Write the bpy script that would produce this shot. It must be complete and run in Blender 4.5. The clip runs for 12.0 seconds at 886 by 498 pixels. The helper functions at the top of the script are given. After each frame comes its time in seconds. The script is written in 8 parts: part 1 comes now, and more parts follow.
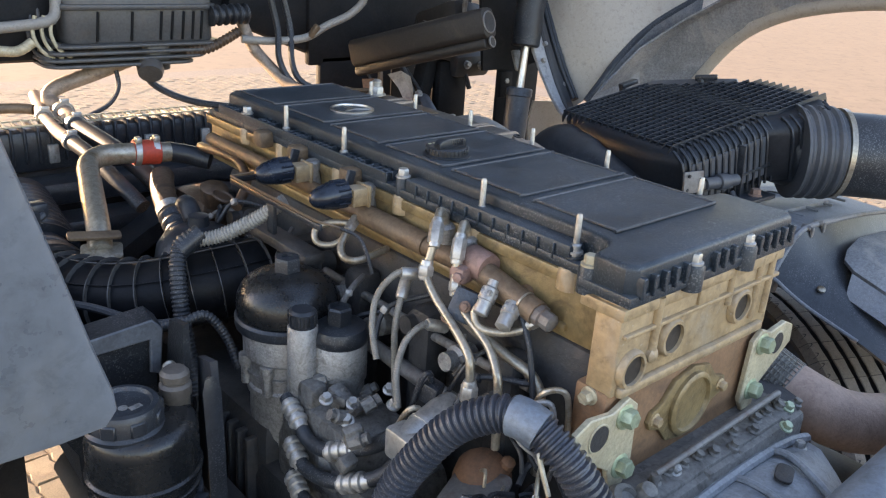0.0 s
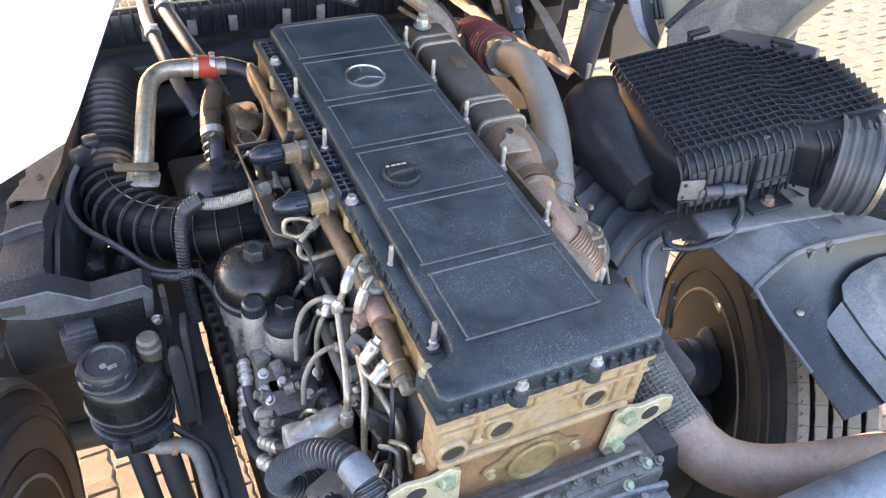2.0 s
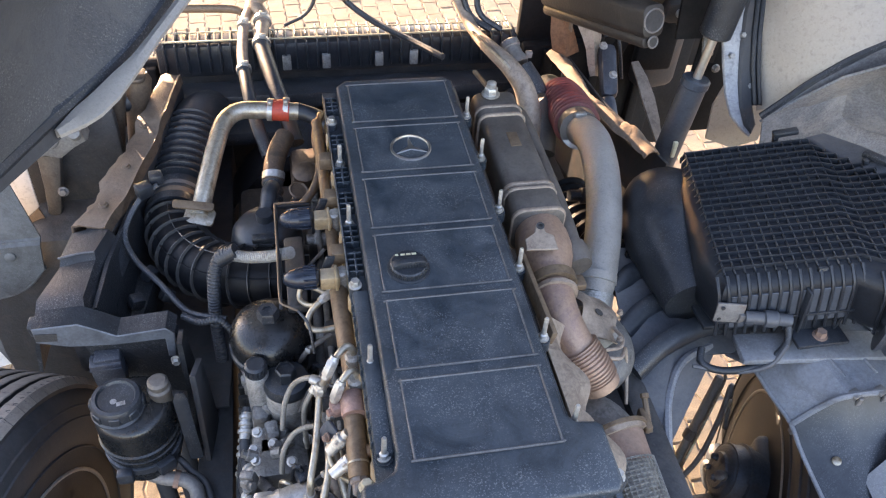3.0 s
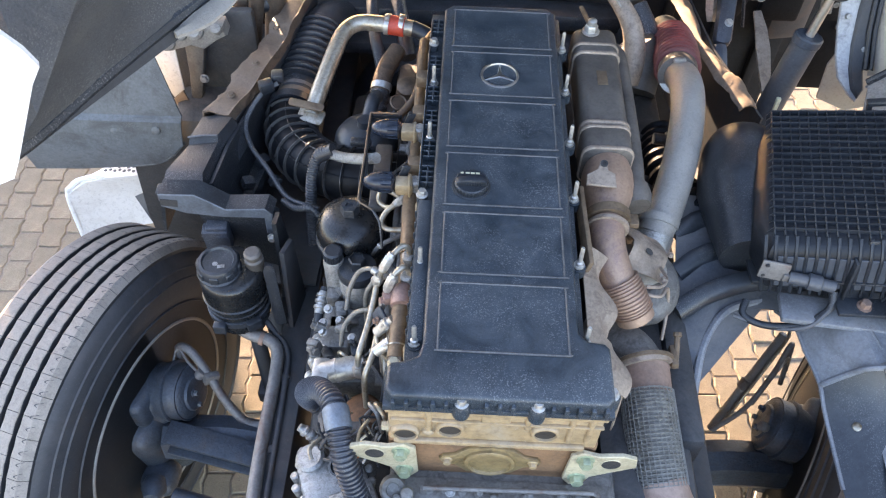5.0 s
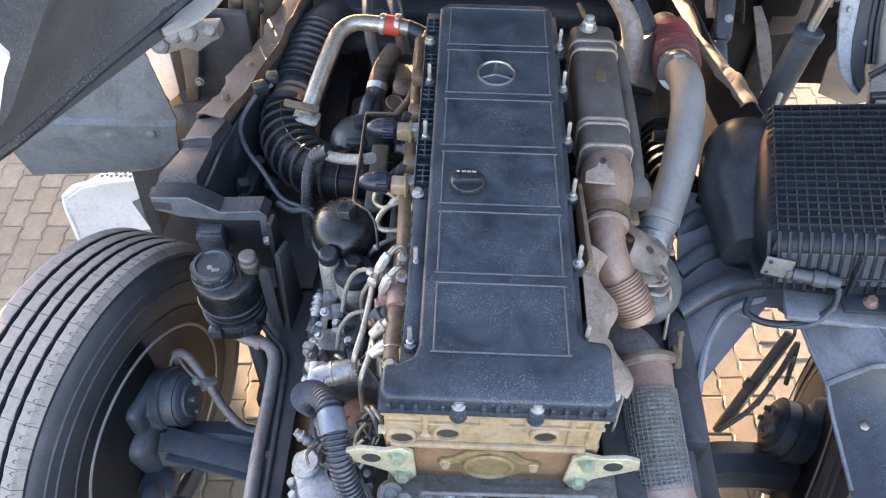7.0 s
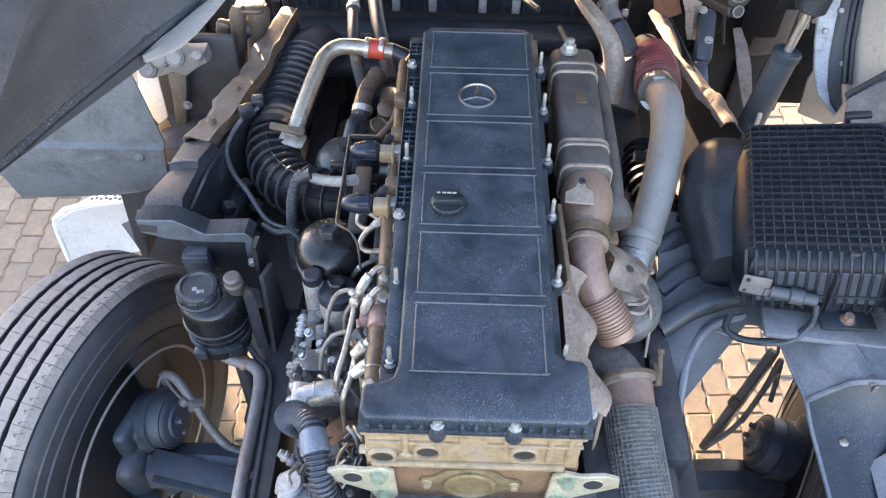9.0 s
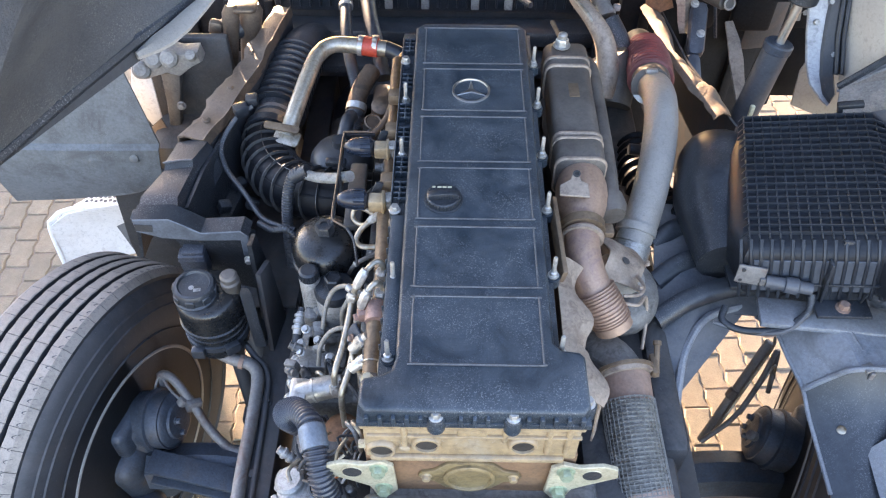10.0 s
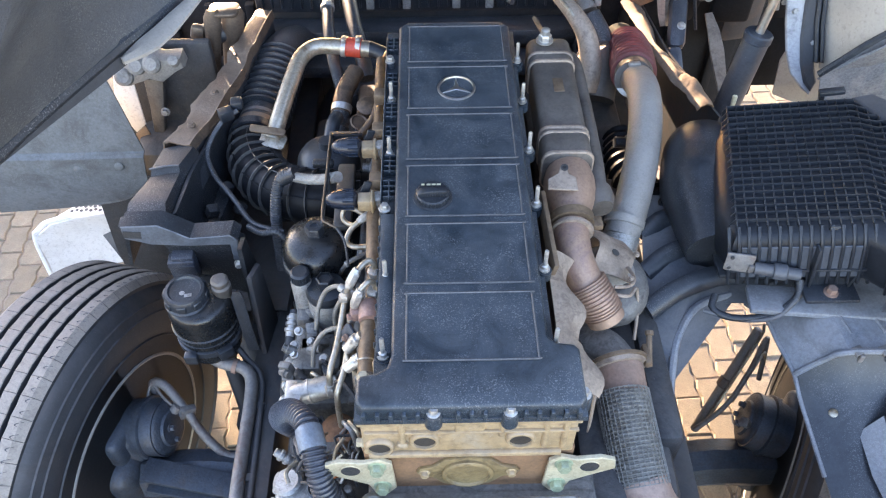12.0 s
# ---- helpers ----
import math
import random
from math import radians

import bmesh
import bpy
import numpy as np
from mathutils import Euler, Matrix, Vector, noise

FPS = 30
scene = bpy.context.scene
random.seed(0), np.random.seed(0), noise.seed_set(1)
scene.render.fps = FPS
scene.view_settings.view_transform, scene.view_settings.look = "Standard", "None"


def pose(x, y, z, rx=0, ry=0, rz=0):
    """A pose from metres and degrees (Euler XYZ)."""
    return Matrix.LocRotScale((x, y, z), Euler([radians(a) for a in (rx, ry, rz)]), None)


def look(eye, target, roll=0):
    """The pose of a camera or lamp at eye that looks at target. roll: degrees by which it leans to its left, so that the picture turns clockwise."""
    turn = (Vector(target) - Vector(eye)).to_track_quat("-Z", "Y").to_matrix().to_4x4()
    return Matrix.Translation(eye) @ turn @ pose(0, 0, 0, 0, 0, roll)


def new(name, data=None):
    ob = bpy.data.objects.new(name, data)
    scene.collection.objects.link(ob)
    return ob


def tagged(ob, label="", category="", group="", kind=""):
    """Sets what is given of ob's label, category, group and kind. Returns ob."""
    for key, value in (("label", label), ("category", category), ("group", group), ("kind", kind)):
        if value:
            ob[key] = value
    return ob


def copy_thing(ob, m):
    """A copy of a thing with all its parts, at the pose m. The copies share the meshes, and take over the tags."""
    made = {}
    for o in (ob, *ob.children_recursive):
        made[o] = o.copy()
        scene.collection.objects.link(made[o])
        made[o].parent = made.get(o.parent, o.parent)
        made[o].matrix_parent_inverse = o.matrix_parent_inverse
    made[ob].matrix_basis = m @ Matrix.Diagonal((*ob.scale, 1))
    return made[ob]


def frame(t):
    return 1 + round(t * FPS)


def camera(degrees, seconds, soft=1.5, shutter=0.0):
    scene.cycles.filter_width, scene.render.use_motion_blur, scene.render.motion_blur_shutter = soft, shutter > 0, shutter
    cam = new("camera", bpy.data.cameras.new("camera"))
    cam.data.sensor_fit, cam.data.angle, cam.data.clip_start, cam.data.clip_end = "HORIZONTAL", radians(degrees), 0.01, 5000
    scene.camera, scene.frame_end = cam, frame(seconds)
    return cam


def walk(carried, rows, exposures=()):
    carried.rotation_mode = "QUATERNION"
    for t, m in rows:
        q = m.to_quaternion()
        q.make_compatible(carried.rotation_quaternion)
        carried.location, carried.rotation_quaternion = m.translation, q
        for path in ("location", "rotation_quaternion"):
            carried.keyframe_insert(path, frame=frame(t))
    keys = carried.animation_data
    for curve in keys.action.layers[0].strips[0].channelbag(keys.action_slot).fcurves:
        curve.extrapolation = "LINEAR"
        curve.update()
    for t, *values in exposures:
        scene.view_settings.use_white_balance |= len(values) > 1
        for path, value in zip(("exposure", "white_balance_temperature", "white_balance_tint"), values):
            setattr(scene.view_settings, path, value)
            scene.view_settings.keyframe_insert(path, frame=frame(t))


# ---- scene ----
# ---- camera and walk ----
cam = camera(57.3, 12.0, soft=1.2)
PATH = [
    (0, (-0.957, -0.537, 1.784), (0.303, 0.835, 1.057), 4.0),
    (0.5, (-0.866, -0.481, 1.876), (0.294, 0.764, 0.825), 4.1),
    (1, (-0.771, -0.538, 2.014), (0.234, 0.624, 0.734), 5.7),
    (1.5, (-0.658, -0.633, 2.16), (0.202, 0.602, 0.843), 6.1),
    (2, (-0.567, -0.64, 2.331), (0.138, 0.66, 0.984), 6.5),
    (2.5, (-0.426, -0.581, 2.391), (0.009, 0.803, 1.014), 5.6),
    (3, (-0.284, -0.583, 2.484), (0.058, 0.806, 1.086), 4.8),
    (3.5, (-0.172, -0.647, 2.559), (0.025, 0.663, 1.061), 5.3),
    (3.7, (-0.166, -0.665, 2.589), (-0.048, 0.636, 1.075), 5.4),
    (5.3, (-0.135, -0.707, 2.612), (-0.157, 0.554, 1.059), 1.9),
    (5.5, (-0.135, -0.708, 2.613), (-0.154, 0.553, 1.06), 1.5),
    (6, (-0.134, -0.703, 2.606), (-0.149, 0.555, 1.051), 1.4),
    (6.5, (-0.128, -0.704, 2.593), (-0.15, 0.557, 1.041), 1.2),
    (7, (-0.122, -0.696, 2.582), (-0.15, 0.578, 1.04), 1.1),
    (9, (-0.09, -0.705, 2.598), (-0.113, 0.605, 1.087), 0.9),
    (9.5, (-0.087, -0.705, 2.591), (-0.111, 0.608, 1.082), 0.5),
    (10, (-0.09, -0.718, 2.59), (-0.103, 0.596, 1.082), 0.4),
    (10.5, (-0.085, -0.724, 2.587), (-0.091, 0.591, 1.081), 0.1),
    (11, (-0.09, -0.73, 2.588), (-0.084, 0.586, 1.082), -0.2),
    (11.5, (-0.092, -0.73, 2.588), (-0.079, 0.586, 1.082), -0.4),
    (12, (-0.101, -0.727, 2.588), (-0.078, 0.589, 1.082), -0.2),
]
walk(cam, [(t, look(eye, target, roll)) for t, eye, target, roll in PATH], [(0.0, 2.55, 6750, 26), (0.5, 2.88, 6600, 26), (1.0, 3.43, 6900, 31), (1.5, 3.43, 6950, 31), (2.0, 3.40, 6900, 29), (2.5, 3.05, 6850, 28), (3.0, 3.09, 6850, 30), (3.5, 3.52, 6820, 28), (3.7, 3.50, 6800, 28), (5.5, 3.25, 6650, 26), (7.0, 3.34, 6680, 29), (9.0, 3.41, 6500, 28), (12.0, 3.38, 6480, 27)])

# ---- world, sun, exposure ----
SUN_EL, SUN_AZ = 10.0, -24.0   # degrees above the ground; from straight ahead towards the right
world = bpy.data.worlds.new("world")
scene.world = world
world.use_nodes = True
sky = world.node_tree.nodes.new("ShaderNodeTexSky")
sky.sky_type, sky.sun_disc = "NISHITA", False
sky.sun_elevation, sky.sun_rotation = radians(SUN_EL), radians(SUN_AZ)
background = world.node_tree.nodes["Background"]
background.inputs[1].default_value = 0.15
world.node_tree.links.new(sky.outputs[0], background.inputs[0])
sun = new("sun", bpy.data.lights.new("sun", "SUN"))
sun.data.energy, sun.data.angle, sun.data.color = 4.2, radians(0.6), (1.0, 0.77, 0.47)
sun.matrix_world = look((0, 0, 10), (-10 * math.sin(radians(SUN_AZ)), -10 * math.cos(radians(SUN_AZ)), 10 - 10 * math.tan(radians(SUN_EL))))

# ---- materials ----
def material(name, colour, rough=0.5, metal=0.0, vary=0.25, scale=18.0, fine=160.0, bump=0.15, dust=None, dust_amount=0.0,
             stain=None, stain_amount=0.0, stain_scale=9.0, random_amount=0.0, specular=0.5, flecks=0.0, fleck_colour=(0.45, 0.44, 0.43), grime=0.35):
    """A surface with broad and fine variation, stains and dust of a given colour, and fine relief."""
    m = bpy.data.materials.new(name)
    m.use_nodes = True
    nt = m.node_tree
    n, link = nt.nodes, nt.links.new
    bsdf = n["Principled BSDF"]
    tc = n.new("ShaderNodeTexCoord")
    def noise_node(s, detail, distort=0.0, rough_=0.6):
        t = n.new("ShaderNodeTexNoise")
        t.inputs["Scale"].default_value, t.inputs["Detail"].default_value = s, detail
        t.inputs["Roughness"].default_value, t.inputs["Distortion"].default_value = rough_, distort
        link(tc.outputs["Object"], t.inputs["Vector"])
        return t.outputs["Fac"]
    def ramp(fac, a, b):
        r = n.new("ShaderNodeMapRange")
        r.inputs["From Min"].default_value, r.inputs["From Max"].default_value = a, b
        link(fac, r.inputs["Value"])
        return r.outputs["Result"]
    def maths(op, a, b):
        r = n.new("ShaderNodeMath")
        r.operation = op
        for k, v in enumerate((a, b)):
            if isinstance(v, (int, float)):
                r.inputs[k].default_value = v
            else:
                link(v, r.inputs[k])
        return r.outputs[0]
    def mix(fac, a, b):
        r = n.new("ShaderNodeMix")
        r.data_type = "RGBA"
        link(fac, r.inputs["Factor"])
        for slot, v in ((6, a), (7, b)):
            if isinstance(v, tuple):
                r.inputs[slot].default_value = (*v, 1)
            else:
                link(v, r.inputs[slot])
        return r.outputs[2]
    broad, small = noise_node(scale, 4, 0.6), noise_node(fine, 5)
    tone = maths("ADD", maths("MULTIPLY", broad, 0.5), maths("MULTIPLY", small, 0.5))
    lo, hi = tuple(c * (1 - vary) for c in colour), tuple(min(0.9, c * (1 + vary)) for c in colour)
    col = mix(ramp(tone, 0.32, 0.68), lo, hi)
    if random_amount:
        info = n.new("ShaderNodeObjectInfo")
        island = n.new("ShaderNodeNewGeometry")
        rnd = maths("FRACT", maths("ADD", info.outputs["Random"], island.outputs["Random Per Island"]), 0.0)
        col = mix(maths("MULTIPLY", rnd, random_amount), col, tuple(c * 0.55 for c in colour))
    if stain:
        patch = noise_node(stain_scale, 8, 1.2, 0.7)
        col = mix(maths("MULTIPLY", ramp(patch, 0.5, 0.66), stain_amount), col, stain)
    rough_out = maths("ADD", rough - 0.15, maths("MULTIPLY", tone, 0.3))
    if grime:
        spots = ramp(noise_node(fine * 0.55, 6, 0.4, 0.75), 0.52, 0.66)
        col = mix(maths("MULTIPLY", spots, grime), col, tuple(c * 0.35 for c in colour))
    if flecks:
        sharp = ramp(noise_node(380.0, 2, 0.3), 0.57, 0.63)
        where = ramp(noise_node(11.0, 4, 0.5), 0.40, 0.62)
        col = mix(maths("MULTIPLY", maths("MULTIPLY", sharp, where), flecks), col, fleck_colour)
    if dust:
        geo = n.new("ShaderNodeNewGeometry")
        sep = n.new("ShaderNodeSeparateXYZ")
        link(geo.outputs["Normal"], sep.inputs[0])
        up = ramp(sep.outputs["Z"], -0.2, 0.9)
        patch = ramp(noise_node(scale * 0.7, 8, 0.8, 0.72), 0.34, 0.72)
        fac = maths("MULTIPLY", maths("MULTIPLY", up, patch), dust_amount)
        specks = maths("MULTIPLY", ramp(noise_node(fine * 1.6, 2), 0.66, 0.72), dust_amount * 0.9)
        fac = maths("MAXIMUM", fac, specks)
        col = mix(fac, col, dust)
        rough_out = maths("ADD", rough_out, maths("MULTIPLY", fac, 0.35))
    link(col, bsdf.inputs["Base Color"])
    link(maths("MINIMUM", rough_out, 1.0), bsdf.inputs["Roughness"])
    bsdf.inputs["Metallic"].default_value = metal
    bsdf.inputs["Specular IOR Level"].default_value = specular
    if bump:
        b = n.new("ShaderNodeBump")
        b.inputs["Strength"].default_value, b.inputs["Distance"].default_value = min(1.0, bump * 1.6), 0.003
        link(tone, b.inputs["Height"])
        link(b.outputs[0], bsdf.inputs["Normal"])
    return m


DUST = (0.30, 0.27, 0.24)
cover_black = material("cover_black", (0.0165, 0.0265, 0.0365), 0.33, vary=0.4, fine=420, scale=16, bump=0.3, dust=(0.120, 0.140, 0.160), dust_amount=0.52, stain=(0.036, 0.046, 0.056), stain_amount=0.7, stain_scale=6, flecks=0.5, fleck_colour=(0.30, 0.31, 0.32))
black_plastic = material("black_plastic", (0.014, 0.018, 0.024), 0.36, vary=0.4, dust=(0.17, 0.185, 0.20), dust_amount=0.13, stain=(0.040, 0.044, 0.050), stain_amount=0.5, flecks=0.16)
black_gloss = material("black_gloss", (0.006, 0.0075, 0.009), 0.27, vary=0.3, dust=DUST, dust_amount=0.08)
black_rubber = material("black_rubber", (0.016, 0.020, 0.026), 0.44, vary=0.35, dust=(0.17, 0.18, 0.19), dust_amount=0.22, flecks=0.3)
hose_blue_black = material("hose_blue_black", (0.034, 0.041, 0.056), 0.34, vary=0.25, dust=DUST, dust_amount=0.14, flecks=0.2)
grey_plastic = material("grey_plastic", (0.055, 0.063, 0.075), 0.45, vary=0.3, scale=9, dust=DUST, dust_amount=0.35)
liner_grey = material("liner_grey", (0.165, 0.180, 0.202), 0.5, vary=0.35, scale=7, flecks=0.3, dust=(0.34, 0.31, 0.28), dust_amount=0.45, stain=(0.05, 0.05, 0.055), stain_amount=0.5)
gold_paint = material("gold_paint", (0.37, 0.268, 0.148), 0.45, metal=0.15, vary=0.35, scale=13, fine=90, bump=0.3, dust=(0.52, 0.45, 0.38), dust_amount=0.5, stain=(0.40, 0.36, 0.29), stain_amount=0.6, stain_scale=8, grime=0.5)
gold_dark = material("gold_dark", (0.24, 0.135, 0.07), 0.6, metal=0.1, vary=0.3, stain=(0.06, 0.04, 0.03), stain_amount=0.6, dust=DUST, dust_amount=0.25)
lug_gold = material("lug_gold", (0.47, 0.42, 0.29), 0.5, metal=0.2, vary=0.3, bump=0.4, dust=(0.50, 0.47, 0.40), dust_amount=0.3, stain=(0.22, 0.16, 0.10), stain_amount=0.6, stain_scale=16)
zinc_green = material("zinc_green", (0.34, 0.40, 0.28), 0.45, metal=0.5, vary=0.3)
cast_alu = material("cast_alu", (0.35, 0.347, 0.335), 0.48, metal=0.55, vary=0.35, fine=260, bump=0.5, stain=(0.09, 0.082, 0.075), stain_amount=0.6, stain_scale=55)
steel_bright = material("steel_bright", (0.50, 0.49, 0.46), 0.42, metal=0.7, vary=0.25, stain=(0.18, 0.15, 0.12), stain_amount=0.4, stain_scale=40)
steel_pipe = material("steel_pipe", (0.40, 0.36, 0.29), 0.36, metal=0.65, vary=0.35, stain=(0.20, 0.13, 0.06), stain_amount=0.75, stain_scale=22)
engine_grey = material("engine_grey", (0.17, 0.165, 0.155), 0.6, metal=0.25, vary=0.45, bump=0.7, dust=(0.34, 0.32, 0.29), dust_amount=0.35, stain=(0.025, 0.024, 0.023), stain_amount=0.75, stain_scale=18)
engine_black = material("engine_black", (0.024, 0.026, 0.029), 0.6, vary=0.5, bump=0.5, dust=DUST, dust_amount=0.22, stain=(0.07, 0.055, 0.045), stain_amount=0.5)
rail_tan = material("rail_tan", (0.19, 0.135, 0.088), 0.55, metal=0.3, vary=0.3, stain=(0.08, 0.05, 0.035), stain_amount=0.6, stain_scale=30)
rust = material("rust", (0.24, 0.15, 0.11), 0.75, metal=0.15, vary=0.3, scale=24, bump=0.4, dust=(0.36, 0.30, 0.26), dust_amount=0.35, stain=(0.12, 0.07, 0.05), stain_amount=0.5)
casing_grey = material("casing_grey", (0.27, 0.29, 0.31), 0.5, metal=0.25, vary=0.3, scale=12, bump=0.5, dust=(0.40, 0.39, 0.37), dust_amount=0.3, stain=(0.06, 0.06, 0.06), stain_amount=0.7, stain_scale=11)
rust_pale = material("rust_pale", (0.38, 0.26, 0.20), 0.6, metal=0.3, vary=0.25, scale=20, bump=0.3, dust=(0.42, 0.36, 0.31), dust_amount=0.3, stain=(0.20, 0.12, 0.09), stain_amount=0.5)
exhaust_steel = material("exhaust_steel", (0.35, 0.235, 0.170), 0.5, metal=0.35, vary=0.25, stain=(0.16, 0.11, 0.14), stain_amount=0.55)
shield_tan = material("shield_tan", (0.36, 0.29, 0.23), 0.6, metal=0.35, vary=0.3, stain=(0.14, 0.10, 0.08), stain_amount=0.6, stain_scale=25)
cooler_grey = material("cooler_grey", (0.120, 0.108, 0.096), 0.5, metal=0.35, vary=0.3, bump=0.3, dust=(0.27, 0.24, 0.21), dust_amount=0.4, stain=(0.05, 0.04, 0.035), stain_amount=0.5)
tube_grey = material("tube_grey", (0.30, 0.285, 0.262), 0.6, metal=0.25, vary=0.2, fine=240, bump=0.5, dust=(0.40, 0.38, 0.35), dust_amount=0.5)
red_silicone = material("red_silicone", (0.50, 0.06, 0.03), 0.5, vary=0.2, dust=DUST, dust_amount=0.12)
# The brown stain is dirt, and also paints warm light bounced from the ground.
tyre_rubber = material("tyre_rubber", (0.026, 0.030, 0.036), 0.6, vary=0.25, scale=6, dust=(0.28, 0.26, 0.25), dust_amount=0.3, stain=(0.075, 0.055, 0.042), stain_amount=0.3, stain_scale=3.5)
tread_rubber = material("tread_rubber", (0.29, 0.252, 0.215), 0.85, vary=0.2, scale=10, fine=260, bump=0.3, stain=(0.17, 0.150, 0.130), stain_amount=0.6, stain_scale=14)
hub_grey = material("hub_grey", (0.048, 0.064, 0.086), 0.45, metal=0.25, vary=0.45, bump=0.6, dust=(0.22, 0.21, 0.20), dust_amount=0.20, stain=(0.09, 0.06, 0.04), stain_amount=0.4, stain_scale=9)
rim_dark = material("rim_dark", (0.055, 0.050, 0.050), 0.6, metal=0.15, vary=0.4, scale=7, stain=(0.14, 0.07, 0.038), stain_amount=0.35, stain_scale=4)
rim_rust = material("rim_rust", (0.25, 0.125, 0.066), 0.7, metal=0.1, vary=0.35, scale=9, stain=(0.07, 0.045, 0.03), stain_amount=0.7)
chassis_black = material("chassis_black", (0.027, 0.032, 0.039), 0.55, vary=0.3, scale=8, dust=DUST, dust_amount=0.25, stain=(0.10, 0.06, 0.04), stain_amount=0.3)
pipe_dull = material("pipe_dull", (0.20, 0.19, 0.18), 0.6, metal=0.3, vary=0.3, stain=(0.12, 0.06, 0.035), stain_amount=0.6, stain_scale=14)
beam_blue = material("beam_blue", (0.155, 0.195, 0.245), 0.45, metal=0.25, vary=0.35, scale=8, dust=(0.36, 0.34, 0.32), dust_amount=0.32, stain=(0.055, 0.065, 0.078), stain_amount=0.7)
white_paint = material("white_paint", (0.78, 0.77, 0.75), 0.35, vary=0.05, scale=5, bump=0.03, stain=(0.5, 0.47, 0.43), stain_amount=0.35)
cab_cream = material("cab_cream", (0.42, 0.375, 0.315), 0.5, vary=0.10, scale=4, bump=0.05, stain=(0.36, 0.30, 0.24), stain_amount=0.5, stain_scale=5)
cab_dark = material("cab_dark", (0.013, 0.014, 0.016), 0.65, specular=0.15, vary=0.4, scale=7, dust=(0.15, 0.14, 0.13), dust_amount=0.12, stain=(0.03, 0.027, 0.024), stain_amount=0.4)
liner_light = material("liner_light", (0.20, 0.202, 0.208), 0.7, vary=0.5, scale=7, fine=200, bump=0.6, stain=(0.42, 0.38, 0.33), stain_amount=0.55, stain_scale=6)
bracket_brown = material("bracket_brown", (0.20, 0.145, 0.10), 0.65, metal=0.1, vary=0.35, scale=12, dust=(0.36, 0.30, 0.24), dust_amount=0.45)
chrome = material("chrome", (0.58, 0.57, 0.55), 0.32, metal=0.95, vary=0.08)
cap_mark = material("cap_mark", (0.62, 0.60, 0.42), 0.5, vary=0.1)
wire_orange = material("wire_orange", (0.55, 0.16, 0.03), 0.5, vary=0.2)
paver_clay = material("paver_clay", (0.255, 0.213, 0.150), 0.9, vary=0.35, scale=12, fine=200, bump=0.8, stain=(0.22, 0.15, 0.11), stain_amount=0.6, stain_scale=9, random_amount=0.4)
joint_sand = material("joint_sand", (0.22, 0.18, 0.14), 0.95, vary=0.35, scale=30, bump=0.6)
far_sand = material("far_sand", (0.235, 0.175, 0.115), 0.9, vary=0.12, scale=1.5, fine=9)
# Paler black for edges; on the cover welts it paints the edge highlight.
cover_edge_pale = material("cover_edge_pale", (0.070, 0.073, 0.079), 0.55, vary=0.6, scale=40, fine=300, dust=(0.26, 0.26, 0.26), dust_amount=0.3)
braid_dark = material("braid_dark", (0.26, 0.25, 0.225), 0.5, metal=0.5, vary=0.35, fine=600, bump=0.6, stain=(0.10, 0.085, 0.07), stain_amount=0.6, stain_scale=30)
braid_steel = material("braid_steel", (0.42, 0.41, 0.38), 0.5, metal=0.5, vary=0.35, fine=600, bump=0.6, stain=(0.12, 0.10, 0.08), stain_amount=0.5, stain_scale=30)
# Lighter than duct_black: the highlights on the elbow's ribs, put into the colour.
rib_highlight = material("rib_highlight", (0.055, 0.055, 0.055), 0.2, vary=0.3, dust=DUST, dust_amount=0.14)
clamp_pink = material("clamp_pink", (0.30, 0.19, 0.16), 0.55, metal=0.2, vary=0.3, stain=(0.16, 0.10, 0.08), stain_amount=0.6, stain_scale=40)
gold_oily = material("gold_oily", (0.23, 0.166, 0.078), 0.35, metal=0.1, vary=0.4, scale=12, fine=80, bump=0.5, dust=(0.34, 0.26, 0.17), dust_amount=0.3, stain=(0.07, 0.045, 0.028), stain_amount=0.85, stain_scale=10)
plug_blue = material("plug_blue", (0.010, 0.016, 0.028), 0.24, vary=0.3, dust=(0.17, 0.18, 0.20), dust_amount=0.10)
# Dark colour in place of the shade inside the core plugs.
recess_shade = material("recess_shade", (0.05, 0.043, 0.036), 0.5, metal=0.2, vary=0.4)
box_black = material("box_black", (0.013, 0.016, 0.021), 0.45, vary=0.4, dust=(0.17, 0.18, 0.19), dust_amount=0.08, specular=0.3)
# Paler than box_black: some dust, and the front face's glossy sheen as colour.
face_dust_sheen = material("face_dust_sheen", (0.055, 0.064, 0.078), 0.45, vary=0.3, scale=12, dust=(0.20, 0.21, 0.22), dust_amount=0.2)
box_rib = material("box_rib", (0.019, 0.023, 0.029), 0.36, vary=0.35, dust=(0.20, 0.21, 0.22), dust_amount=0.16)
wing_felt = material("wing_felt", (0.066, 0.069, 0.074), 0.75, vary=0.4, scale=6, fine=300, bump=0.7, stain=(0.115, 0.112, 0.106), stain_amount=0.5, stain_scale=5, flecks=0.4, fleck_colour=(0.26, 0.25, 0.24))
guard_grey = material("guard_grey", (0.115, 0.125, 0.132), 0.5, vary=0.35, scale=5, fine=120, bump=0.25, dust=(0.24, 0.23, 0.21), dust_amount=0.3, stain=(0.055, 0.058, 0.060), stain_amount=0.7, stain_scale=7, flecks=0.3, fleck_colour=(0.28, 0.28, 0.27))
flap_grey = material("flap_grey", (0.125, 0.145, 0.170), 0.30, vary=0.2, scale=5, bump=0.03, stain=(0.21, 0.205, 0.19), stain_amount=0.4, stain_scale=3)
duct_black = material("duct_black", (0.006, 0.007, 0.009), 0.42, vary=0.4, dust=(0.06, 0.06, 0.06), dust_amount=0.10, specular=0.15)
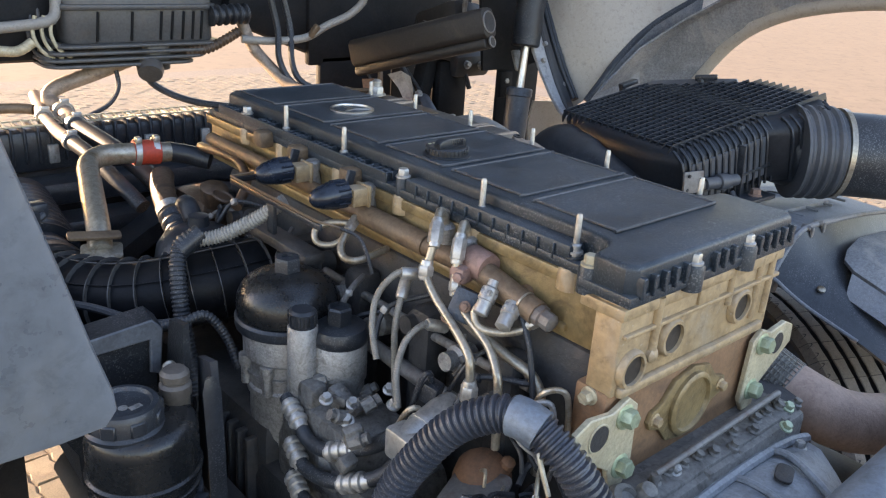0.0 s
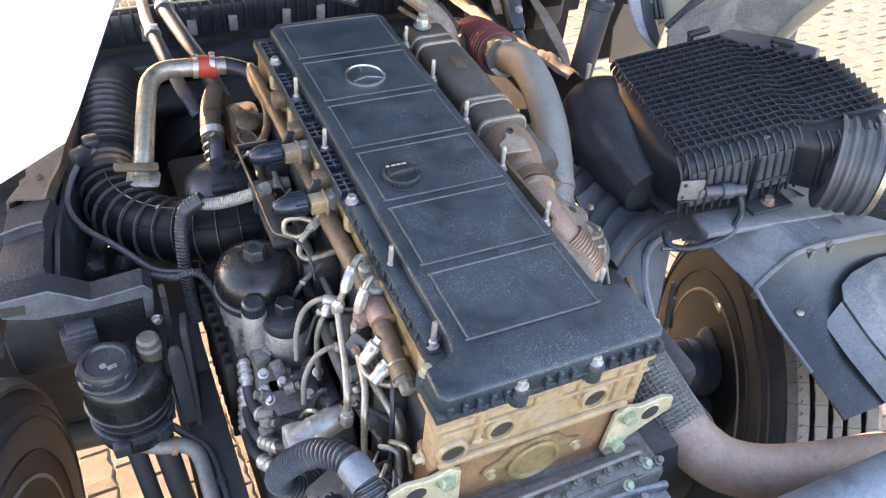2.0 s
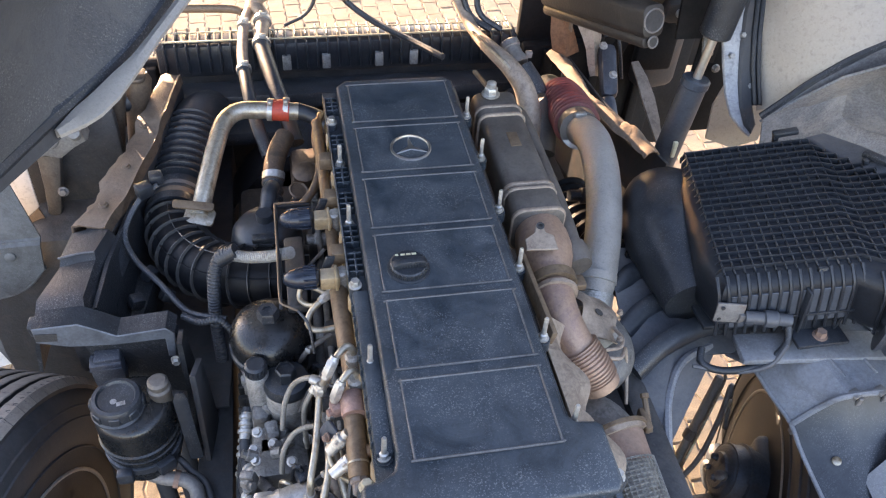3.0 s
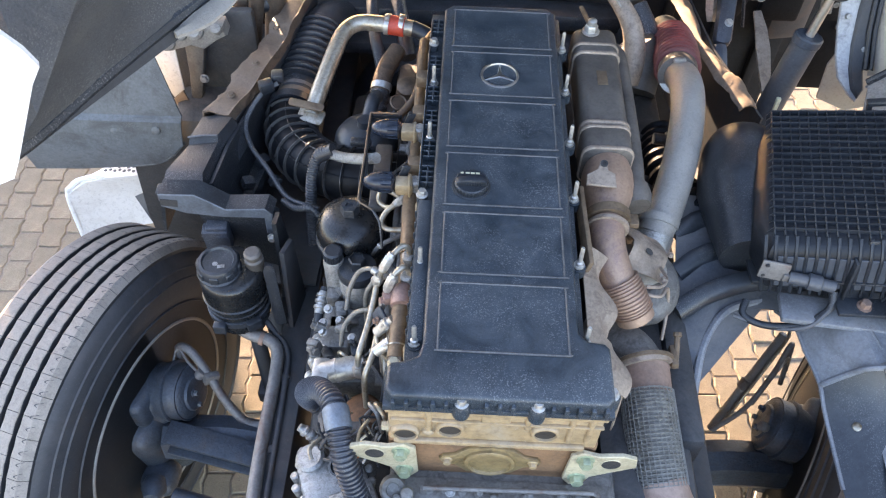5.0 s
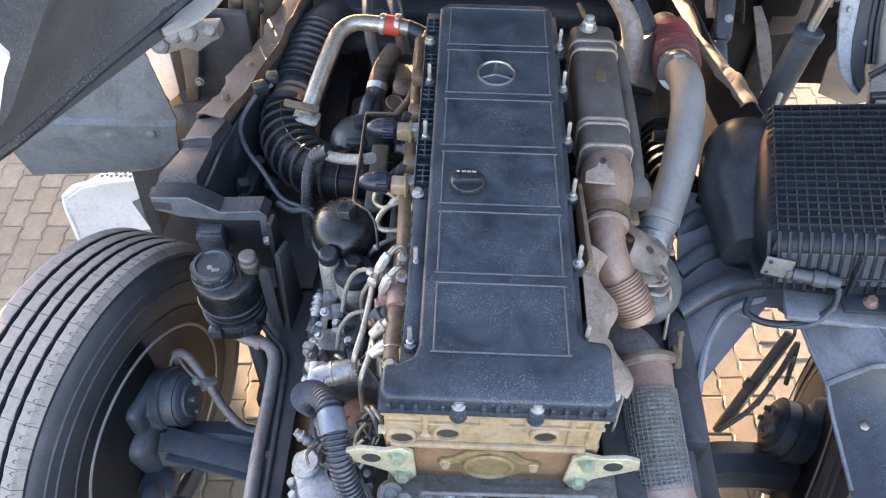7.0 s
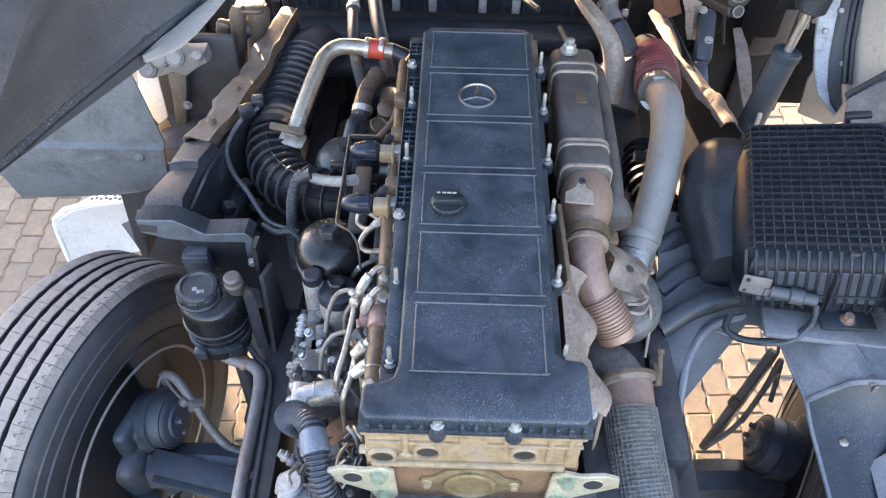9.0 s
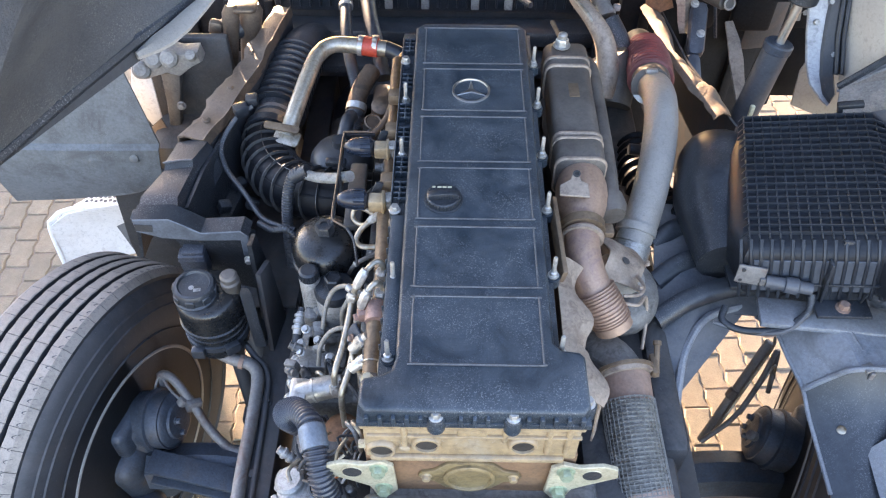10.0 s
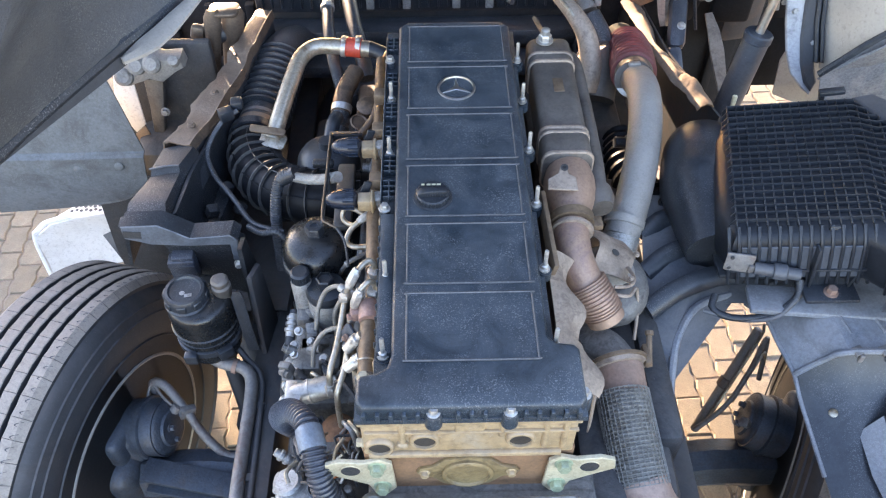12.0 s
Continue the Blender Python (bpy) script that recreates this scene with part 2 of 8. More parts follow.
tray_black = material("tray_black", (0.015, 0.018, 0.022), 0.42, vary=0.5, scale=10, bump=0.4, specular=0.35, dust=(0.10, 0.115, 0.13), dust_amount=0.12, stain=(0.034, 0.036, 0.040), stain_amount=0.5, stain_scale=7, flecks=0.2)
beam_brown = material("beam_brown", (0.020, 0.018, 0.017), 0.5, vary=0.4, scale=14, bump=0.4, dust=(0.12, 0.10, 0.08), dust_amount=0.3, stain=(0.06, 0.047, 0.037), stain_amount=0.5, stain_scale=9)
blower_grey = material("blower_grey", (0.068, 0.069, 0.071), 0.40, vary=0.35, scale=10, dust=(0.20, 0.18, 0.16), dust_amount=0.25, stain=(0.10, 0.075, 0.055), stain_amount=0.4)
brown_oily = material("brown_oily", (0.105, 0.066, 0.042), 0.45, metal=0.2, vary=0.45, scale=16, bump=0.5, stain=(0.030, 0.022, 0.018), stain_amount=0.8, stain_scale=18, dust=(0.26, 0.21, 0.16), dust_amount=0.2)
flange_blue = material("flange_blue", (0.085, 0.097, 0.115), 0.4, vary=0.35, scale=14, stain=(0.025, 0.028, 0.033), stain_amount=0.5, stain_scale=12, dust=(0.20, 0.21, 0.22), dust_amount=0.2)
stop_grey = material("stop_grey", (0.36, 0.37, 0.385), 0.45, metal=0.1, vary=0.25, scale=12, stain=(0.06, 0.07, 0.09), stain_amount=0.7, stain_scale=14)
latch_brown = material("latch_brown", (0.115, 0.088, 0.068), 0.35, metal=0.35, vary=0.35, scale=14, stain=(0.04, 0.03, 0.024), stain_amount=0.6, dust=(0.30, 0.26, 0.22), dust_amount=0.25)
plate_brown = material("plate_brown", (0.125, 0.088, 0.062), 0.55, metal=0.15, vary=0.4, scale=14, bump=0.4, dust=(0.27, 0.22, 0.175), dust_amount=0.3, stain=(0.035, 0.028, 0.024), stain_amount=0.75, stain_scale=12)
alu_dusty = material("alu_dusty", (0.20, 0.19, 0.175), 0.6, metal=0.2, vary=0.35, scale=20, bump=0.5, dust=(0.34, 0.31, 0.27), dust_amount=0.35, stain=(0.08, 0.07, 0.06), stain_amount=0.6, stain_scale=16)
alu_dark = material("alu_dark", (0.18, 0.178, 0.170), 0.5, metal=0.45, vary=0.45, bump=0.6, dust=(0.24, 0.23, 0.21), dust_amount=0.25, stain=(0.025, 0.024, 0.023), stain_amount=0.8, stain_scale=40)
flange_dark = material("flange_dark", (0.030, 0.031, 0.034), 0.7, vary=0.35, scale=9, dust=(0.12, 0.115, 0.11), dust_amount=0.3)
fold_red = material("fold_red", (0.17, 0.045, 0.040), 0.5, vary=0.3, dust=(0.30, 0.20, 0.18), dust_amount=0.22)
# Darkened copy of fold_red: the shade between the bellows folds, as colour.
groove_shade_red = material("groove_shade_red", (0.035, 0.012, 0.012), 0.7, vary=0.3)

# ---- building tools ----
BASES = {}


def thing(name, base, label, category, group="", kind=""):
    """An Empty at a thing's base, to which its parts are parented."""
    ob = new(name)
    ob.location, ob.empty_display_size = base, 0.05
    BASES[ob.name] = Vector(base)
    return tagged(ob, label, category, group, kind)


def part(name, bm, mat, parent, label="", smooth=True):
    """Links a bmesh, in world places, as one mesh object under a thing or a part."""
    me = bpy.data.meshes.new(name)
    bmesh.ops.recalc_face_normals(bm, faces=bm.faces)
    if smooth:
        for f in bm.faces:
            f.smooth = True
        for e in bm.edges:
            e.smooth = len(e.link_faces) == 2 and e.calc_face_angle(0.0) < 0.7
    bm.to_mesh(me)
    bm.free()
    me.materials.append(mat)
    ob = new(name, me)
    if parent is not None:
        ob.parent = parent
        ob.matrix_parent_inverse = Matrix.Translation(-BASES.get(parent.name, Vector((0, 0, 0))))
    if label:
        tagged(ob, label)
    return ob


def joined(*meshes):
    """Several bmeshes as one."""
    out = bmesh.new()
    for b in meshes:
        me = bpy.data.meshes.new("tmp")
        b.to_mesh(me)
        b.free()
        out.from_mesh(me)
        bpy.data.meshes.remove(me)
    return out


def turned(bm, m):
    bmesh.ops.transform(bm, matrix=m, verts=bm.verts)
    return bm


def box(c, s, bevel=0.003, rot=(0, 0, 0), seg=2):
    """A bevelled box: centre, sizes, turn in degrees."""
    bm = bmesh.new()
    bmesh.ops.create_cube(bm, size=1.0, matrix=Matrix.Diagonal((*s, 1)))
    if bevel:
        bmesh.ops.bevel(bm, geom=bm.edges[:], offset=min(bevel, min(s) * 0.45), segments=seg, affect="EDGES", profile=0.5)
    return turned(bm, pose(*c, *rot))


def prism(outline, z0, z1, bevel=0.003, m=None, seg=2):
    """An upright prism on an outline of (x, y), its edges bevelled; m: a pose for it."""
    bm = bmesh.new()
    low = [bm.verts.new((x, y, z0)) for x, y in outline]
    face = bm.faces.new(low)
    up = bmesh.ops.extrude_face_region(bm, geom=[face])
    bmesh.ops.translate(bm, vec=(0, 0, z1 - z0), verts=[v for v in up["geom"] if isinstance(v, bmesh.types.BMVert)])
    bmesh.ops.recalc_face_normals(bm, faces=bm.faces)
    if bevel:
        rims = [e for e in bm.edges if e.calc_face_angle(0.0) > 0.5 and abs(e.verts[0].co.z - e.verts[1].co.z) < 1e-5]
        bmesh.ops.bevel(bm, geom=rims, offset=bevel, segments=seg, affect="EDGES", profile=0.5)
    return turned(bm, m) if m else bm


def rounded(x0, y0, x1, y1, r, n=4):
    """The outline of a rectangle with round corners."""
    out = []
    for cx, cy, a in ((x1 - r, y1 - r, 0), (x0 + r, y1 - r, 90), (x0 + r, y0 + r, 180), (x1 - r, y0 + r, 270)):
        out += [(cx + r * math.cos(radians(a + 90 * k / n)), cy + r * math.sin(radians(a + 90 * k / n))) for k in range(n + 1)]
    return out


def lathe(profile, at=(0, 0, 0), axis=(0, 0, 1), n=28):
    """A turned body: (radius, height) pairs about an axis through a place."""
    bm = bmesh.new()
    rings = []
    for r, h in profile:
        if r < 1e-5:
            rings.append([bm.verts.new((0, 0, h))])
        else:
            rings.append([bm.verts.new((r * math.cos(math.tau * k / n), r * math.sin(math.tau * k / n), h)) for k in range(n)])
    for a, b in zip(rings, rings[1:]):
        for k in range(n):
            quad = [a[k % len(a)], a[(k + 1) % len(a)], b[(k + 1) % len(b)], b[k % len(b)]]
            bm.faces.new(list(dict.fromkeys(quad)))
    for ring in (rings[0], rings[-1]):
        if len(ring) > 2:
            bm.faces.new(ring)
    return turned(bm, Matrix.Translation(at) @ Vector(axis).to_track_quat("Z", "Y").to_matrix().to_4x4())


def rod(a, b, r, n=12, bevel=0.0):
    """A straight round bar from a to b."""
    a, b = Vector(a), Vector(b)
    h = (b - a).length
    if bevel:
        prof = [(r - bevel, 0), (r, bevel), (r, h - bevel), (r - bevel, h)]
    else:
        prof = [(r, 0), (r, h)]
    return lathe(prof, a, b - a, n)


def curve_points(pts, step):
    """Points at even steps on a smooth line through pts."""
    p = [Vector(q) for q in pts]
    p = [2 * p[0] - p[1], *p, 2 * p[-1] - p[-2]]
    fine = []
    for k in range(1, len(p) - 2):
        a, b, c, d = p[k - 1:k + 3]
        for j in range(24):
            t = j / 24
            fine.append(0.5 * (2 * b + (c - a) * t + (2 * a - 5 * b + 4 * c - d) * t * t + (3 * b - a - 3 * c + d) * t ** 3))
    fine.append(p[-2])
    out, far = [fine[0]], 0.0
    for a, b in zip(fine, fine[1:]):
        seg = (b - a).length
        while far + seg >= step and seg > 1e-9:
            a = a + (b - a) * ((step - far) / seg)
            out.append(a)
            seg, far = (b - a).length, 0.0
        far += seg
    if (out[-1] - fine[-1]).length > step * 0.3:
        out.append(fine[-1])
    return out


def tube(pts, r, n=14, step=0.01, ribs=None, wide=1.0):
    """A pipe swept through pts. r: a radius or a function of 0..1; ribs: (pitch, depth) of a corrugated hose; wide: stretch across."""
    if ribs:
        step = ribs[0] / 4
    line = curve_points(pts, step)
    bm = bmesh.new()
    rings, side = [], None
    for k, q in enumerate(line):
        ahead = (line[min(k + 1, len(line) - 1)] - line[max(k - 1, 0)]).normalized()
        if side is None:
            side = ahead.orthogonal().normalized()
        side = (side - ahead * side.dot(ahead)).normalized()
        other = ahead.cross(side)
        rad = r(k / max(1, len(line) - 1)) if callable(r) else r
        if ribs:
            rad -= (0.0, 0.0, ribs[1], ribs[1])[k % 4]
        rings.append([bm.verts.new(q + rad * (math.cos(math.tau * j / n) * side * wide + math.sin(math.tau * j / n) * other)) for j in range(n)])
    for a, b in zip(rings, rings[1:]):
        for j in range(n):
            bm.faces.new((a[j], a[(j + 1) % n], b[(j + 1) % n], b[j]))
    bm.faces.new(rings[0]), bm.faces.new(rings[-1])
    return bm


def shell(rows, thick):
    """A sheet through a grid of places, with a thickness."""
    bm = bmesh.new()
    grid = [[bm.verts.new(q) for q in row] for row in rows]
    for a, b in zip(grid, grid[1:]):
        for k in range(len(a) - 1):
            bm.faces.new((a[k], a[k + 1], b[k + 1], b[k]))
    bmesh.ops.recalc_face_normals(bm, faces=bm.faces)
    bmesh.ops.solidify(bm, geom=bm.faces[:], thickness=thick)
    return bm


def hexagon(at, r, h, axis=(0, 0, 1)):
    """A bolt's head with a washer under it."""
    head = lathe([(r, 0), (r, h * 0.85), (r * 0.86, h)], at, axis, 6)
    wash = lathe([(r * 1.35, -0.002), (r * 1.35, 0.0006), (r * 1.2, 0.0015)], at, axis, 18)
    return joined(head, wash)

# ---- the engine ----
CX = -0.042                     # the engine's middle line
TOP = 1.450                     # top of the rocker cover
engine = thing("engine", (CX, 0.45, 0.62), "large dusty truck diesel engine with black rocker cover over gold-painted head", "engine")


def cover_outline(inset=0.0):
    """The rocker cover from above: narrow along the engine, wide at its near end."""
    i = inset
    left, right, wl, wr, y0, y1 = -0.176 + i, 0.092 - i, -0.232 + i, 0.143 - i, -0.066 + i, 1.014 - i
    out = [(wl + 0.012, y0), (wr - 0.012, y0), (wr, y0 + 0.012), (wr, 0.042), (wr - 0.008, 0.052), (right + 0.012, 0.056), (right, 0.070)]
    out += [(right, y1 - 0.02), (right - 0.02, y1)]
    out += [(left + 0.02, y1), (left, y1 - 0.02), (left, 0.035), (left - 0.006, 0.012), (left - 0.022, 0.002), (wl + 0.006, -0.004), (wl, -0.012), (wl, y0 + 0.012)]
    return out


def flange_outline():
    left, right = -0.207, 0.106
    return [(-0.236, -0.069), (0.147, -0.069), (0.147, 0.055), (right, 0.070), (right, 1.020), (left, 1.020), (left, 0.014), (-0.236, 0.008)]


valve_cover = part("valve_cover", joined(prism(cover_outline(), 1.408, TOP - 0.001, 0.007, seg=3), prism(flange_outline(), 1.400, 1.414, 0.002)), cover_black, engine, "dusty black ribbed plastic rocker cover")
# a thin raised welt round the top, as on the moulding
for k, (y0, y1) in enumerate(((0.021, 0.163), (0.185, 0.331), (0.352, 0.494), (0.514, 0.656), (0.678, 0.826), (0.848, 0.990))):
    x0, x1 = -0.150, 0.072
    pad = prism(rounded(x0, y0, x1, y1, 0.008), TOP - 0.003, TOP + 0.0012, 0.0008, seg=1)
    loop = [(x, y, TOP + 0.0012) for x, y in rounded(x0, y0, x1, y1, 0.008, 3)]
    part("panel_welt", tube(loop + [loop[0]], 0.0021, 6, 0.012), cover_edge_pale, valve_cover, "pale moulded edge, its highlight put into the colour")
    part("cover_panel", pad, cover_black, valve_cover)
# the ribs of the skirt: near end, then both long sides
def rib(c, s, rot=0):
    return box(c, s, 0.0012, (0, 0, rot), 1)


for k in range(17):
    x = -0.218 + 0.0218 * k
    if abs(x + 0.105) > 0.020 and abs(x - 0.019) > 0.020:
        part("skirt_rib", prism([(-0.002, 0), (0.002, 0), (0.0045, 0.020), (0.003, 0.026), (-0.003, 0.026), (-0.0045, 0.020)], -0.006, 0.006, 0.001, Matrix.Translation((x, -0.068, 1.410)) @ pose(0, 0, 0, 90), seg=1), cover_black, valve_cover)
part("side_shelf", box((-0.189, 0.215, 1.420), (0.030, 0.330, 0.024), 0.005), cover_black, valve_cover)
for k in range(11):
    part("skirt_rib", rib((-0.2055, 0.075 + 0.0275 * k, 1.418), (0.006, 0.0030, 0.020)), cover_black, valve_cover)
for y0 in (0.430, 0.505, 0.600, 0.680, 0.790, 0.930):
    for k in range(4):
        part("skirt_rib", rib((-0.190, y0 + 0.0155 * k, 1.420), (0.027, 0.0036, 0.018)), cover_black, valve_cover)
    part("skirt_bar", rib((-0.190, y0 + 0.023, 1.420), (0.0036, 0.056, 0.018)), cover_black, valve_cover)
part("skirt_edge", rib((-0.206, 0.70, 1.422), (0.003, 0.56, 0.018)), cover_black, valve_cover)


def cover_bolt(x, y, z, boss=0.015, mat=None):
    part("bolt_boss", lathe([(boss, -0.034), (boss, -0.004), (boss * 0.86, 0)], (x, y, z)), cover_black, engine)
    part("bolt", hexagon((x, y, z + 0.002), 0.0088, 0.012), mat or steel_bright, engine, "bright steel hexagon bolt")


for x, y in ((-0.106, -0.064), (0.019, -0.064), (0.142, -0.036)):
    cover_bolt(x, y, 1.428)
cover_bolt(-0.222, 0.003, 1.427, 0.014, lug_gold)
for y in (0.392, 0.880):
    cover_bolt(-0.197, y, 1.430, 0.011)


def stud(x, y, tall=0.052):
    s = joined(lathe([(0.0085, 0), (0.0085, 0.003), (0.0105, 0.003), (0.0105, 0.006), (0.0085, 0.006)], (x, y, 1.417), n=18), lathe([(0.0072, 0.005), (0.0072, 0.014), (0.0044, 0.016), (0.0042, tall), (0.003, tall + 0.003)], (x, y, 1.417), n=10))
    part("stud", s, steel_bright, engine, "bare steel stud with a flanged nut")
    part("bolt_boss", lathe([(0.014, -0.02), (0.0135, 0.0)], (x, y, 1.417)), cover_black, engine)


for y in (0.052, 0.223, 0.560, 0.745):
    stud(-0.191, y)
for y in (0.066, 0.240, 0.407, 0.569, 0.735, 0.888):
    stud(0.106, y)

# oil filler cap
CAPX, CAPY = -0.101, 0.402
cap = part("oil_filler_cap", joined(lathe([(0.0385, 0), (0.0385, 0.003), (0.0355, 0.0045), (0.0335, 0.0045), (0.0330, 0.014), (0.0305, 0.0165), (0, 0.0165)], (CAPX, CAPY, TOP), n=36)), black_plastic, engine, "black round plastic oil filler cap")
for a in [math.tau * k / 30 for k in range(30)]:
    part("grip_rib", box((CAPX + 0.0330 * math.cos(a), CAPY + 0.0330 * math.sin(a), TOP + 0.010), (0.003, 0.003, 0.010), 0.0008, (0, 0, math.degrees(a)), 1), black_plastic, cap)
part("grip", prism([(-0.029, 0), (0.029, 0), (0.030, 0.009), (0.024, 0.0135), (0.010, 0.0155), (-0.010, 0.0155), (-0.024, 0.0135), (-0.030, 0.009)], -0.0075, 0.0075, 0.0025, Matrix.Translation((CAPX, CAPY - 0.007, TOP + 0.0155)) @ pose(0, 0, 0, 90, 0, 3)), black_plastic, cap, "scuffed black grip bar")
for k in range(9):
    part("grip_knurl", box((CAPX - 0.020 + 0.005 * k, CAPY - 0.0145, TOP + 0.0235), (0.0018, 0.002, 0.010), 0.0006, (0, 0, 3), 1), black_plastic, cap)
for x, w in ((-0.019, 0.006), (-0.008, 0.008), (0.002, 0.008), (0.012, 0.008)):
    part("marking", box((CAPX + x, CAPY + 0.0205, TOP + 0.0168), (w, 0.0042, 0.001), 0), cap_mark, cap, "pale printed mark")
# round badge
badge = part("badge", lathe([(0.0430, 0), (0.0430, 0.0032), (0.0412, 0.0042), (0.0385, 0.0042), (0.0375, 0.0022), (0.0375, 0)], (-0.044, 0.746, TOP + 0.001), n=44), chrome, engine, "dull chrome ring badge with three arms")
arms = []
for a in (90, 210, 330):
    c, s_ = math.cos(radians(a)), math.sin(radians(a))
    p = [(-0.044 + 0.0385 * c, 0.746 + 0.0385 * s_), (-0.044 - 0.0062 * s_, 0.746 + 0.0062 * c), (-0.044 + 0.0062 * s_, 0.746 - 0.0062 * c)]
    arms.append(prism(p, TOP + 0.001, TOP + 0.0042, 0.0006, seg=1))
part("badge_arms", joined(*arms), chrome, badge)

# cylinder head
HEAD_L, HEAD_R, HEAD_Y = -0.229, 0.138, -0.058
SIDE_L, SIDE_R = -0.202, 0.100     # the long sides stand back behind the wide rear end
head = part("cylinder_head", box((0.5 * (HEAD_L + HEAD_R), -0.038, 1.3375), (HEAD_R - HEAD_L, 0.040, 0.125), 0.004), gold_paint, engine, "gold-painted cast cylinder head with oily dirt")
part("long_body", box((0.5 * (SIDE_L + SIDE_R), 0.506, 1.353), (SIDE_R - SIDE_L, 1.044, 0.094), 0.004), gold_oily, head, "oily brown side of the head")
part("head_flange", box((0.5 * (HEAD_L + HEAD_R), -0.030, 1.388), (HEAD_R - HEAD_L + 0.010, 0.066, 0.016), 0.003), gold_paint, head)
part("head_flange", box((0.5 * (SIDE_L + SIDE_R), 0.54, 1.390), (SIDE_R - SIDE_L + 0.010, 1.00, 0.018), 0.003), gold_oily, head)
part("side_ridge", box((SIDE_L, 0.53, 1.322), (0.012, 0.98, 0.012), 0.004), gold_oily, head)
part("rear_ridge", box((CX, HEAD_Y - 0.002, 1.357), (HEAD_R - HEAD_L - 0.004, 0.008, 0.006), 0.002), gold_paint, head)
part("rear_ridge", box((CX - 0.01, HEAD_Y - 0.003, 1.282), (HEAD_R - HEAD_L - 0.03, 0.012, 0.014), 0.004), gold_paint, head)
for x, z in ((-0.200, 1.309), (-0.122, 1.330), (0.042, 1.330)):
    rim = lathe([(0.0195, 0.004), (0.0195, 0.010), (0.0235, 0.010), (0.026, 0.006), (0.026, 0)], (x, HEAD_Y + 0.001, z), (0, -1, 0), 26)
    core = part("core_plug", rim, gold_paint, head)
    part("plug_face", lathe([(0.0194, 0.003), (0.0194, 0.0052), (0.015, 0.0046), (0.0, 0.0046)], (x, HEAD_Y + 0.001, z), (0, -1, 0), 22), recess_shade, core, "plug face darkened to look deeply recessed")
part("head_rib", rod((-0.160, HEAD_Y - 0.002, 1.395), (-0.160, HEAD_Y - 0.002, 1.318), 0.006), gold_paint, head)
part("head_boss", lathe([(0.010, 0), (0.010, 0.008), (0.006, 0.011)], (-0.160, HEAD_Y + 0.002, 1.316), (0, -1, 0)), gold_paint, head)
for x, z in ((0.010, 1.34), (0.085, 1.30), (0.118, 1.30)):
    part("head_rib", rod((x, HEAD_Y, 1.392), (x, HEAD_Y, z), 0.006), gold_paint, head)
part("cast_pad", box((-0.045, HEAD_Y - 0.001, 1.372), (0.05, 0.006, 0.03), 0.003), gold_paint, head)
for y in (0.052, 0.223, 0.392, 0.56, 0.745, 0.88):
    part("head_boss", lathe([(0.017, -0.03), (0.017, -0.004), (0.015, 0)], (SIDE_L + 0.008, y, 1.402)), gold_paint, head)
    part("head_boss", lathe([(0.011, 0), (0.011, 0.008), (0.007, 0.010)], (SIDE_L, y + 0.06, 1.345), (-1, 0, 0)), gold_dark, head)
part("head_corner_bolt", hexagon((HEAD_L - 0.004, -0.030, 1.268), 0.009, 0.012, (-1, 0, 0)), lug_gold, head)

# rear wall under the head, with its round cover
part("rear_wall", joined(box((CX - 0.002, -0.030, 1.20), (0.375, 0.05, 0.16), 0.006), box((CX, -0.055, 1.275), (0.30, 0.012, 0.012), 0.004)), gold_dark, engine, "brown oily timing case wall")
plate = [(-0.125 - 0.014, 0.0), (-0.132, 0.013), (-0.110, 0.020), (-0.088, 0.046), (-0.046, 0.056), (-0.004, 0.046), (0.018, 0.020), (0.042, 0.013), (0.049, 0.0), (0.042, -0.013), (0.018, -0.020), (-0.004, -0.046), (-0.046, -0.056), (-0.088, -0.046), (-0.110, -0.020), (-0.132, -0.013)]
end_cover = part("end_cover", joined(prism(plate, 0, 0.008, 0.002, Matrix.Translation((0, -0.054, 1.208)) @ pose(0, 0, 0, 90)), lathe([(0.047, 0.007), (0.047, 0.013), (0.043, 0.016), (0.040, 0.016), (0.038, 0.011), (0.0, 0.011)], (-0.046, -0.054, 1.208), (0, -1, 0), 36)), gold_oily, engine, "oval brown-gold end cover with two bolts")
for x in (-0.124, 0.034):
    part("bolt", hexagon((x, -0.062, 1.208), 0.0075, 0.009, (0, -1, 0)), gold_paint, end_cover)


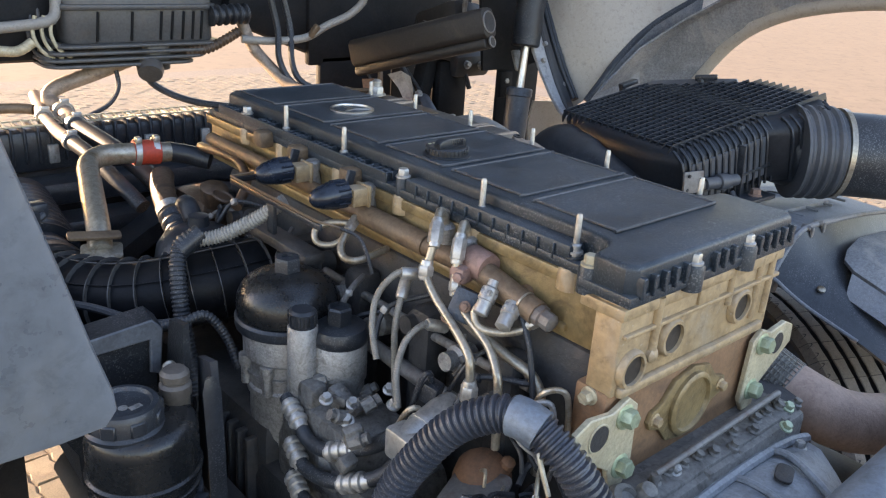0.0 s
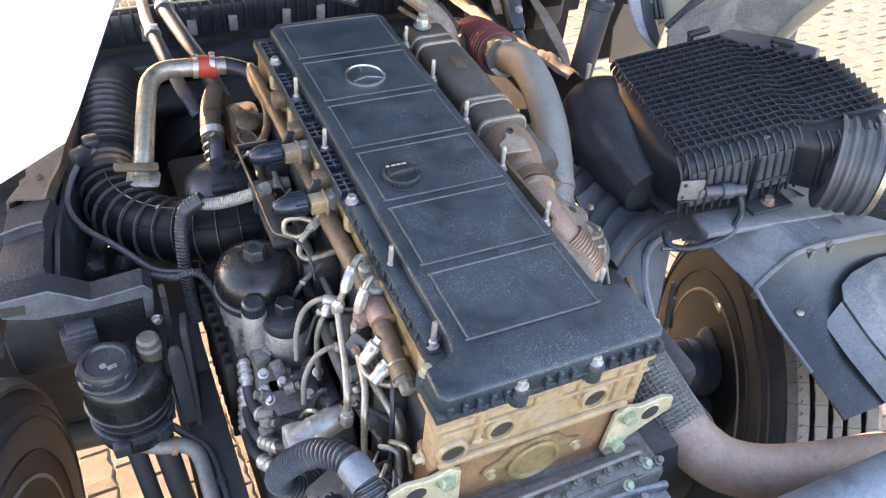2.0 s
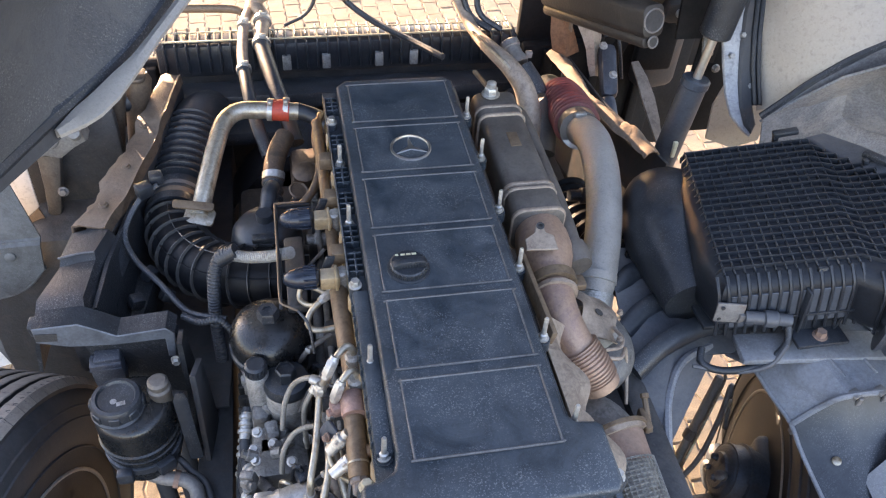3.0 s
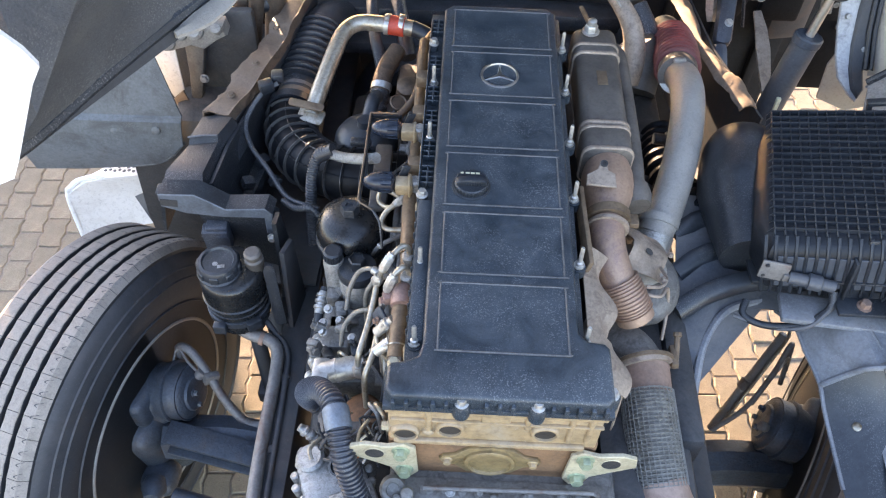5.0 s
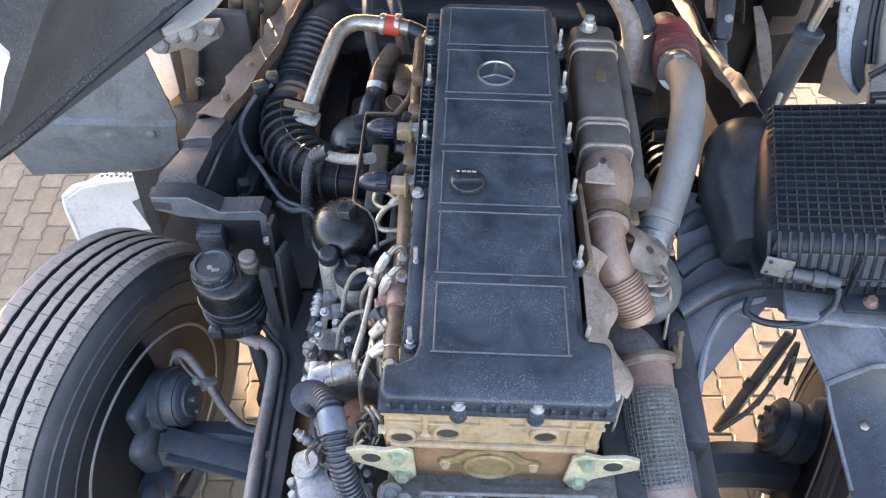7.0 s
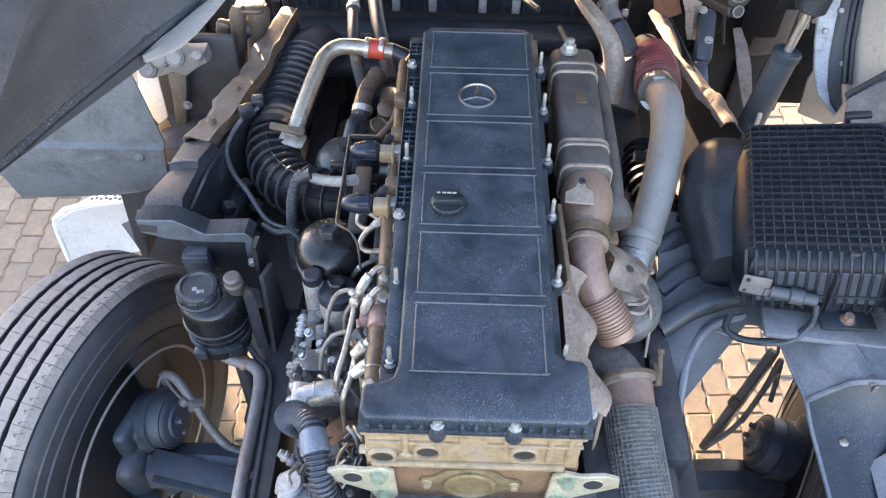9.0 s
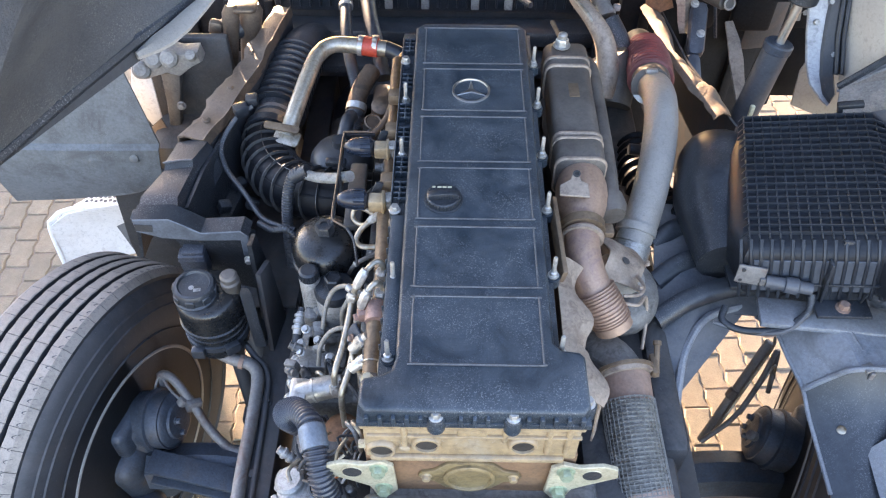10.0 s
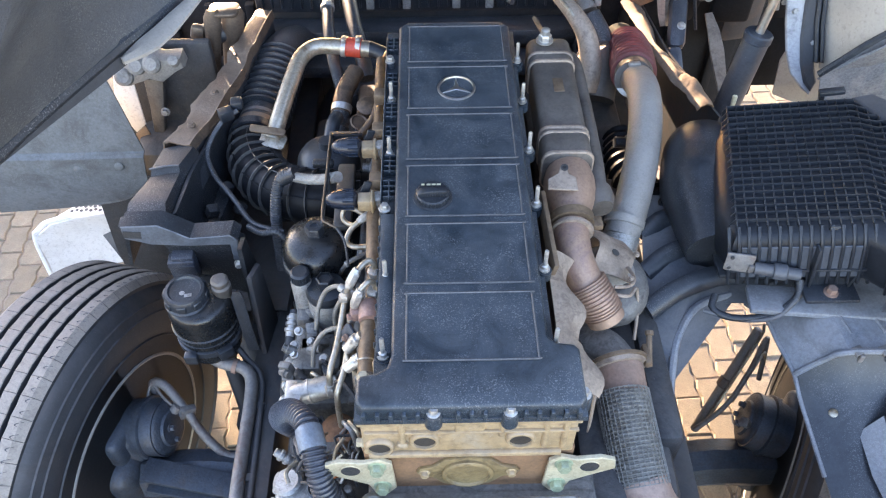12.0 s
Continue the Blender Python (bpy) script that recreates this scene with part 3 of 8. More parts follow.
def lifting_lug(sign):
    """The pale lifting plate at a lower corner of the engine's rear."""
    c = CX
    pts = [(0.135, -0.075), (0.150, -0.098), (0.175, -0.095), (0.185, -0.060), (0.215, -0.040), (0.262, -0.012), (0.258, 0.018), (0.232, 0.030), (0.190, 0.024), (0.160, 0.036), (0.140, 0.020)]
    pts = [(sign * x + c, z) for x, z in pts]
    if sign < 0:
        pts = pts[::-1]
    hole = Vector((c + sign * 0.214, -0.001))
    lug = thing("lifting_lug", (c + sign * 0.18, -0.07, 1.16), "pale gold steel lifting plate bolted to the engine", "lifting lug", "engine lifting lugs")
    bm = prism(pts, 0, 0.009, 0.0015, Matrix.Translation((0, -0.060, 1.238)) @ pose(0, 0, 0, 90, 0, 0), seg=1)
    plate_ob = part("plate", bm, lug_gold, lug)
    part("eye", lathe([(0.0175, -0.0005), (0.0175, 0.0012), (0.019, 0.0012), (0.020, 0)], (hole.x, -0.0695, 1.238 + hole.y), (0, -1, 0), 24), lug_gold, plate_ob)
    part("eye_hole", lathe([(0.0172, 0), (0.0172, 0.0008), (0, 0.0008)], (hole.x, -0.0695, 1.238 + hole.y), (0, -1, 0), 24), engine_black, plate_ob, "dark open eye of the plate")
    for dx, dz in ((0.166, 0.012), (0.160, -0.062)):
        part("bolt", hexagon((c + sign * dx, -0.070, 1.238 + dz), 0.0125, 0.015, (0, -1, 0.12)), zinc_green, lug, "greenish zinc-plated bolt")


lifting_lug(-1)
lifting_lug(1)

# flywheel housing and block
rng = random.Random(4)
lumps = [box((CX + 0.025, -0.070, 1.015), (0.43, 0.12, 0.25), 0.012), box((CX + 0.025, -0.094, 1.136), (0.41, 0.05, 0.018), 0.004)]
for k in range(22):
    x = CX - 0.185 + 0.0195 * k
    lumps.append(box((x, rng.uniform(-0.122, -0.075), 1.134 + rng.uniform(-0.006, 0.006)), (rng.uniform(0.006, 0.022), rng.uniform(0.008, 0.03), rng.uniform(0.008, 0.020)), 0.003, (0, 0, rng.uniform(-15, 15))))
for k in range(14):
    lumps.append(lathe([(0.009, 0), (0.009, 0.012), (0.006, 0.014), (0.006, 0.02)], (CX - 0.175 + 0.031 * k, rng.uniform(-0.118, -0.09), 1.136), (rng.uniform(-0.2, 0.2), -0.3, 1), 10))
part("flywheel_housing", joined(*lumps), engine_grey, engine, "grey cast flywheel housing caked in grime")
for x in (-0.205, -0.115, 0.11, 0.165):
    part("bolt", hexagon((x, -0.118 + 0.02 * math.sin(40 * x), 1.148), 0.0075, 0.008, (0, -0.5, 1)), cast_alu if x < 0 else zinc_green, engine)
part("breather_rod", joined(rod((-0.165, -0.100, 1.165), (0.150, -0.098, 1.172), 0.0045), rod((-0.165, -0.100, 1.165), (-0.165, -0.100, 1.14), 0.006), rod((0.150, -0.098, 1.172), (0.165, -0.090, 1.14), 0.005)), pipe_dull, engine)
part("block", box((CX - 0.005, 0.47, 0.99), (0.325, 0.96, 0.64), 0.02), engine_black, engine, "black oily cylinder block")
for y in (0.1, 0.27, 0.44, 0.61, 0.78, 0.93):
    part("block_rib", box((CX - 0.19, y, 1.05), (0.05, 0.05, 0.44), 0.015), engine_black, engine)
part("sump", prism(rounded(-0.17, 0.02, 0.10, 0.95, 0.04), 0.48, 0.70, 0.02), engine_black, engine)

# the grey trough behind the engine and the long crossbeam
trough = thing("heat_shield_trough", (0.0, -0.2, 1.0), "pale blue-grey ribbed casting behind the engine", "metal cover")
part("top_panel", shell([[(-0.20, -0.134, 1.100), (-0.10, -0.134, 1.112), (0.03, -0.134, 1.114), (0.13, -0.134, 1.106), (0.205, -0.134, 1.085)], [(-0.20, -0.160, 1.098), (-0.10, -0.160, 1.118), (0.03, -0.160, 1.122), (0.13, -0.160, 1.112), (0.205, -0.160, 1.082)], [(-0.19, -0.200, 1.080), (-0.10, -0.200, 1.108), (0.03, -0.200, 1.116), (0.12, -0.200, 1.102), (0.18, -0.200, 1.07)], [(-0.17, -0.245, 1.055), (-0.10, -0.245, 1.085), (0.03, -0.245, 1.095), (0.10, -0.245, 1.08), (0.15, -0.245, 1.05)], [(-0.15, -0.262, 0.98), (-0.10, -0.262, 0.98), (0.03, -0.262, 0.98), (0.10, -0.262, 0.98), (0.14, -0.262, 0.98)]], 0.012), casing_grey, trough)
part("rim_fold", tube([(-0.202, -0.134, 1.104), (-0.10, -0.134, 1.117), (0.03, -0.134, 1.119), (0.13, -0.134, 1.111), (0.207, -0.134, 1.089)], 0.008, 8, 0.02), casing_grey, trough)
for x0, x1 in ((-0.12, -0.105), (-0.02, -0.015), (0.085, 0.075)):
    part("casting_rib", tube([(x0, -0.136, 1.117), (x0, -0.162, 1.122), (x1, -0.202, 1.115), (x1, -0.243, 1.092)], 0.006, 8, 0.015), casing_grey, trough)
part("oil_stained_recess", prism(rounded(-0.022, -0.012, 0.022, 0.012, 0.010), 0, 0.004, 0.001, pose(0.036, -0.178, 1.122, 5, 0, 20)), engine_black, trough, "dark oily recess")
for x in (-0.165, 0.145):
    part("bolt", hexagon((x, -0.150, 1.106), 0.008, 0.010), cast_alu, trough)
beam = thing("cab_crossbeam", (0.1, -0.34, 0.6), "blue-grey dusty steel cab crossbeam behind the engine", "crossbeam")
part("tube", joined(rod((-0.42, -0.305, 1.140), (0.78, -0.305, 1.160), 0.052, 28), box((0.2, -0.345, 1.05), (1.1, 0.05, 0.16), 0.012)), beam_blue, beam)
for x in (-0.40, 0.30, 0.74):
    part("bracket", joined(box((x, -0.36, 1.08), (0.05, 0.13, 0.20), 0.01), lathe([(0.03, 0), (0.03, 0.02), (0.02, 0.024)], (x, -0.34, 1.18))), beam_blue, beam)
part("leg", box((-0.46, -0.36, 0.86), (0.08, 0.09, 0.60), 0.012), chassis_black, beam)
part("leg", box((0.74, -0.36, 0.86), (0.08, 0.09, 0.60), 0.012), chassis_black, beam)

# ---- left side of the engine ----
rail_thing = thing("fuel_rail", (-0.21, 0.25, 1.30), "tan stained steel fuel rail along the engine head", "fuel rail")
part("rail_tube", rod((-0.226, 0.070, 1.336), (-0.224, 0.176, 1.356), 0.0170, 20), rail_tan, rail_thing)
part("rail_ring", rod((-0.226, 0.092, 1.340), (-0.226, 0.095, 1.3405), 0.0182, 20), steel_pipe, rail_thing)
part("rail_cap", lathe([(0.0150, 0), (0.0150, 0.010), (0.0125, 0.012), (0.0125, 0.026), (0.008, 0.029)], (-0.226, 0.072, 1.3365), (0, -1, -0.18), 8), pipe_dull, rail_thing)
part("rail_block", lathe([(0.021, 0), (0.022, 0.004), (0.022, 0.036), (0.018, 0.042)], (-0.222, 0.168, 1.362), (0, 1, 0.1), 20), clamp_pink, rail_thing, "faded pinkish rail clamp")
part("block_ear", joined(box((-0.246, 0.196, 1.352), (0.030, 0.026, 0.026), 0.007, (0, 0, 10)), lathe([(0.007, 0), (0.007, 0.008), (0.004, 0.009)], (-0.258, 0.188, 1.352), (-1, -0.4, 0.2), 6)), clamp_pink, rail_thing)
part("rail_tube", rod((-0.219, 0.205, 1.352), (-0.219, 0.330, 1.352), 0.0150, 18), rail_tan, rail_thing)
part("rail_tube", rod((-0.219, 0.300, 1.352), (-0.223, 0.450, 1.356), 0.0175, 20), rail_tan, rail_thing)
part("rail_tube", rod((-0.222, 0.45, 1.356), (-0.226, 0.98, 1.362), 0.012, 14), rail_tan, rail_thing)
part("stay_plate", prism(rounded(-0.020, -0.022, 0.020, 0.022, 0.008), 0, 0.006, 0.0015, pose(-0.262, 0.168, 1.318, 70, 15, -60)), hub_grey, rail_thing, "dark steel stay plate")
for dy, dz in ((0.0, 0.0), (0.035, -0.03)):
    part("stay_bolt", hexagon((-0.270, 0.160 + dy, 1.322 + dz), 0.006, 0.007, (-1, -0.5, 0.4)), rust, rail_thing, "small rusty bolt")
for y, z in ((0.268, 1.372), (0.222, 1.368), (0.46, 1.38), (0.62, 1.38)):
    part("union_block", lathe([(0.0125, -0.03), (0.0125, 0.004), (0.0145, 0.005), (0.0145, 0.020), (0.010, 0.024)], (-0.212, y, z), (-0.15, 0, 1), 10), cast_alu, rail_thing)


def line(name, pts, r, mat, label, category, nuts=(), n=10, group=""):
    """A bent metal line with union nuts at places along it: (place, axis, radius, length)."""
    t = thing(name, pts[0], label, category, group)
    p = part("pipe", tube(pts, r, n, 0.006), mat, t)
    for at, axis, nr, nl in nuts:
        a = Vector(axis).normalized()
        part("union_nut", joined(lathe([(nr * 0.86, -nl / 2), (nr, -nl / 2 + 0.002), (nr, nl / 2 - 0.002), (nr * 0.86, nl / 2)], at, a, 6), lathe([(nr * 0.72, -nl / 2 - 0.006), (nr * 0.80, -nl / 2 - 0.003), (nr * 0.80, nl / 2 + 0.003), (nr * 0.68, nl / 2 + 0.007)], at, a, 14)), steel_bright, t)
    return t


line("fuel_pipe", [(-0.212, 0.268, 1.388), (-0.216, 0.271, 1.408), (-0.227, 0.269, 1.417), (-0.242, 0.256, 1.411), (-0.257, 0.242, 1.394), (-0.268, 0.239, 1.366), (-0.275, 0.238, 1.346), (-0.280, 0.212, 1.322), (-0.290, 0.158, 1.298), (-0.301, 0.116, 1.280), (-0.304, 0.106, 1.255), (-0.304, 0.104, 1.21)], 0.0060, steel_pipe, "bent steel high-pressure fuel pipe", "fuel pipe",
     [((-0.255, 0.244, 1.397), (0.45, 0.4, 0.75), 0.0105, 0.030), ((-0.2745, 0.238, 1.348), (0.2, 0.1, 1), 0.0115, 0.015), ((-0.304, 0.105, 1.228), (0, 0, 1), 0.0120, 0.026)], group="high-pressure fuel pipes")
line("fuel_pipe", [(-0.210, 0.222, 1.384), (-0.214, 0.226, 1.402), (-0.224, 0.222, 1.412), (-0.238, 0.212, 1.402), (-0.248, 0.204, 1.380), (-0.256, 0.198, 1.352), (-0.262, 0.190, 1.330), (-0.266, 0.160, 1.308), (-0.274, 0.108, 1.288), (-0.286, 0.076, 1.265), (-0.288, 0.068, 1.23), (-0.288, 0.064, 1.16)], 0.0060, steel_pipe, "bent steel high-pressure fuel pipe", "fuel pipe",
     [((-0.246, 0.206, 1.384), (0.35, 0.25, 0.9), 0.0105, 0.030), ((-0.260, 0.193, 1.337), (0.2, 0.2, 1), 0.0085, 0.014)], group="high-pressure fuel pipes")
line("fuel_pipe", [(-0.228, 0.072, 1.325), (-0.240, 0.082, 1.312), (-0.258, 0.106, 1.303), (-0.268, 0.132, 1.303), (-0.266, 0.146, 1.318), (-0.256, 0.142, 1.334)], 0.0055, steel_pipe, "bent steel high-pressure fuel pipe", "fuel pipe", [((-0.229, 0.073, 1.324), (0.5, -0.6, 0.6), 0.0085, 0.014)], group="high-pressure fuel pipes")
line("fuel_pipe", [(-0.262, 0.165, 1.298), (-0.250, 0.10, 1.272), (-0.240, 0.055, 1.255), (-0.240, 0.035, 1.215), (-0.240, 0.03, 1.12)], 0.0075, steel_pipe, "thick grey steel fuel pipe going down", "fuel pipe", group="high-pressure fuel pipes")
line("fuel_pipe", [(-0.25, 0.19, 1.29), (-0.238, 0.12, 1.262), (-0.228, 0.07, 1.245), (-0.226, 0.055, 1.20), (-0.226, 0.05, 1.12)], 0.007, pipe_dull, "thick grey steel fuel pipe going down", "fuel pipe", group="high-pressure fuel pipes")
for (x, y, z), ax in (((-0.252, 0.138, 1.340), (0.6, 0.15, 0.75)), ((-0.247, 0.100, 1.332), (0.75, 0.25, 0.55))):
    plug = thing("sensor_plug", (x, y, z), "silver pressure valve with hexagon collar", "sensor", "pressure valves")
    part("body", lathe([(0.007, -0.026), (0.0105, -0.024), (0.0105, -0.006), (0.0120, -0.005), (0.0120, 0.012), (0.008, 0.015), (0.008, 0.024)], (x, y, z), ax, 18), steel_bright, plug)
    part("collar", lathe([(0.0120, -0.001), (0.0135, 0.001), (0.0135, 0.007), (0.0120, 0.009)], (x, y, z), ax, 6), cast_alu, plug)
# small return lines
line("return_line", [(-0.246, 0.462, 1.342), (-0.272, 0.480, 1.342), (-0.292, 0.490, 1.330), (-0.296, 0.478, 1.314), (-0.280, 0.462, 1.312), (-0.262, 0.452, 1.322)], 0.0052, steel_pipe, "pale bent return line with crimped ends", "fuel line")
line("return_line", [(-0.240, 0.457, 1.342), (-0.258, 0.450, 1.334), (-0.278, 0.438, 1.318), (-0.285, 0.420, 1.306), (-0.272, 0.408, 1.302), (-0.248, 0.405, 1.304), (-0.210, 0.406, 1.310)], 0.0060, steel_pipe, "pale bent return line with crimped ends", "fuel line", [((-0.246, 0.455, 1.341), (0.7, 0.4, 0.25), 0.0095, 0.022), ((-0.232, 0.462, 1.346), (1, 0.2, 0.2), 0.0095, 0.014)])
# braided hoses from rail to filter module
for pts, lab in (([(-0.262, 0.262, 1.330), (-0.292, 0.275, 1.335), (-0.320, 0.285, 1.305), (-0.338, 0.272, 1.265), (-0.345, 0.25, 1.225)], "silver braided fuel hose"), ([(-0.262, 0.205, 1.270), (-0.290, 0.213, 1.280), (-0.322, 0.216, 1.262), (-0.345, 0.205, 1.225), (-0.352, 0.19, 1.18)], "silver braided fuel hose"), ([(-0.270, 0.285, 1.315), (-0.292, 0.270, 1.29), (-0.305, 0.262, 1.25), (-0.305, 0.255, 1.15)], "dull braided fuel hose")):
    t = thing("braided_hose", pts[0], lab, "hose", "braided fuel hoses")
    part("hose", tube(pts, 0.0050, 12, ribs=(0.0034, 0.0003)), braid_dark, t)
    a = Vector(pts[0]) - Vector(pts[1])
    part("end_ferrule", lathe([(0.0075, -0.030), (0.0088, -0.026), (0.0088, 0.0), (0.0065, 0.004)], pts[0], a, 14), steel_bright, t)

# oil filter module
module = thing("oil_filter_module", (-0.37, 0.38, 0.92), "cast aluminium oil filter module with black screw caps", "oil filter")
FX, FY = -0.358, 0.465
part("filter_housing", joined(lathe([(0.050, 0.90), (0.056, 0.96), (0.060, 1.02), (0.060, 1.085), (0.0645, 1.088), (0.0645, 1.098), (0.061, 1.102), (0.061, 1.145), (0.069, 1.152), (0.070, 1.217), (0.067, 1.224)], (FX, FY, 0)), lathe([(0.0655, 1.12), (0.0655, 1.126)], (FX, FY, 0)), *[lathe([(0.008, 0), (0.008, 0.03), (0.011, 0.032), (0.011, 0.05)], (FX + 0.066 * math.cos(a), FY + 0.066 * math.sin(a), 1.10), n=10) for a in (-2.6, -1.9, -1.1, 2.8)]), cast_alu, module, "cast aluminium filter bowl")
part("lid_collar", lathe([(0.070, 1.196), (0.0800, 1.198), (0.0815, 1.203), (0.0815, 1.213), (0.078, 1.217)], (FX, FY, 0), n=44), black_plastic, module)
lid = part("filter_lid", lathe([(0.073, 1.216), (0.0775, 1.220), (0.0785, 1.234), (0.0765, 1.249), (0.070, 1.263), (0.058, 1.274), (0.038, 1.283), (0.018, 1.287), (0.0, 1.288)], (FX, FY, 0), n=44), black_gloss, module, "glossy black domed filter lid")
part("lid_nut", joined(lathe([(0.0215, 1.278), (0.0215, 1.304), (0.0190, 1.308), (0.010, 1.308), (0.010, 1.304), (0.0, 1.304)], (FX, FY, 0), n=6)), black_plastic, lid)
SX, SY = -0.333, 0.359
part("small_housing", joined(lathe([(0.040, 1.02), (0.040, 1.14), (0.043, 1.145), (0.043, 1.203), (0.040, 1.207)], (SX, SY, 0)), lathe([(0.0435, 1.165), (0.0435, 1.170)], (SX, SY, 0))), cast_alu, module)
slid = part("small_lid", lathe([(0.042, 1.205), (0.044, 1.209), (0.044, 1.219), (0.040, 1.229), (0.026, 1.234), (0, 1.234)], (SX, SY, 0), n=32), black_plastic, module, "black plastic screw cap")
part("lid_nut", lathe([(0.0195, 1.231), (0.0195, 1.257), (0.0165, 1.260), (0.0165, 1.253), (0, 1.253)], (SX, SY, 0), n=6), black_plastic, slid)
TX, TY = -0.387, 0.374
part("drain_neck", lathe([(0.021, 0.98), (0.021, 1.10), (0.0225, 1.105), (0.0225, 1.236), (0.021, 1.238)], (TX, TY, 0)), cast_alu, module)
dcap = part("drain_cap", lathe([(0.0195, 1.236), (0.0205, 1.240), (0.0205, 1.260), (0.016, 1.264), (0, 1.264)], (TX, TY, 0)), black_plastic, module)
for a in [math.tau * k / 16 for k in range(16)]:
    part("grip", box((TX + 0.0205 * math.cos(a), TY + 0.0205 * math.sin(a), 1.250), (0.003, 0.003, 0.016), 0, (0, 0, math.degrees(a))), black_plastic, dcap)
rng = random.Random(11)
cast = [box((-0.372, 0.33, 1.05), (0.075, 0.16, 0.16), 0.02), box((-0.355, 0.265, 1.06), (0.11, 0.10, 0.14), 0.02), box((-0.388, 0.345, 1.10), (0.035, 0.045, 0.12), 0.012), box((-0.33, 0.30, 0.98), (0.16, 0.26, 0.16), 0.03)]
for k in range(34):
    x, y, z = rng.uniform(-0.425, -0.30), rng.uniform(0.20, 0.37), rng.uniform(1.03, 1.155)
    if rng.random() < 0.5:
        cast.append(box((x, y, z), [rng.uniform(0.012, 0.035) for _ in range(3)], 0.005, [rng.uniform(-30, 30) for _ in range(3)]))
    else:
        ax = Vector((rng.uniform(-1, 1), rng.uniform(-1, 0.2), rng.uniform(0, 1)))
        cast.append(lathe([(0.011, 0), (0.011, 0.018), (0.008, 0.02), (0.008, 0.028)], (x, y, z), ax, 8))
part("casting", joined(*cast), alu_dark, module, "grimy cast aluminium pump body")
for k in range(9):
    x, y, z = rng.uniform(-0.42, -0.30), rng.uniform(0.19, 0.34), rng.uniform(1.08, 1.17)
    part("bolt", hexagon((x, y, z), 0.0075, 0.010, (rng.uniform(-0.5, 0.1), -0.4, 1)), steel_bright, module)

# coolant hoses with ringed quick couplings
def coupling(at, axis, r=0.013):
    prof = [(r * 0.8, -0.026)]
    for k in range(3):
        h = -0.022 + k * 0.014
        prof += [(r * 0.86, h), (r * 1.12, h + 0.002), (r * 1.12, h + 0.008), (r * 0.86, h + 0.010)]
    prof += [(r * 0.75, 0.026)]
    return lathe(prof, at, axis, 18)


runs = [
    ([(-0.415, 0.375, 1.125), (-0.421, 0.335, 1.112), (-0.424, 0.300, 1.095), (-0.420, 0.262, 1.098), (-0.405, 0.235, 1.108), (-0.385, 0.200, 1.125), (-0.372, 0.165, 1.160)], [(0.16, 0), (0.62, 0)]),
    ([(-0.425, 0.345, 1.07), (-0.432, 0.30, 1.055), (-0.430, 0.24, 1.065), (-0.412, 0.195, 1.082), (-0.39, 0.165, 1.105), (-0.365, 0.145, 1.150)], [(0.10, 0), (0.62, 0)]),
    ([(-0.43, 0.335, 1.02), (-0.44, 0.28, 1.01), (-0.435, 0.215, 1.03), (-0.415, 0.165, 1.05), (-0.385, 0.12, 1.06)], [(0.12, 0), (0.70, 0)]),
]
for pts, marks in runs:
    t = thing("coolant_hose", pts[0], "thin black hose with silver ringed couplings", "hose", "coupled hoses")
    part("hose", tube(pts, 0.0105, 12, 0.008), black_rubber, t)
    ln = curve_points(pts, 0.004)
    for f_, _ in marks:
        k = int(f_ * (len(ln) - 2))
        part("coupling", coupling(ln[k], ln[k + 1] - ln[k - 1]), steel_bright, t)
    k = int(0.78 * len(ln))
    part("metal_end", tube([ln[k], ln[(k + len(ln) - 1) // 2], ln[-1]], 0.0085, 12, 0.006), steel_bright, t)
heater = thing("solenoid_valve", (-0.345, 0.132, 1.15), "silver cylindrical solenoid valve with hose ends", "valve")
part("body", joined(lathe([(0.016, -0.050), (0.024, -0.046), (0.024, 0.040), (0.020, 0.046), (0.020, 0.052), (0.014, 0.054)], (-0.345, 0.135, 1.178), (1, 0.12, 0.25), 26), lathe([(0.0255, -0.012), (0.0255, -0.006)], (-0.345, 0.135, 1.178), (1, 0.12, 0.25), 26), box((-0.385, 0.13, 1.168), (0.035, 0.05, 0.045), 0.006)), steel_bright, heater)
part("plug", box((-0.315, 0.165, 1.205), (0.025, 0.025, 0.03), 0.004, (15, 0, 20)), black_plastic, heater)

# big corrugated hose
hose = thing("corrugated_hose", (-0.35, 0.03, 1.0), "blue-black corrugated plastic hose looping over the engine's corner", "hose")
path_a = [(-0.345, 0.135, 1.030), (-0.385, 0.120, 1.045), (-0.420, 0.118, 1.085), (-0.412, 0.100, 1.150), (-0.375, 0.062, 1.225), (-0.344, 0.020, 1.258), (-0.330, -0.010, 1.262)]
path_b = [(-0.324, -0.030, 1.258), (-0.312, -0.075, 1.228), (-0.292, -0.112, 1.175), (-0.268, -0.140, 1.125), (-0.235, -0.158, 1.090)]
part("hose_run", tube(path_a + path_b, 0.0235, 20, ribs=(0.0088, 0.0045)), hose_blue_black, hose)
part("sleeve", tube([(-0.3335, 0.000, 1.2625), (-0.329, -0.016, 1.262), (-0.323, -0.036, 1.256)], 0.0255, 20, 0.006), beam_blue, hose, "smooth grey joining sleeve")
part("end_cuff", joined(tube([(-0.238, -0.157, 1.092), (-0.20, -0.170, 1.075)], 0.020, 16, 0.01), tube([(-0.20, -0.170, 1.075), (-0.15, -0.19, 1.06)], 0.023, 16, ribs=(0.012, 0.004))), hose_blue_black, hose)

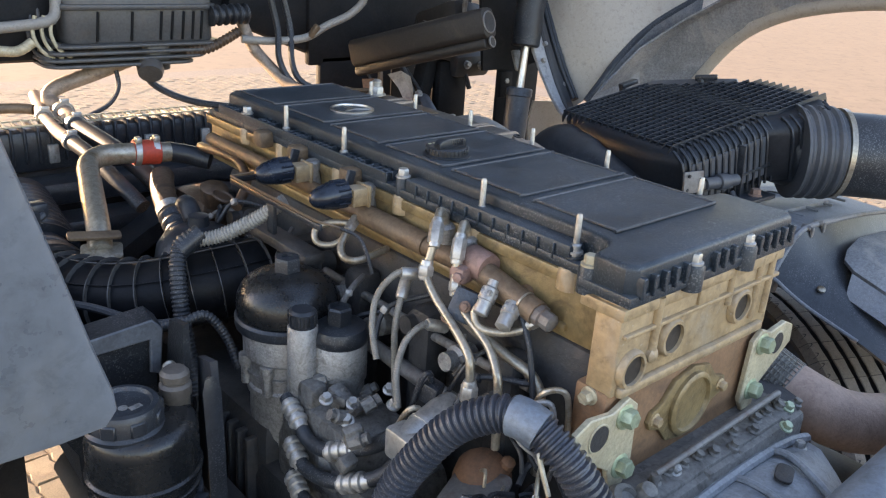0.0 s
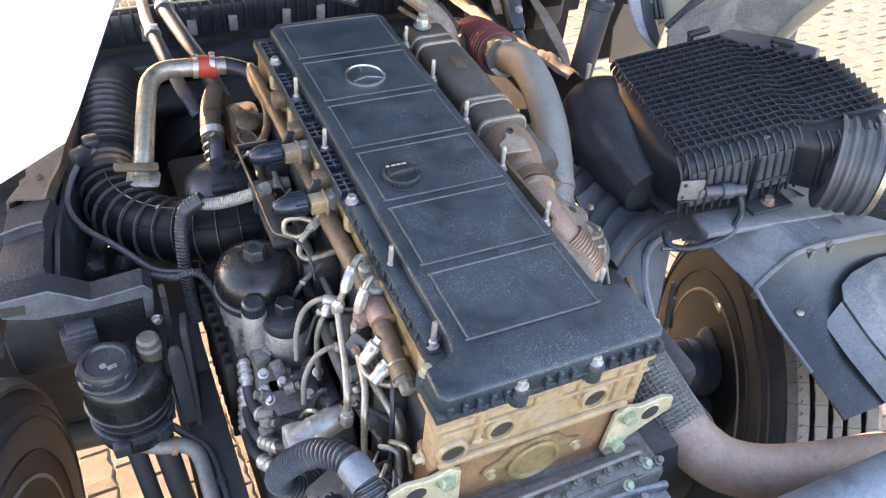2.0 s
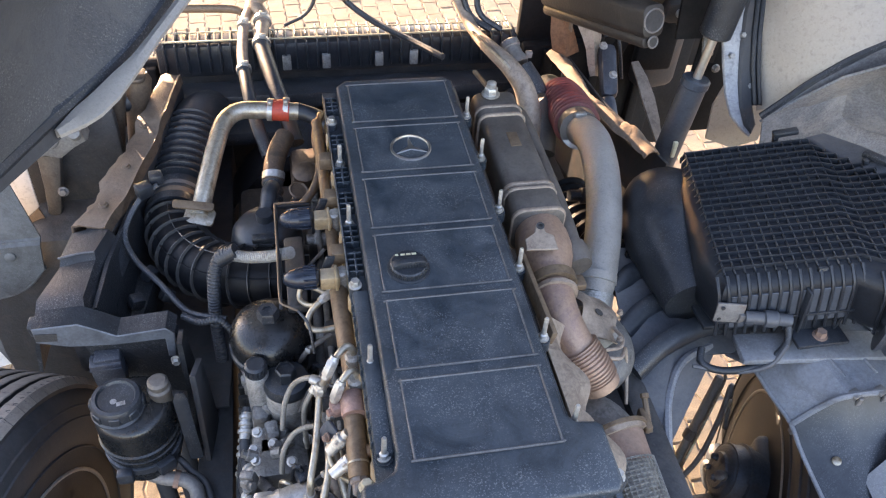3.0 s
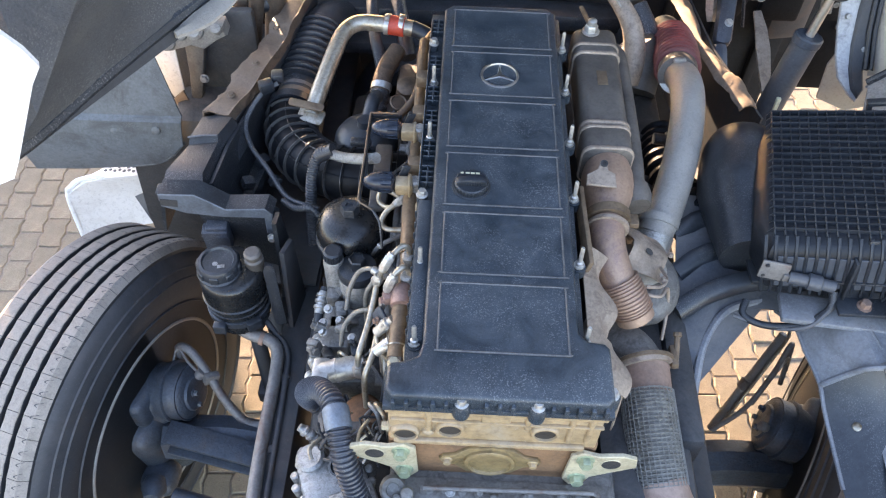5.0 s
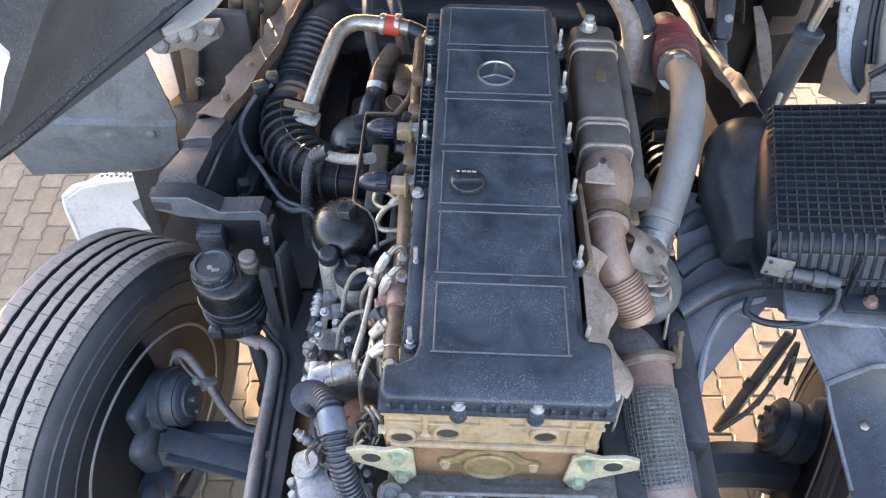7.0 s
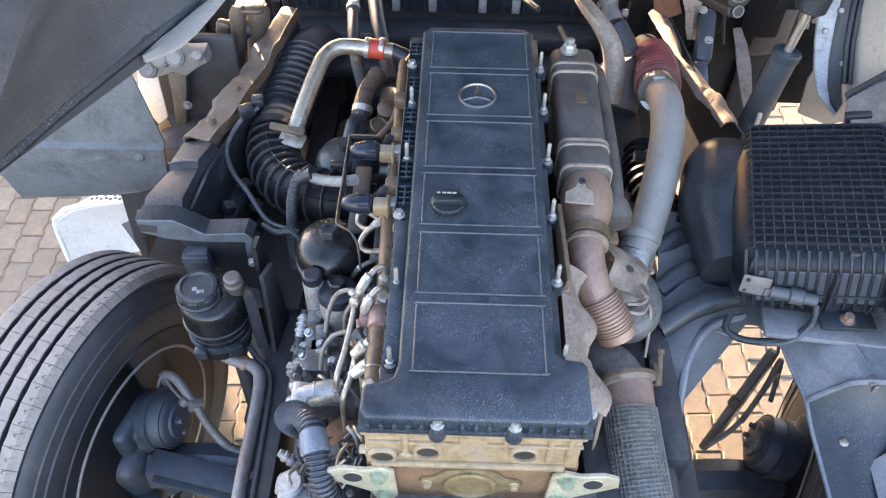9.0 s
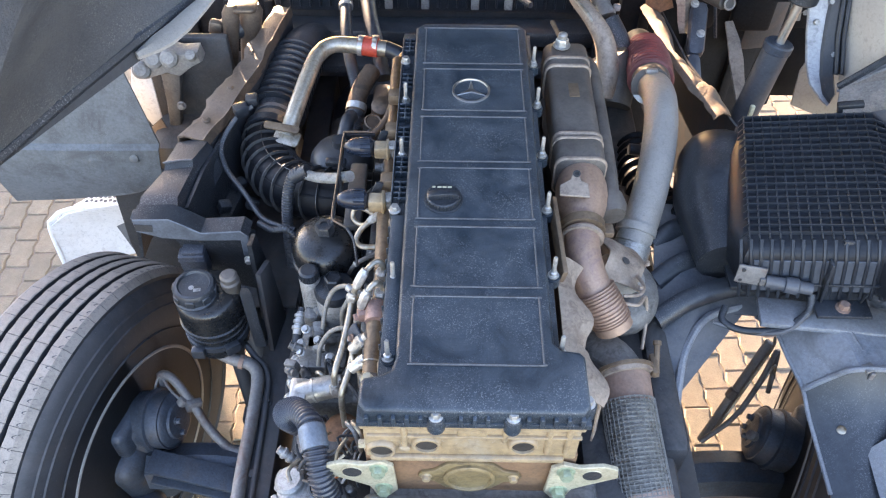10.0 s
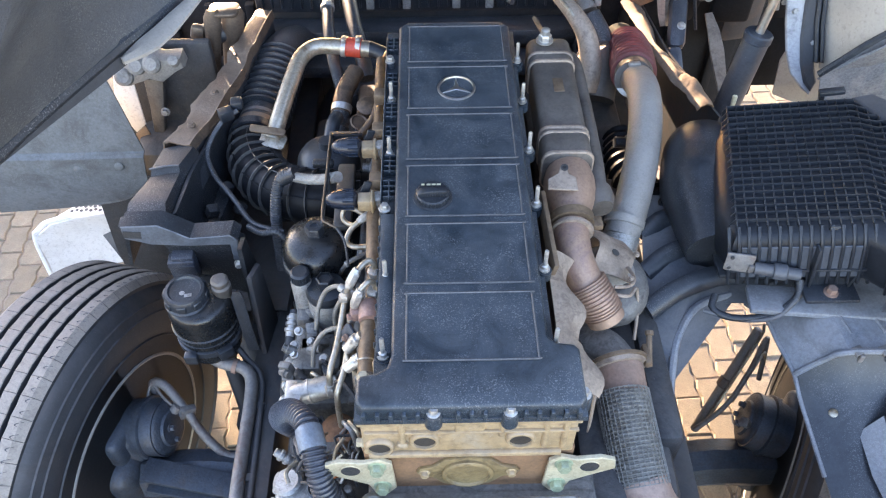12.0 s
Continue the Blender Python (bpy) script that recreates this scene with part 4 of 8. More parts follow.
# actuator with loose wiring under the hose
act = thing("wiring_actuator", (-0.29, -0.03, 0.95), "dirty aluminium actuator with loose black and orange wiring", "actuator")
rng = random.Random(21)
alu = [box((-0.345, -0.055, 1.045), (0.13, 0.10, 0.09), 0.014, (0, 0, 24)), box((-0.305, -0.095, 1.055), (0.10, 0.06, 0.07), 0.012, (0, 0, 24)), lathe([(0.030, 0), (0.030, 0.05), (0.024, 0.056)], (-0.385, -0.02, 1.045), (-0.2, 0, 1)), box((-0.385, -0.075, 1.06), (0.04, 0.035, 0.05), 0.008, (0, 0, 40))]
for k in range(16):
    a = math.tau * k / 16
    alu.append(lathe([(0.009, -0.02), (0.009, 0.006), (0.006, 0.009)], (-0.345 + 0.075 * math.cos(a), -0.055 + 0.062 * math.sin(a), 1.082 + rng.uniform(-0.012, 0.006)), (rng.uniform(-0.3, 0.3), rng.uniform(-0.4, 0.1), 1), 10))
part("housing", joined(*alu), cast_alu, act)
part("cover_plate", prism(rounded(-0.045, -0.04, 0.045, 0.04, 0.014), 0, 0.006, 0.0015, pose(-0.338, 0.048, 1.118, -8, -10, 20)), pipe_dull, act, "grey-tan cover plate")
part("rusty_housing", joined(lathe([(0.036, -0.06), (0.040, -0.02), (0.038, 0.0), (0.030, 0.012), (0.012, 0.018)], (-0.298, 0.070, 1.125), (-0.1, -0.3, 1), 22), lathe([(0.010, 0), (0.010, 0.016), (0.006, 0.018)], (-0.275, 0.055, 1.128), (0, -0.4, 1), 8)), rim_rust, act, "rusty brown round housing")
part("cup", lathe([(0.019, -0.01), (0.020, 0.034), (0.016, 0.036), (0.015, 0.015), (0, 0.015)], (-0.334, -0.035, 1.088), (0.05, -0.35, 1), 22), black_plastic, act)
part("tag", box((-0.309, -0.040, 1.140), (0.036, 0.005, 0.024), 0.001, (35, 15, 40)), wire_orange, act, "orange plastic tag")
for k in range(26):
    p = Vector((rng.uniform(-0.375, -0.275), rng.uniform(-0.035, 0.035), rng.uniform(1.108, 1.140)))
    q = p + Vector((rng.uniform(-0.035, 0.055), rng.uniform(-0.05, 0.035), rng.uniform(-0.015, 0.02)))
    mid = (p + q) / 2 + Vector((rng.uniform(-0.015, 0.015), rng.uniform(-0.015, 0.015), rng.uniform(0.0, 0.02)))
    part("wire", tube([p, mid, q], rng.uniform(0.0022, 0.0045), 6, 0.008), (black_rubber, black_plastic, engine_black, black_plastic, steel_pipe)[k % 5], act)
for x, y in ((-0.345, 0.012), (-0.300, -0.018)):
    part("connector", box((x, y, 1.118), (0.022, 0.016, 0.014), 0.003, (10, 20, 35)), black_plastic, act)
    part("clip", box((x + 0.012, y + 0.006, 1.130), (0.009, 0.007, 0.006), 0.001, (10, 30, 20)), white_paint, act, "small white clip")
for k in range(3):
    part("pipe_fitting", coupling((-0.405 + 0.006 * k, 0.035 - 0.045 * k, 1.085 - 0.012 * k), (-0.8, 0.3, 0.6), 0.011), cast_alu, act)
part("gasket_boss", joined(lathe([(0.024, -0.03), (0.026, 0.0), (0.022, 0.010), (0.014, 0.014), (0.012, 0.008), (0, 0.008)], (-0.222, -0.098, 1.146), (0.1, -0.6, 1), 22), lathe([(0.011, 0), (0.014, 0.004), (0.011, 0.016), (0.007, 0.018)], (-0.195, -0.106, 1.150), (0, -0.5, 1), 12)), engine_grey, act, "grime-caked grey boss beside the hose")
# wire loops and clips between head and hose
for k, pts in enumerate(([(-0.245, 0.045, 1.20), (-0.262, 0.02, 1.255), (-0.245, -0.005, 1.262), (-0.236, -0.01, 1.20)], [(-0.255, 0.05, 1.19), (-0.275, 0.03, 1.235), (-0.258, 0.005, 1.245), (-0.25, 0.0, 1.18)], [(-0.335, 0.19, 1.15), (-0.330, 0.17, 1.225), (-0.318, 0.165, 1.23), (-0.312, 0.17, 1.16)], [(-0.36, 0.20, 1.12), (-0.352, 0.17, 1.185), (-0.335, 0.16, 1.18), (-0.33, 0.17, 1.1)], [(-0.235, 0.09, 1.33), (-0.245, 0.06, 1.29), (-0.252, 0.04, 1.23), (-0.26, 0.02, 1.17)])):
    t = thing("cable_loop", pts[0], "thin looped cable in the pipework", "cable", "looped cables")
    part("cable", tube(pts, 0.0042, 8, 0.006), (steel_pipe, cast_alu, black_rubber, steel_pipe, black_rubber)[k], t)

# injector plugs with gold sockets, and the black cable duct beside them
duct = thing("cable_duct", (-0.30, 0.55, 1.30), "black plastic cable duct with pale edges", "cable duct")
part("channel", box((-0.300, 0.575, 1.285), (0.040, 0.20, 0.020), 0.006), engine_black, duct)
part("frame_bar", box((-0.330, 0.555, 1.364), (0.006, 0.28, 0.010), 0.002), black_plastic, duct)
part("frame_bar", box((-0.295, 0.692, 1.364), (0.07, 0.006, 0.010), 0.002), black_plastic, duct)
part("frame_post", box((-0.329, 0.560, 1.335), (0.008, 0.02, 0.05), 0.002), black_plastic, duct)
part("edge_strip", tube([(-0.300, 0.408, 1.360), (-0.322, 0.416, 1.370), (-0.331, 0.43, 1.372), (-0.331, 0.55, 1.372), (-0.331, 0.685, 1.372), (-0.326, 0.693, 1.372), (-0.27, 0.694, 1.372)], 0.0022, 6, 0.01), rail_tan, duct)
part("tail_wire", tube([(-0.300, 0.408, 1.360), (-0.285, 0.385, 1.352), (-0.280, 0.368, 1.330), (-0.278, 0.355, 1.30)], 0.003, 6, 0.01), black_rubber, duct)
for y, z in ((0.453, 1.398), (0.620, 1.393)):
    c = thing("injector_plug", (-0.25, y, z), "blue-black ribbed injector plug in a gold socket", "plug", "injector plugs")
    body = part("plug_body", lathe([(0.012, -0.005), (0.021, 0), (0.022, 0.026), (0.0205, 0.030), (0.0205, 0.033), (0.0175, 0.045), (0.012, 0.056), (0.005, 0.061)], (-0.262, y, z), (-1, 0.05, -0.05), 24), plug_blue, c)
    for a in [math.tau * k / 12 for k in range(12)]:
        part("grip", box((-0.274, y + 0.0213 * math.cos(a), z + 0.0213 * math.sin(a)), (0.022, 0.003, 0.003), 0.0005, (0, 0, 0), 1), plug_blue, body)
    part("wing_tab", box((-0.238, y + 0.022, z + 0.012), (0.018, 0.006, 0.03), 0.002, (0, 20, 15)), black_plastic, c)
    part("socket", joined(box((-0.238, y, z - 0.008), (0.036, 0.030, 0.030), 0.004), box((-0.226, y, z - 0.008), (0.006, 0.036, 0.036), 0.003)), gold_paint, c, "gold square socket")
for y in (0.50, 0.66, 0.78):
    part("strut_clip", box((-0.218, y, 1.405), (0.03, 0.03, 0.03), 0.005), rail_tan, rail_thing)
# hose elbow that crosses the duct
hx = thing("breather_hose", (-0.45, 0.6, 1.2), "black corrugated breather hose with grey crossing arm", "hose")
part("elbow", tube([(-0.472, 0.555, 1.06), (-0.474, 0.585, 1.15), (-0.468, 0.615, 1.235), (-0.452, 0.640, 1.282), (-0.425, 0.640, 1.300)], 0.0140, 14, ribs=(0.007, 0.0018)), black_rubber, hx)
part("arm", tube([(-0.430, 0.640, 1.290), (-0.392, 0.620, 1.298), (-0.348, 0.590, 1.325), (-0.306, 0.558, 1.362)], 0.0125, 14, ribs=(0.0058, 0.0022)), braid_steel, hx)
part("cuff", tube([(-0.452, 0.640, 1.278), (-0.415, 0.638, 1.302)], 0.0165, 16, 0.008), black_plastic, hx)

# intake elbow with moulded ribs
duct_line = [(-0.572, 0.940, 1.148), (-0.568, 0.870, 1.150), (-0.540, 0.790, 1.158), (-0.484, 0.718, 1.172), (-0.412, 0.672, 1.190), (-0.335, 0.652, 1.200), (-0.25, 0.65, 1.20)]
elbow = thing("intake_elbow", (-0.55, 0.75, 1.0), "black ribbed plastic air intake elbow", "air duct")
part("duct", tube(duct_line, 0.0640, 26, 0.02), duct_black, elbow)
centre = curve_points(duct_line, 0.037)
for k in range(1, len(centre) - 1):
    a = (centre[k + 1] - centre[k - 1]).normalized()
    part("rib", lathe([(0.062, -0.0012), (0.0715, -0.0007), (0.0715, 0.0007), (0.062, 0.0012)], centre[k], a, 40), rib_highlight, elbow)
for ang in (42, 84, 126):
    pts = []
    for k in range(1, len(centre) - 1):
        a = (centre[k + 1] - centre[k - 1]).normalized()
        s = a.cross(Vector((0, 0, 1))).normalized()
        u = s.cross(a)
        pts.append(centre[k] + 0.0675 * (math.cos(radians(ang)) * s + math.sin(radians(ang)) * u))
    # Only the uppermost rib gets the highlight colour.
    part("long_rib", tube(pts, 0.0013, 6, 0.02), rib_highlight if ang == 84 else duct_black, elbow)
part("collar", lathe([(0.056, -0.014), (0.071, -0.012), (0.071, 0.012), (0.056, 0.014)], (-0.572, 0.935, 1.148), (0.05, 1, 0.0), 36), black_plastic, elbow)
part("bracket", prism(rounded(-0.045, -0.010, 0.045, 0.010, 0.006), 0, 0.006, 0.001, pose(-0.515, 0.852, 1.245, 20, 6, -8)), rail_tan, elbow)
bel = thing("intake_bellows", (-0.58, 1.05, 1.1), "black rubber bellows hose on the air intake", "bellows hose")
part("bellows", tube([(-0.562, 1.025, 1.152), (-0.550, 1.13, 1.162), (-0.536, 1.250, 1.166)], 0.0755, 30, ribs=(0.0245, 0.012)), black_plastic, bel)
part("lower_cuff", tube([(-0.572, 0.930, 1.148), (-0.561, 1.035, 1.152)], 0.0585, 30, 0.02), black_rubber, bel)
part("upper_cuff", tube([(-0.537, 1.24, 1.166), (-0.520, 1.30, 1.170), (-0.495, 1.36, 1.150)], lambda s: 0.070 - 0.012 * s, 30, 0.015), black_rubber, bel)
part("clamp", tube([(-0.5660, 0.985, 1.150), (-0.5645, 0.998, 1.150)], 0.0605, 30, 0.006), pipe_dull, bel)
part("dusty_band", tube([(-0.5710, 0.945, 1.148), (-0.5670, 0.978, 1.150)], 0.0592, 30, 0.01), bracket_brown, bel, "brown dusty band on the cuff")

# domed crankcase valve
dome = thing("crankcase_valve", (-0.345, 0.77, 1.1), "black domed plastic crankcase valve", "valve")
part("dome", lathe([(0.070, 1.10), (0.074, 1.19), (0.079, 1.196), (0.079, 1.208), (0.075, 1.228), (0.062, 1.247), (0.040, 1.259), (0.019, 1.264), (0.018, 1.282), (0.0, 1.284)], (-0.358, 0.770, 0), n=36), black_plastic, dome)
part("nozzle", tube([(-0.352, 0.80, 1.26), (-0.345, 0.84, 1.278), (-0.338, 0.87, 1.27)], 0.018, 14, 0.01), black_plastic, dome)
part("latch", box((-0.362, 0.71, 1.262), (0.05, 0.02, 0.016), 0.004), black_plastic, dome)

# silver charge pipe with red sleeve
cp = thing("charge_pipe", (-0.49, 0.87, 1.1), "bent steel charge pipe with a red silicone sleeve", "pipe")
part("pipe", tube([(-0.505, 0.855, 1.215), (-0.490, 0.905, 1.248), (-0.462, 1.010, 1.290), (-0.442, 1.075, 1.308), (-0.408, 1.108, 1.315), (-0.355, 1.112, 1.314), (-0.262, 1.105, 1.308)], 0.0215, 20, 0.012), steel_pipe, cp)
part("sleeve", tube([(-0.338, 1.112, 1.314), (-0.285, 1.107, 1.310)], 0.0262, 22, 0.01), red_silicone, cp, "red silicone hose sleeve")
for x in (-0.330, -0.292):
    part("clamp", joined(tube([(x - 0.006, 1.112, 1.314), (x + 0.006, 1.110, 1.313)], 0.0280, 22, 0.005), box((x, 1.10, 1.343), (0.012, 0.02, 0.012), 0.003)), steel_bright, cp)
part("black_end", tube([(-0.265, 1.106, 1.309), (-0.225, 1.09, 1.300), (-0.19, 1.06, 1.29)], 0.021, 18, 0.01), black_plastic, cp)
part("foot", prism(rounded(-0.035, -0.02, 0.035, 0.02, 0.008), 0, 0.007, 0.001, pose(-0.505, 0.850, 1.212, 25, 0, -20)), steel_pipe, cp)
# coolant elbow below it
ce = thing("coolant_elbow", (-0.34, 0.9, 1.1), "brown stained coolant elbow with hose clamp", "hose")
part("elbow", tube([(-0.300, 1.06, 1.270), (-0.318, 1.02, 1.262), (-0.332, 0.975, 1.248), (-0.338, 0.930, 1.225)], 0.024, 18, 0.01), brown_oily, ce)
part("boot", tube([(-0.338, 0.935, 1.228), (-0.342, 0.895, 1.208), (-0.345, 0.86, 1.19)], 0.026, 18, ribs=(0.02, 0.004)), black_rubber, ce)
part("clamp", tube([(-0.334, 0.955, 1.240), (-0.336, 0.940, 1.232)], 0.027, 18, 0.006), steel_bright, ce)
tb = thing("thermostat_housing", (-0.27, 0.95, 1.15), "stained brown thermostat housing with pipes", "housing")
part("housing", joined(box((-0.255, 0.96, 1.20), (0.08, 0.14, 0.12), 0.02), lathe([(0.026, 0), (0.028, 0.035), (0.022, 0.04)], (-0.262, 0.91, 1.25), (0, -0.3, 1))), brown_oily, tb)
part("pipe", tube([(-0.212, 1.06, 1.325), (-0.226, 1.00, 1.335), (-0.232, 0.93, 1.345), (-0.228, 0.86, 1.340), (-0.245, 0.80, 1.318), (-0.290, 0.755, 1.29)], 0.0095, 12, 0.01), brown_oily, tb)
part("ring", lathe([(0.020, 0), (0.023, 0.003), (0.020, 0.006), (0.017, 0.003)], (-0.280, 0.83, 1.285), (0.3, -0.3, 1)), brown_oily, tb)

# loose wires, clips and small lines in the bay beside the head
rng = random.Random(35)
for k in range(12):
    y = 0.05 + 0.075 * k
    a = Vector((-0.225 - rng.uniform(0.0, 0.02), y, 1.29 - rng.uniform(0.0, 0.06)))
    b = a + Vector((-rng.uniform(0.03, 0.09), rng.uniform(-0.05, 0.09), -rng.uniform(0.02, 0.10)))
    m_ = (a + b) / 2 + Vector((-0.01, rng.uniform(-0.03, 0.03), rng.uniform(0.0, 0.03)))
    t = thing("engine_wire", a, "thin black taped wire beside the cylinder head", "cable", "engine wires")
    part("wire", tube([a, m_, b], rng.uniform(0.003, 0.0055), 8, 0.008), (black_rubber, black_plastic, pipe_dull)[k % 3], t)
    part("clip", box(m_, (0.014, 0.012, 0.012), 0.003, (rng.uniform(0, 60), 20, rng.uniform(0, 90))), (black_plastic, cast_alu)[k % 2], t)
lower = thing("block_pipework", (-0.26, 0.35, 1.10), "grimy pipes and bosses on the engine block's side", "pipe")
for k in range(9):
    y = 0.10 + 0.09 * k
    part("boss", lathe([(0.020, 0), (0.020, 0.03), (0.014, 0.034), (0.014, 0.05)], (-0.222, y, 1.20 + 0.02 * (k % 3)), (-1, 0, 0.1), 14), (engine_grey, cast_alu, engine_black)[k % 3], lower)
part("long_pipe", tube([(-0.245, 0.08, 1.17), (-0.262, 0.20, 1.165), (-0.262, 0.50, 1.175), (-0.258, 0.80, 1.18), (-0.25, 0.95, 1.20)], 0.012, 12, 0.02), pipe_dull, lower)
part("long_pipe", tube([(-0.235, 0.06, 1.235), (-0.242, 0.25, 1.232), (-0.245, 0.60, 1.236), (-0.242, 0.90, 1.24)], 0.007, 10, 0.02), engine_grey, lower)
for k in range(10):
    a = Vector((rng.uniform(-0.275, -0.238), rng.uniform(-0.02, 0.06), rng.uniform(1.16, 1.22)))
    b = a + Vector((rng.uniform(-0.03, 0.02), rng.uniform(-0.06, -0.02), -rng.uniform(0.02, 0.08)))
    c_ = (a + b) / 2 + Vector((rng.uniform(-0.03, 0.02), rng.uniform(-0.02, 0.02), 0.01))
    t = thing("engine_wire", a, "thin tangled wire at the engine's corner", "cable", "tangled wires")
    part("wire", tube([a, c_, b], rng.uniform(0.0022, 0.004), 7, 0.008), (black_rubber, cast_alu, black_plastic, steel_pipe)[k % 4], t)

# ---- right side of the engine ----
cooler = thing("egr_cooler", (0.19, 0.75, 1.25), "dusty brown-grey exhaust gas cooler with banded ends", "gas cooler")
def cooler_block(y0, y1, half, up, x=0.192, z=1.365, r=0.02):
    return prism(rounded(x - half, z - up, x + half, z + up, r, 5), y0, y1, 0.004, Matrix(((1, 0, 0, 0), (0, 0, 1, 0), (0, 1, 0, 0), (0, 0, 0, 1))))
part("body", cooler_block(0.640, 0.900, 0.052, 0.050), cooler_grey, cooler)
part("label_plate", box((0.196, 0.80, 1.4162), (0.024, 0.05, 0.002), 0.0008), rail_tan, cooler, "small tan rating plate")
part("end_section", cooler_block(0.560, 0.640, 0.055, 0.053, r=0.026), cooler_grey, cooler)
part("end_section", cooler_block(0.900, 0.985, 0.054, 0.052, r=0.024), cooler_grey, cooler)
for y in (0.566, 0.632, 0.648, 0.893, 0.925):
    part("band", cooler_block(y - 0.005, y + 0.005, 0.0575, 0.0555, r=0.026), shield_tan, cooler)
part("lift_stud", joined(hexagon((0.180, 0.965, 1.425), 0.016, 0.018), lathe([(0.011, 0), (0.011, 0.03), (0.006, 0.034)], (0.180, 0.965, 1.425))), steel_bright, cooler, "bright steel stud with nut")
part("side_pipe", tube([(0.258, 0.500, 1.345), (0.262, 0.60, 1.352), (0.262, 0.78, 1.358), (0.258, 0.95, 1.362), (0.240, 0.99, 1.358)], 0.0185, 16, 0.02), cooler_grey, cooler)
part("outlet_cone", lathe([(0.048, 0.0), (0.055, 0.03), (0.056, 0.06), (0.052, 0.085), (0.042, 0.115), (0.040, 0.13)], (0.196, 0.565, 1.362), (-0.05, -1, -0.08), 32), exhaust_steel, cooler, "heat-blued steel outlet cone")
part("elbow_boss", joined(lathe([(0.030, 0), (0.033, 0.03), (0.026, 0.05)], (0.255, 0.52, 1.345), (0.1, -1, -0.1)), box((0.235, 0.515, 1.345), (0.05, 0.04, 0.04), 0.012)), cooler_grey, cooler)
part("hanger_tab", prism([(-0.036, -0.01), (0.026, -0.014), (0.024, 0.018), (0.010, 0.026), (0.008, 0.044), (-0.006, 0.046), (-0.012, 0.028), (-0.034, 0.014)], 0, 0.006, 0.0012, pose(0.172, 0.468, 1.412, 14, 0, 0), seg=1), shield_tan, cooler, "tan steel lifting tab")
part("tab_eye", lathe([(0.0045, 0), (0.008, 0.0), (0.008, 0.002), (0.0045, 0.002), (0.0045, 0)], (0.174, 0.506, 1.428), (0, -0.25, 1), 18), engine_black, cooler)

elbow_pipe = thing("exhaust_elbow", (0.2, 0.33, 1.2), "rust-brown exhaust elbow with a ribbed end and clamps", "exhaust pipe")
part("pipe", tube([(0.189, 0.440, 1.352), (0.184, 0.390, 1.348), (0.188, 0.340, 1.332), (0.208, 0.298, 1.300), (0.236, 0.268, 1.262)], 0.036, 26, 0.012), exhaust_steel, elbow_pipe)
part("ribbed_end", tube([(0.207, 0.300, 1.302), (0.226, 0.278, 1.278), (0.243, 0.262, 1.252)], 0.043, 26, ribs=(0.0066, 0.0032)), exhaust_steel, elbow_pipe)
part("end_stub", tube([(0.242, 0.263, 1.254), (0.252, 0.254, 1.236)], 0.040, 24, 0.01), exhaust_steel, elbow_pipe)
part("clamp", joined(tube([(0.188, 0.432, 1.354), (0.187, 0.412, 1.352)], 0.0465, 28, 0.008), box((0.240, 0.418, 1.352), (0.022, 0.03, 0.016), 0.004)), rail_tan, elbow_pipe, "tan steel band clamp")
part("clamp", tube([(0.187, 0.404, 1.350), (0.186, 0.396, 1.349)], 0.0435, 28, 0.006), shield_tan, elbow_pipe)
shield = thing("heat_shield", (0.14, 0.2, 1.3), "pale brown wavy sheet-steel heat shield", "heat shield")
def wavy(y):
    return 0.164 + 0.013 * math.sin(y * 42) + (0.010 if y < 0.12 else 0.0)
part("sheet", shell([[(0.118 + (wavy(y) - 0.118) * s, y, 1.395 - 0.030 * s * s) for s in (0, 0.5, 1.0, 1.15)] for y in [0.0 + 0.0125 * k for k in range(26)]], 0.003), shield_tan, shield)
part("sheet_fold", shell([[(wavy(y) + 0.005 * s, y, 1.362 - 0.13 * s) for s in (0, 0.4, 1.0)] for y in [0.0 + 0.0125 * k for k in range(26)]], 0.003), shield_tan, shield)
part("stay", box((0.124, 0.345, 1.408), (0.010, 0.20, 0.030), 0.002, (0, 12, 2)), rail_tan, shield)

turbo = thing("turbocharger", (0.27, 0.36, 1.1), "grey dusty cast turbocharger scroll", "turbocharger")
part("scroll", tube([(0.290, 0.440, 1.185), (0.320, 0.400, 1.190), (0.318, 0.345, 1.195), (0.285, 0.315, 1.190), (0.250, 0.340, 1.185), (0.25, 0.38, 1.18)], lambda s: 0.050 - 0.015 * s, 22, 0.012), engine_grey, turbo)
part("centre_housing", lathe([(0.045, -0.05), (0.055, -0.045), (0.055, 0.0), (0.04, 0.008)], (0.288, 0.40, 1.245), (0.35, 0.2, 1), 30), tube_grey, turbo)
def dent(x, y):
    return 1.292 - 0.55 * (x - 0.27) - 3.0 * (x - 0.27) ** 2 - 2.0 * (y - 0.39) ** 2 + 0.006 * math.sin(90 * x + 20 * y) * math.sin(75 * y)
part("shield_plate", shell([[(x + 0.010 * math.sin(50 * y), y + 0.10 * (x - 0.28), dent(x, y)) for x in [0.240 + 0.0105 * k for k in range(9)]] for y in [0.335 + 0.012 * k for k in range(11)]], 0.003), shield_tan, turbo, "pale dented shield sheet")
for a in range(5):
    part("bolt", hexagon((0.284 + 0.052 * math.cos(a * 1.2 + 0.4), 0.373 + 0.052 * math.sin(a * 1.2 + 0.4), 1.278), 0.005, 0.006), shield_tan, turbo)
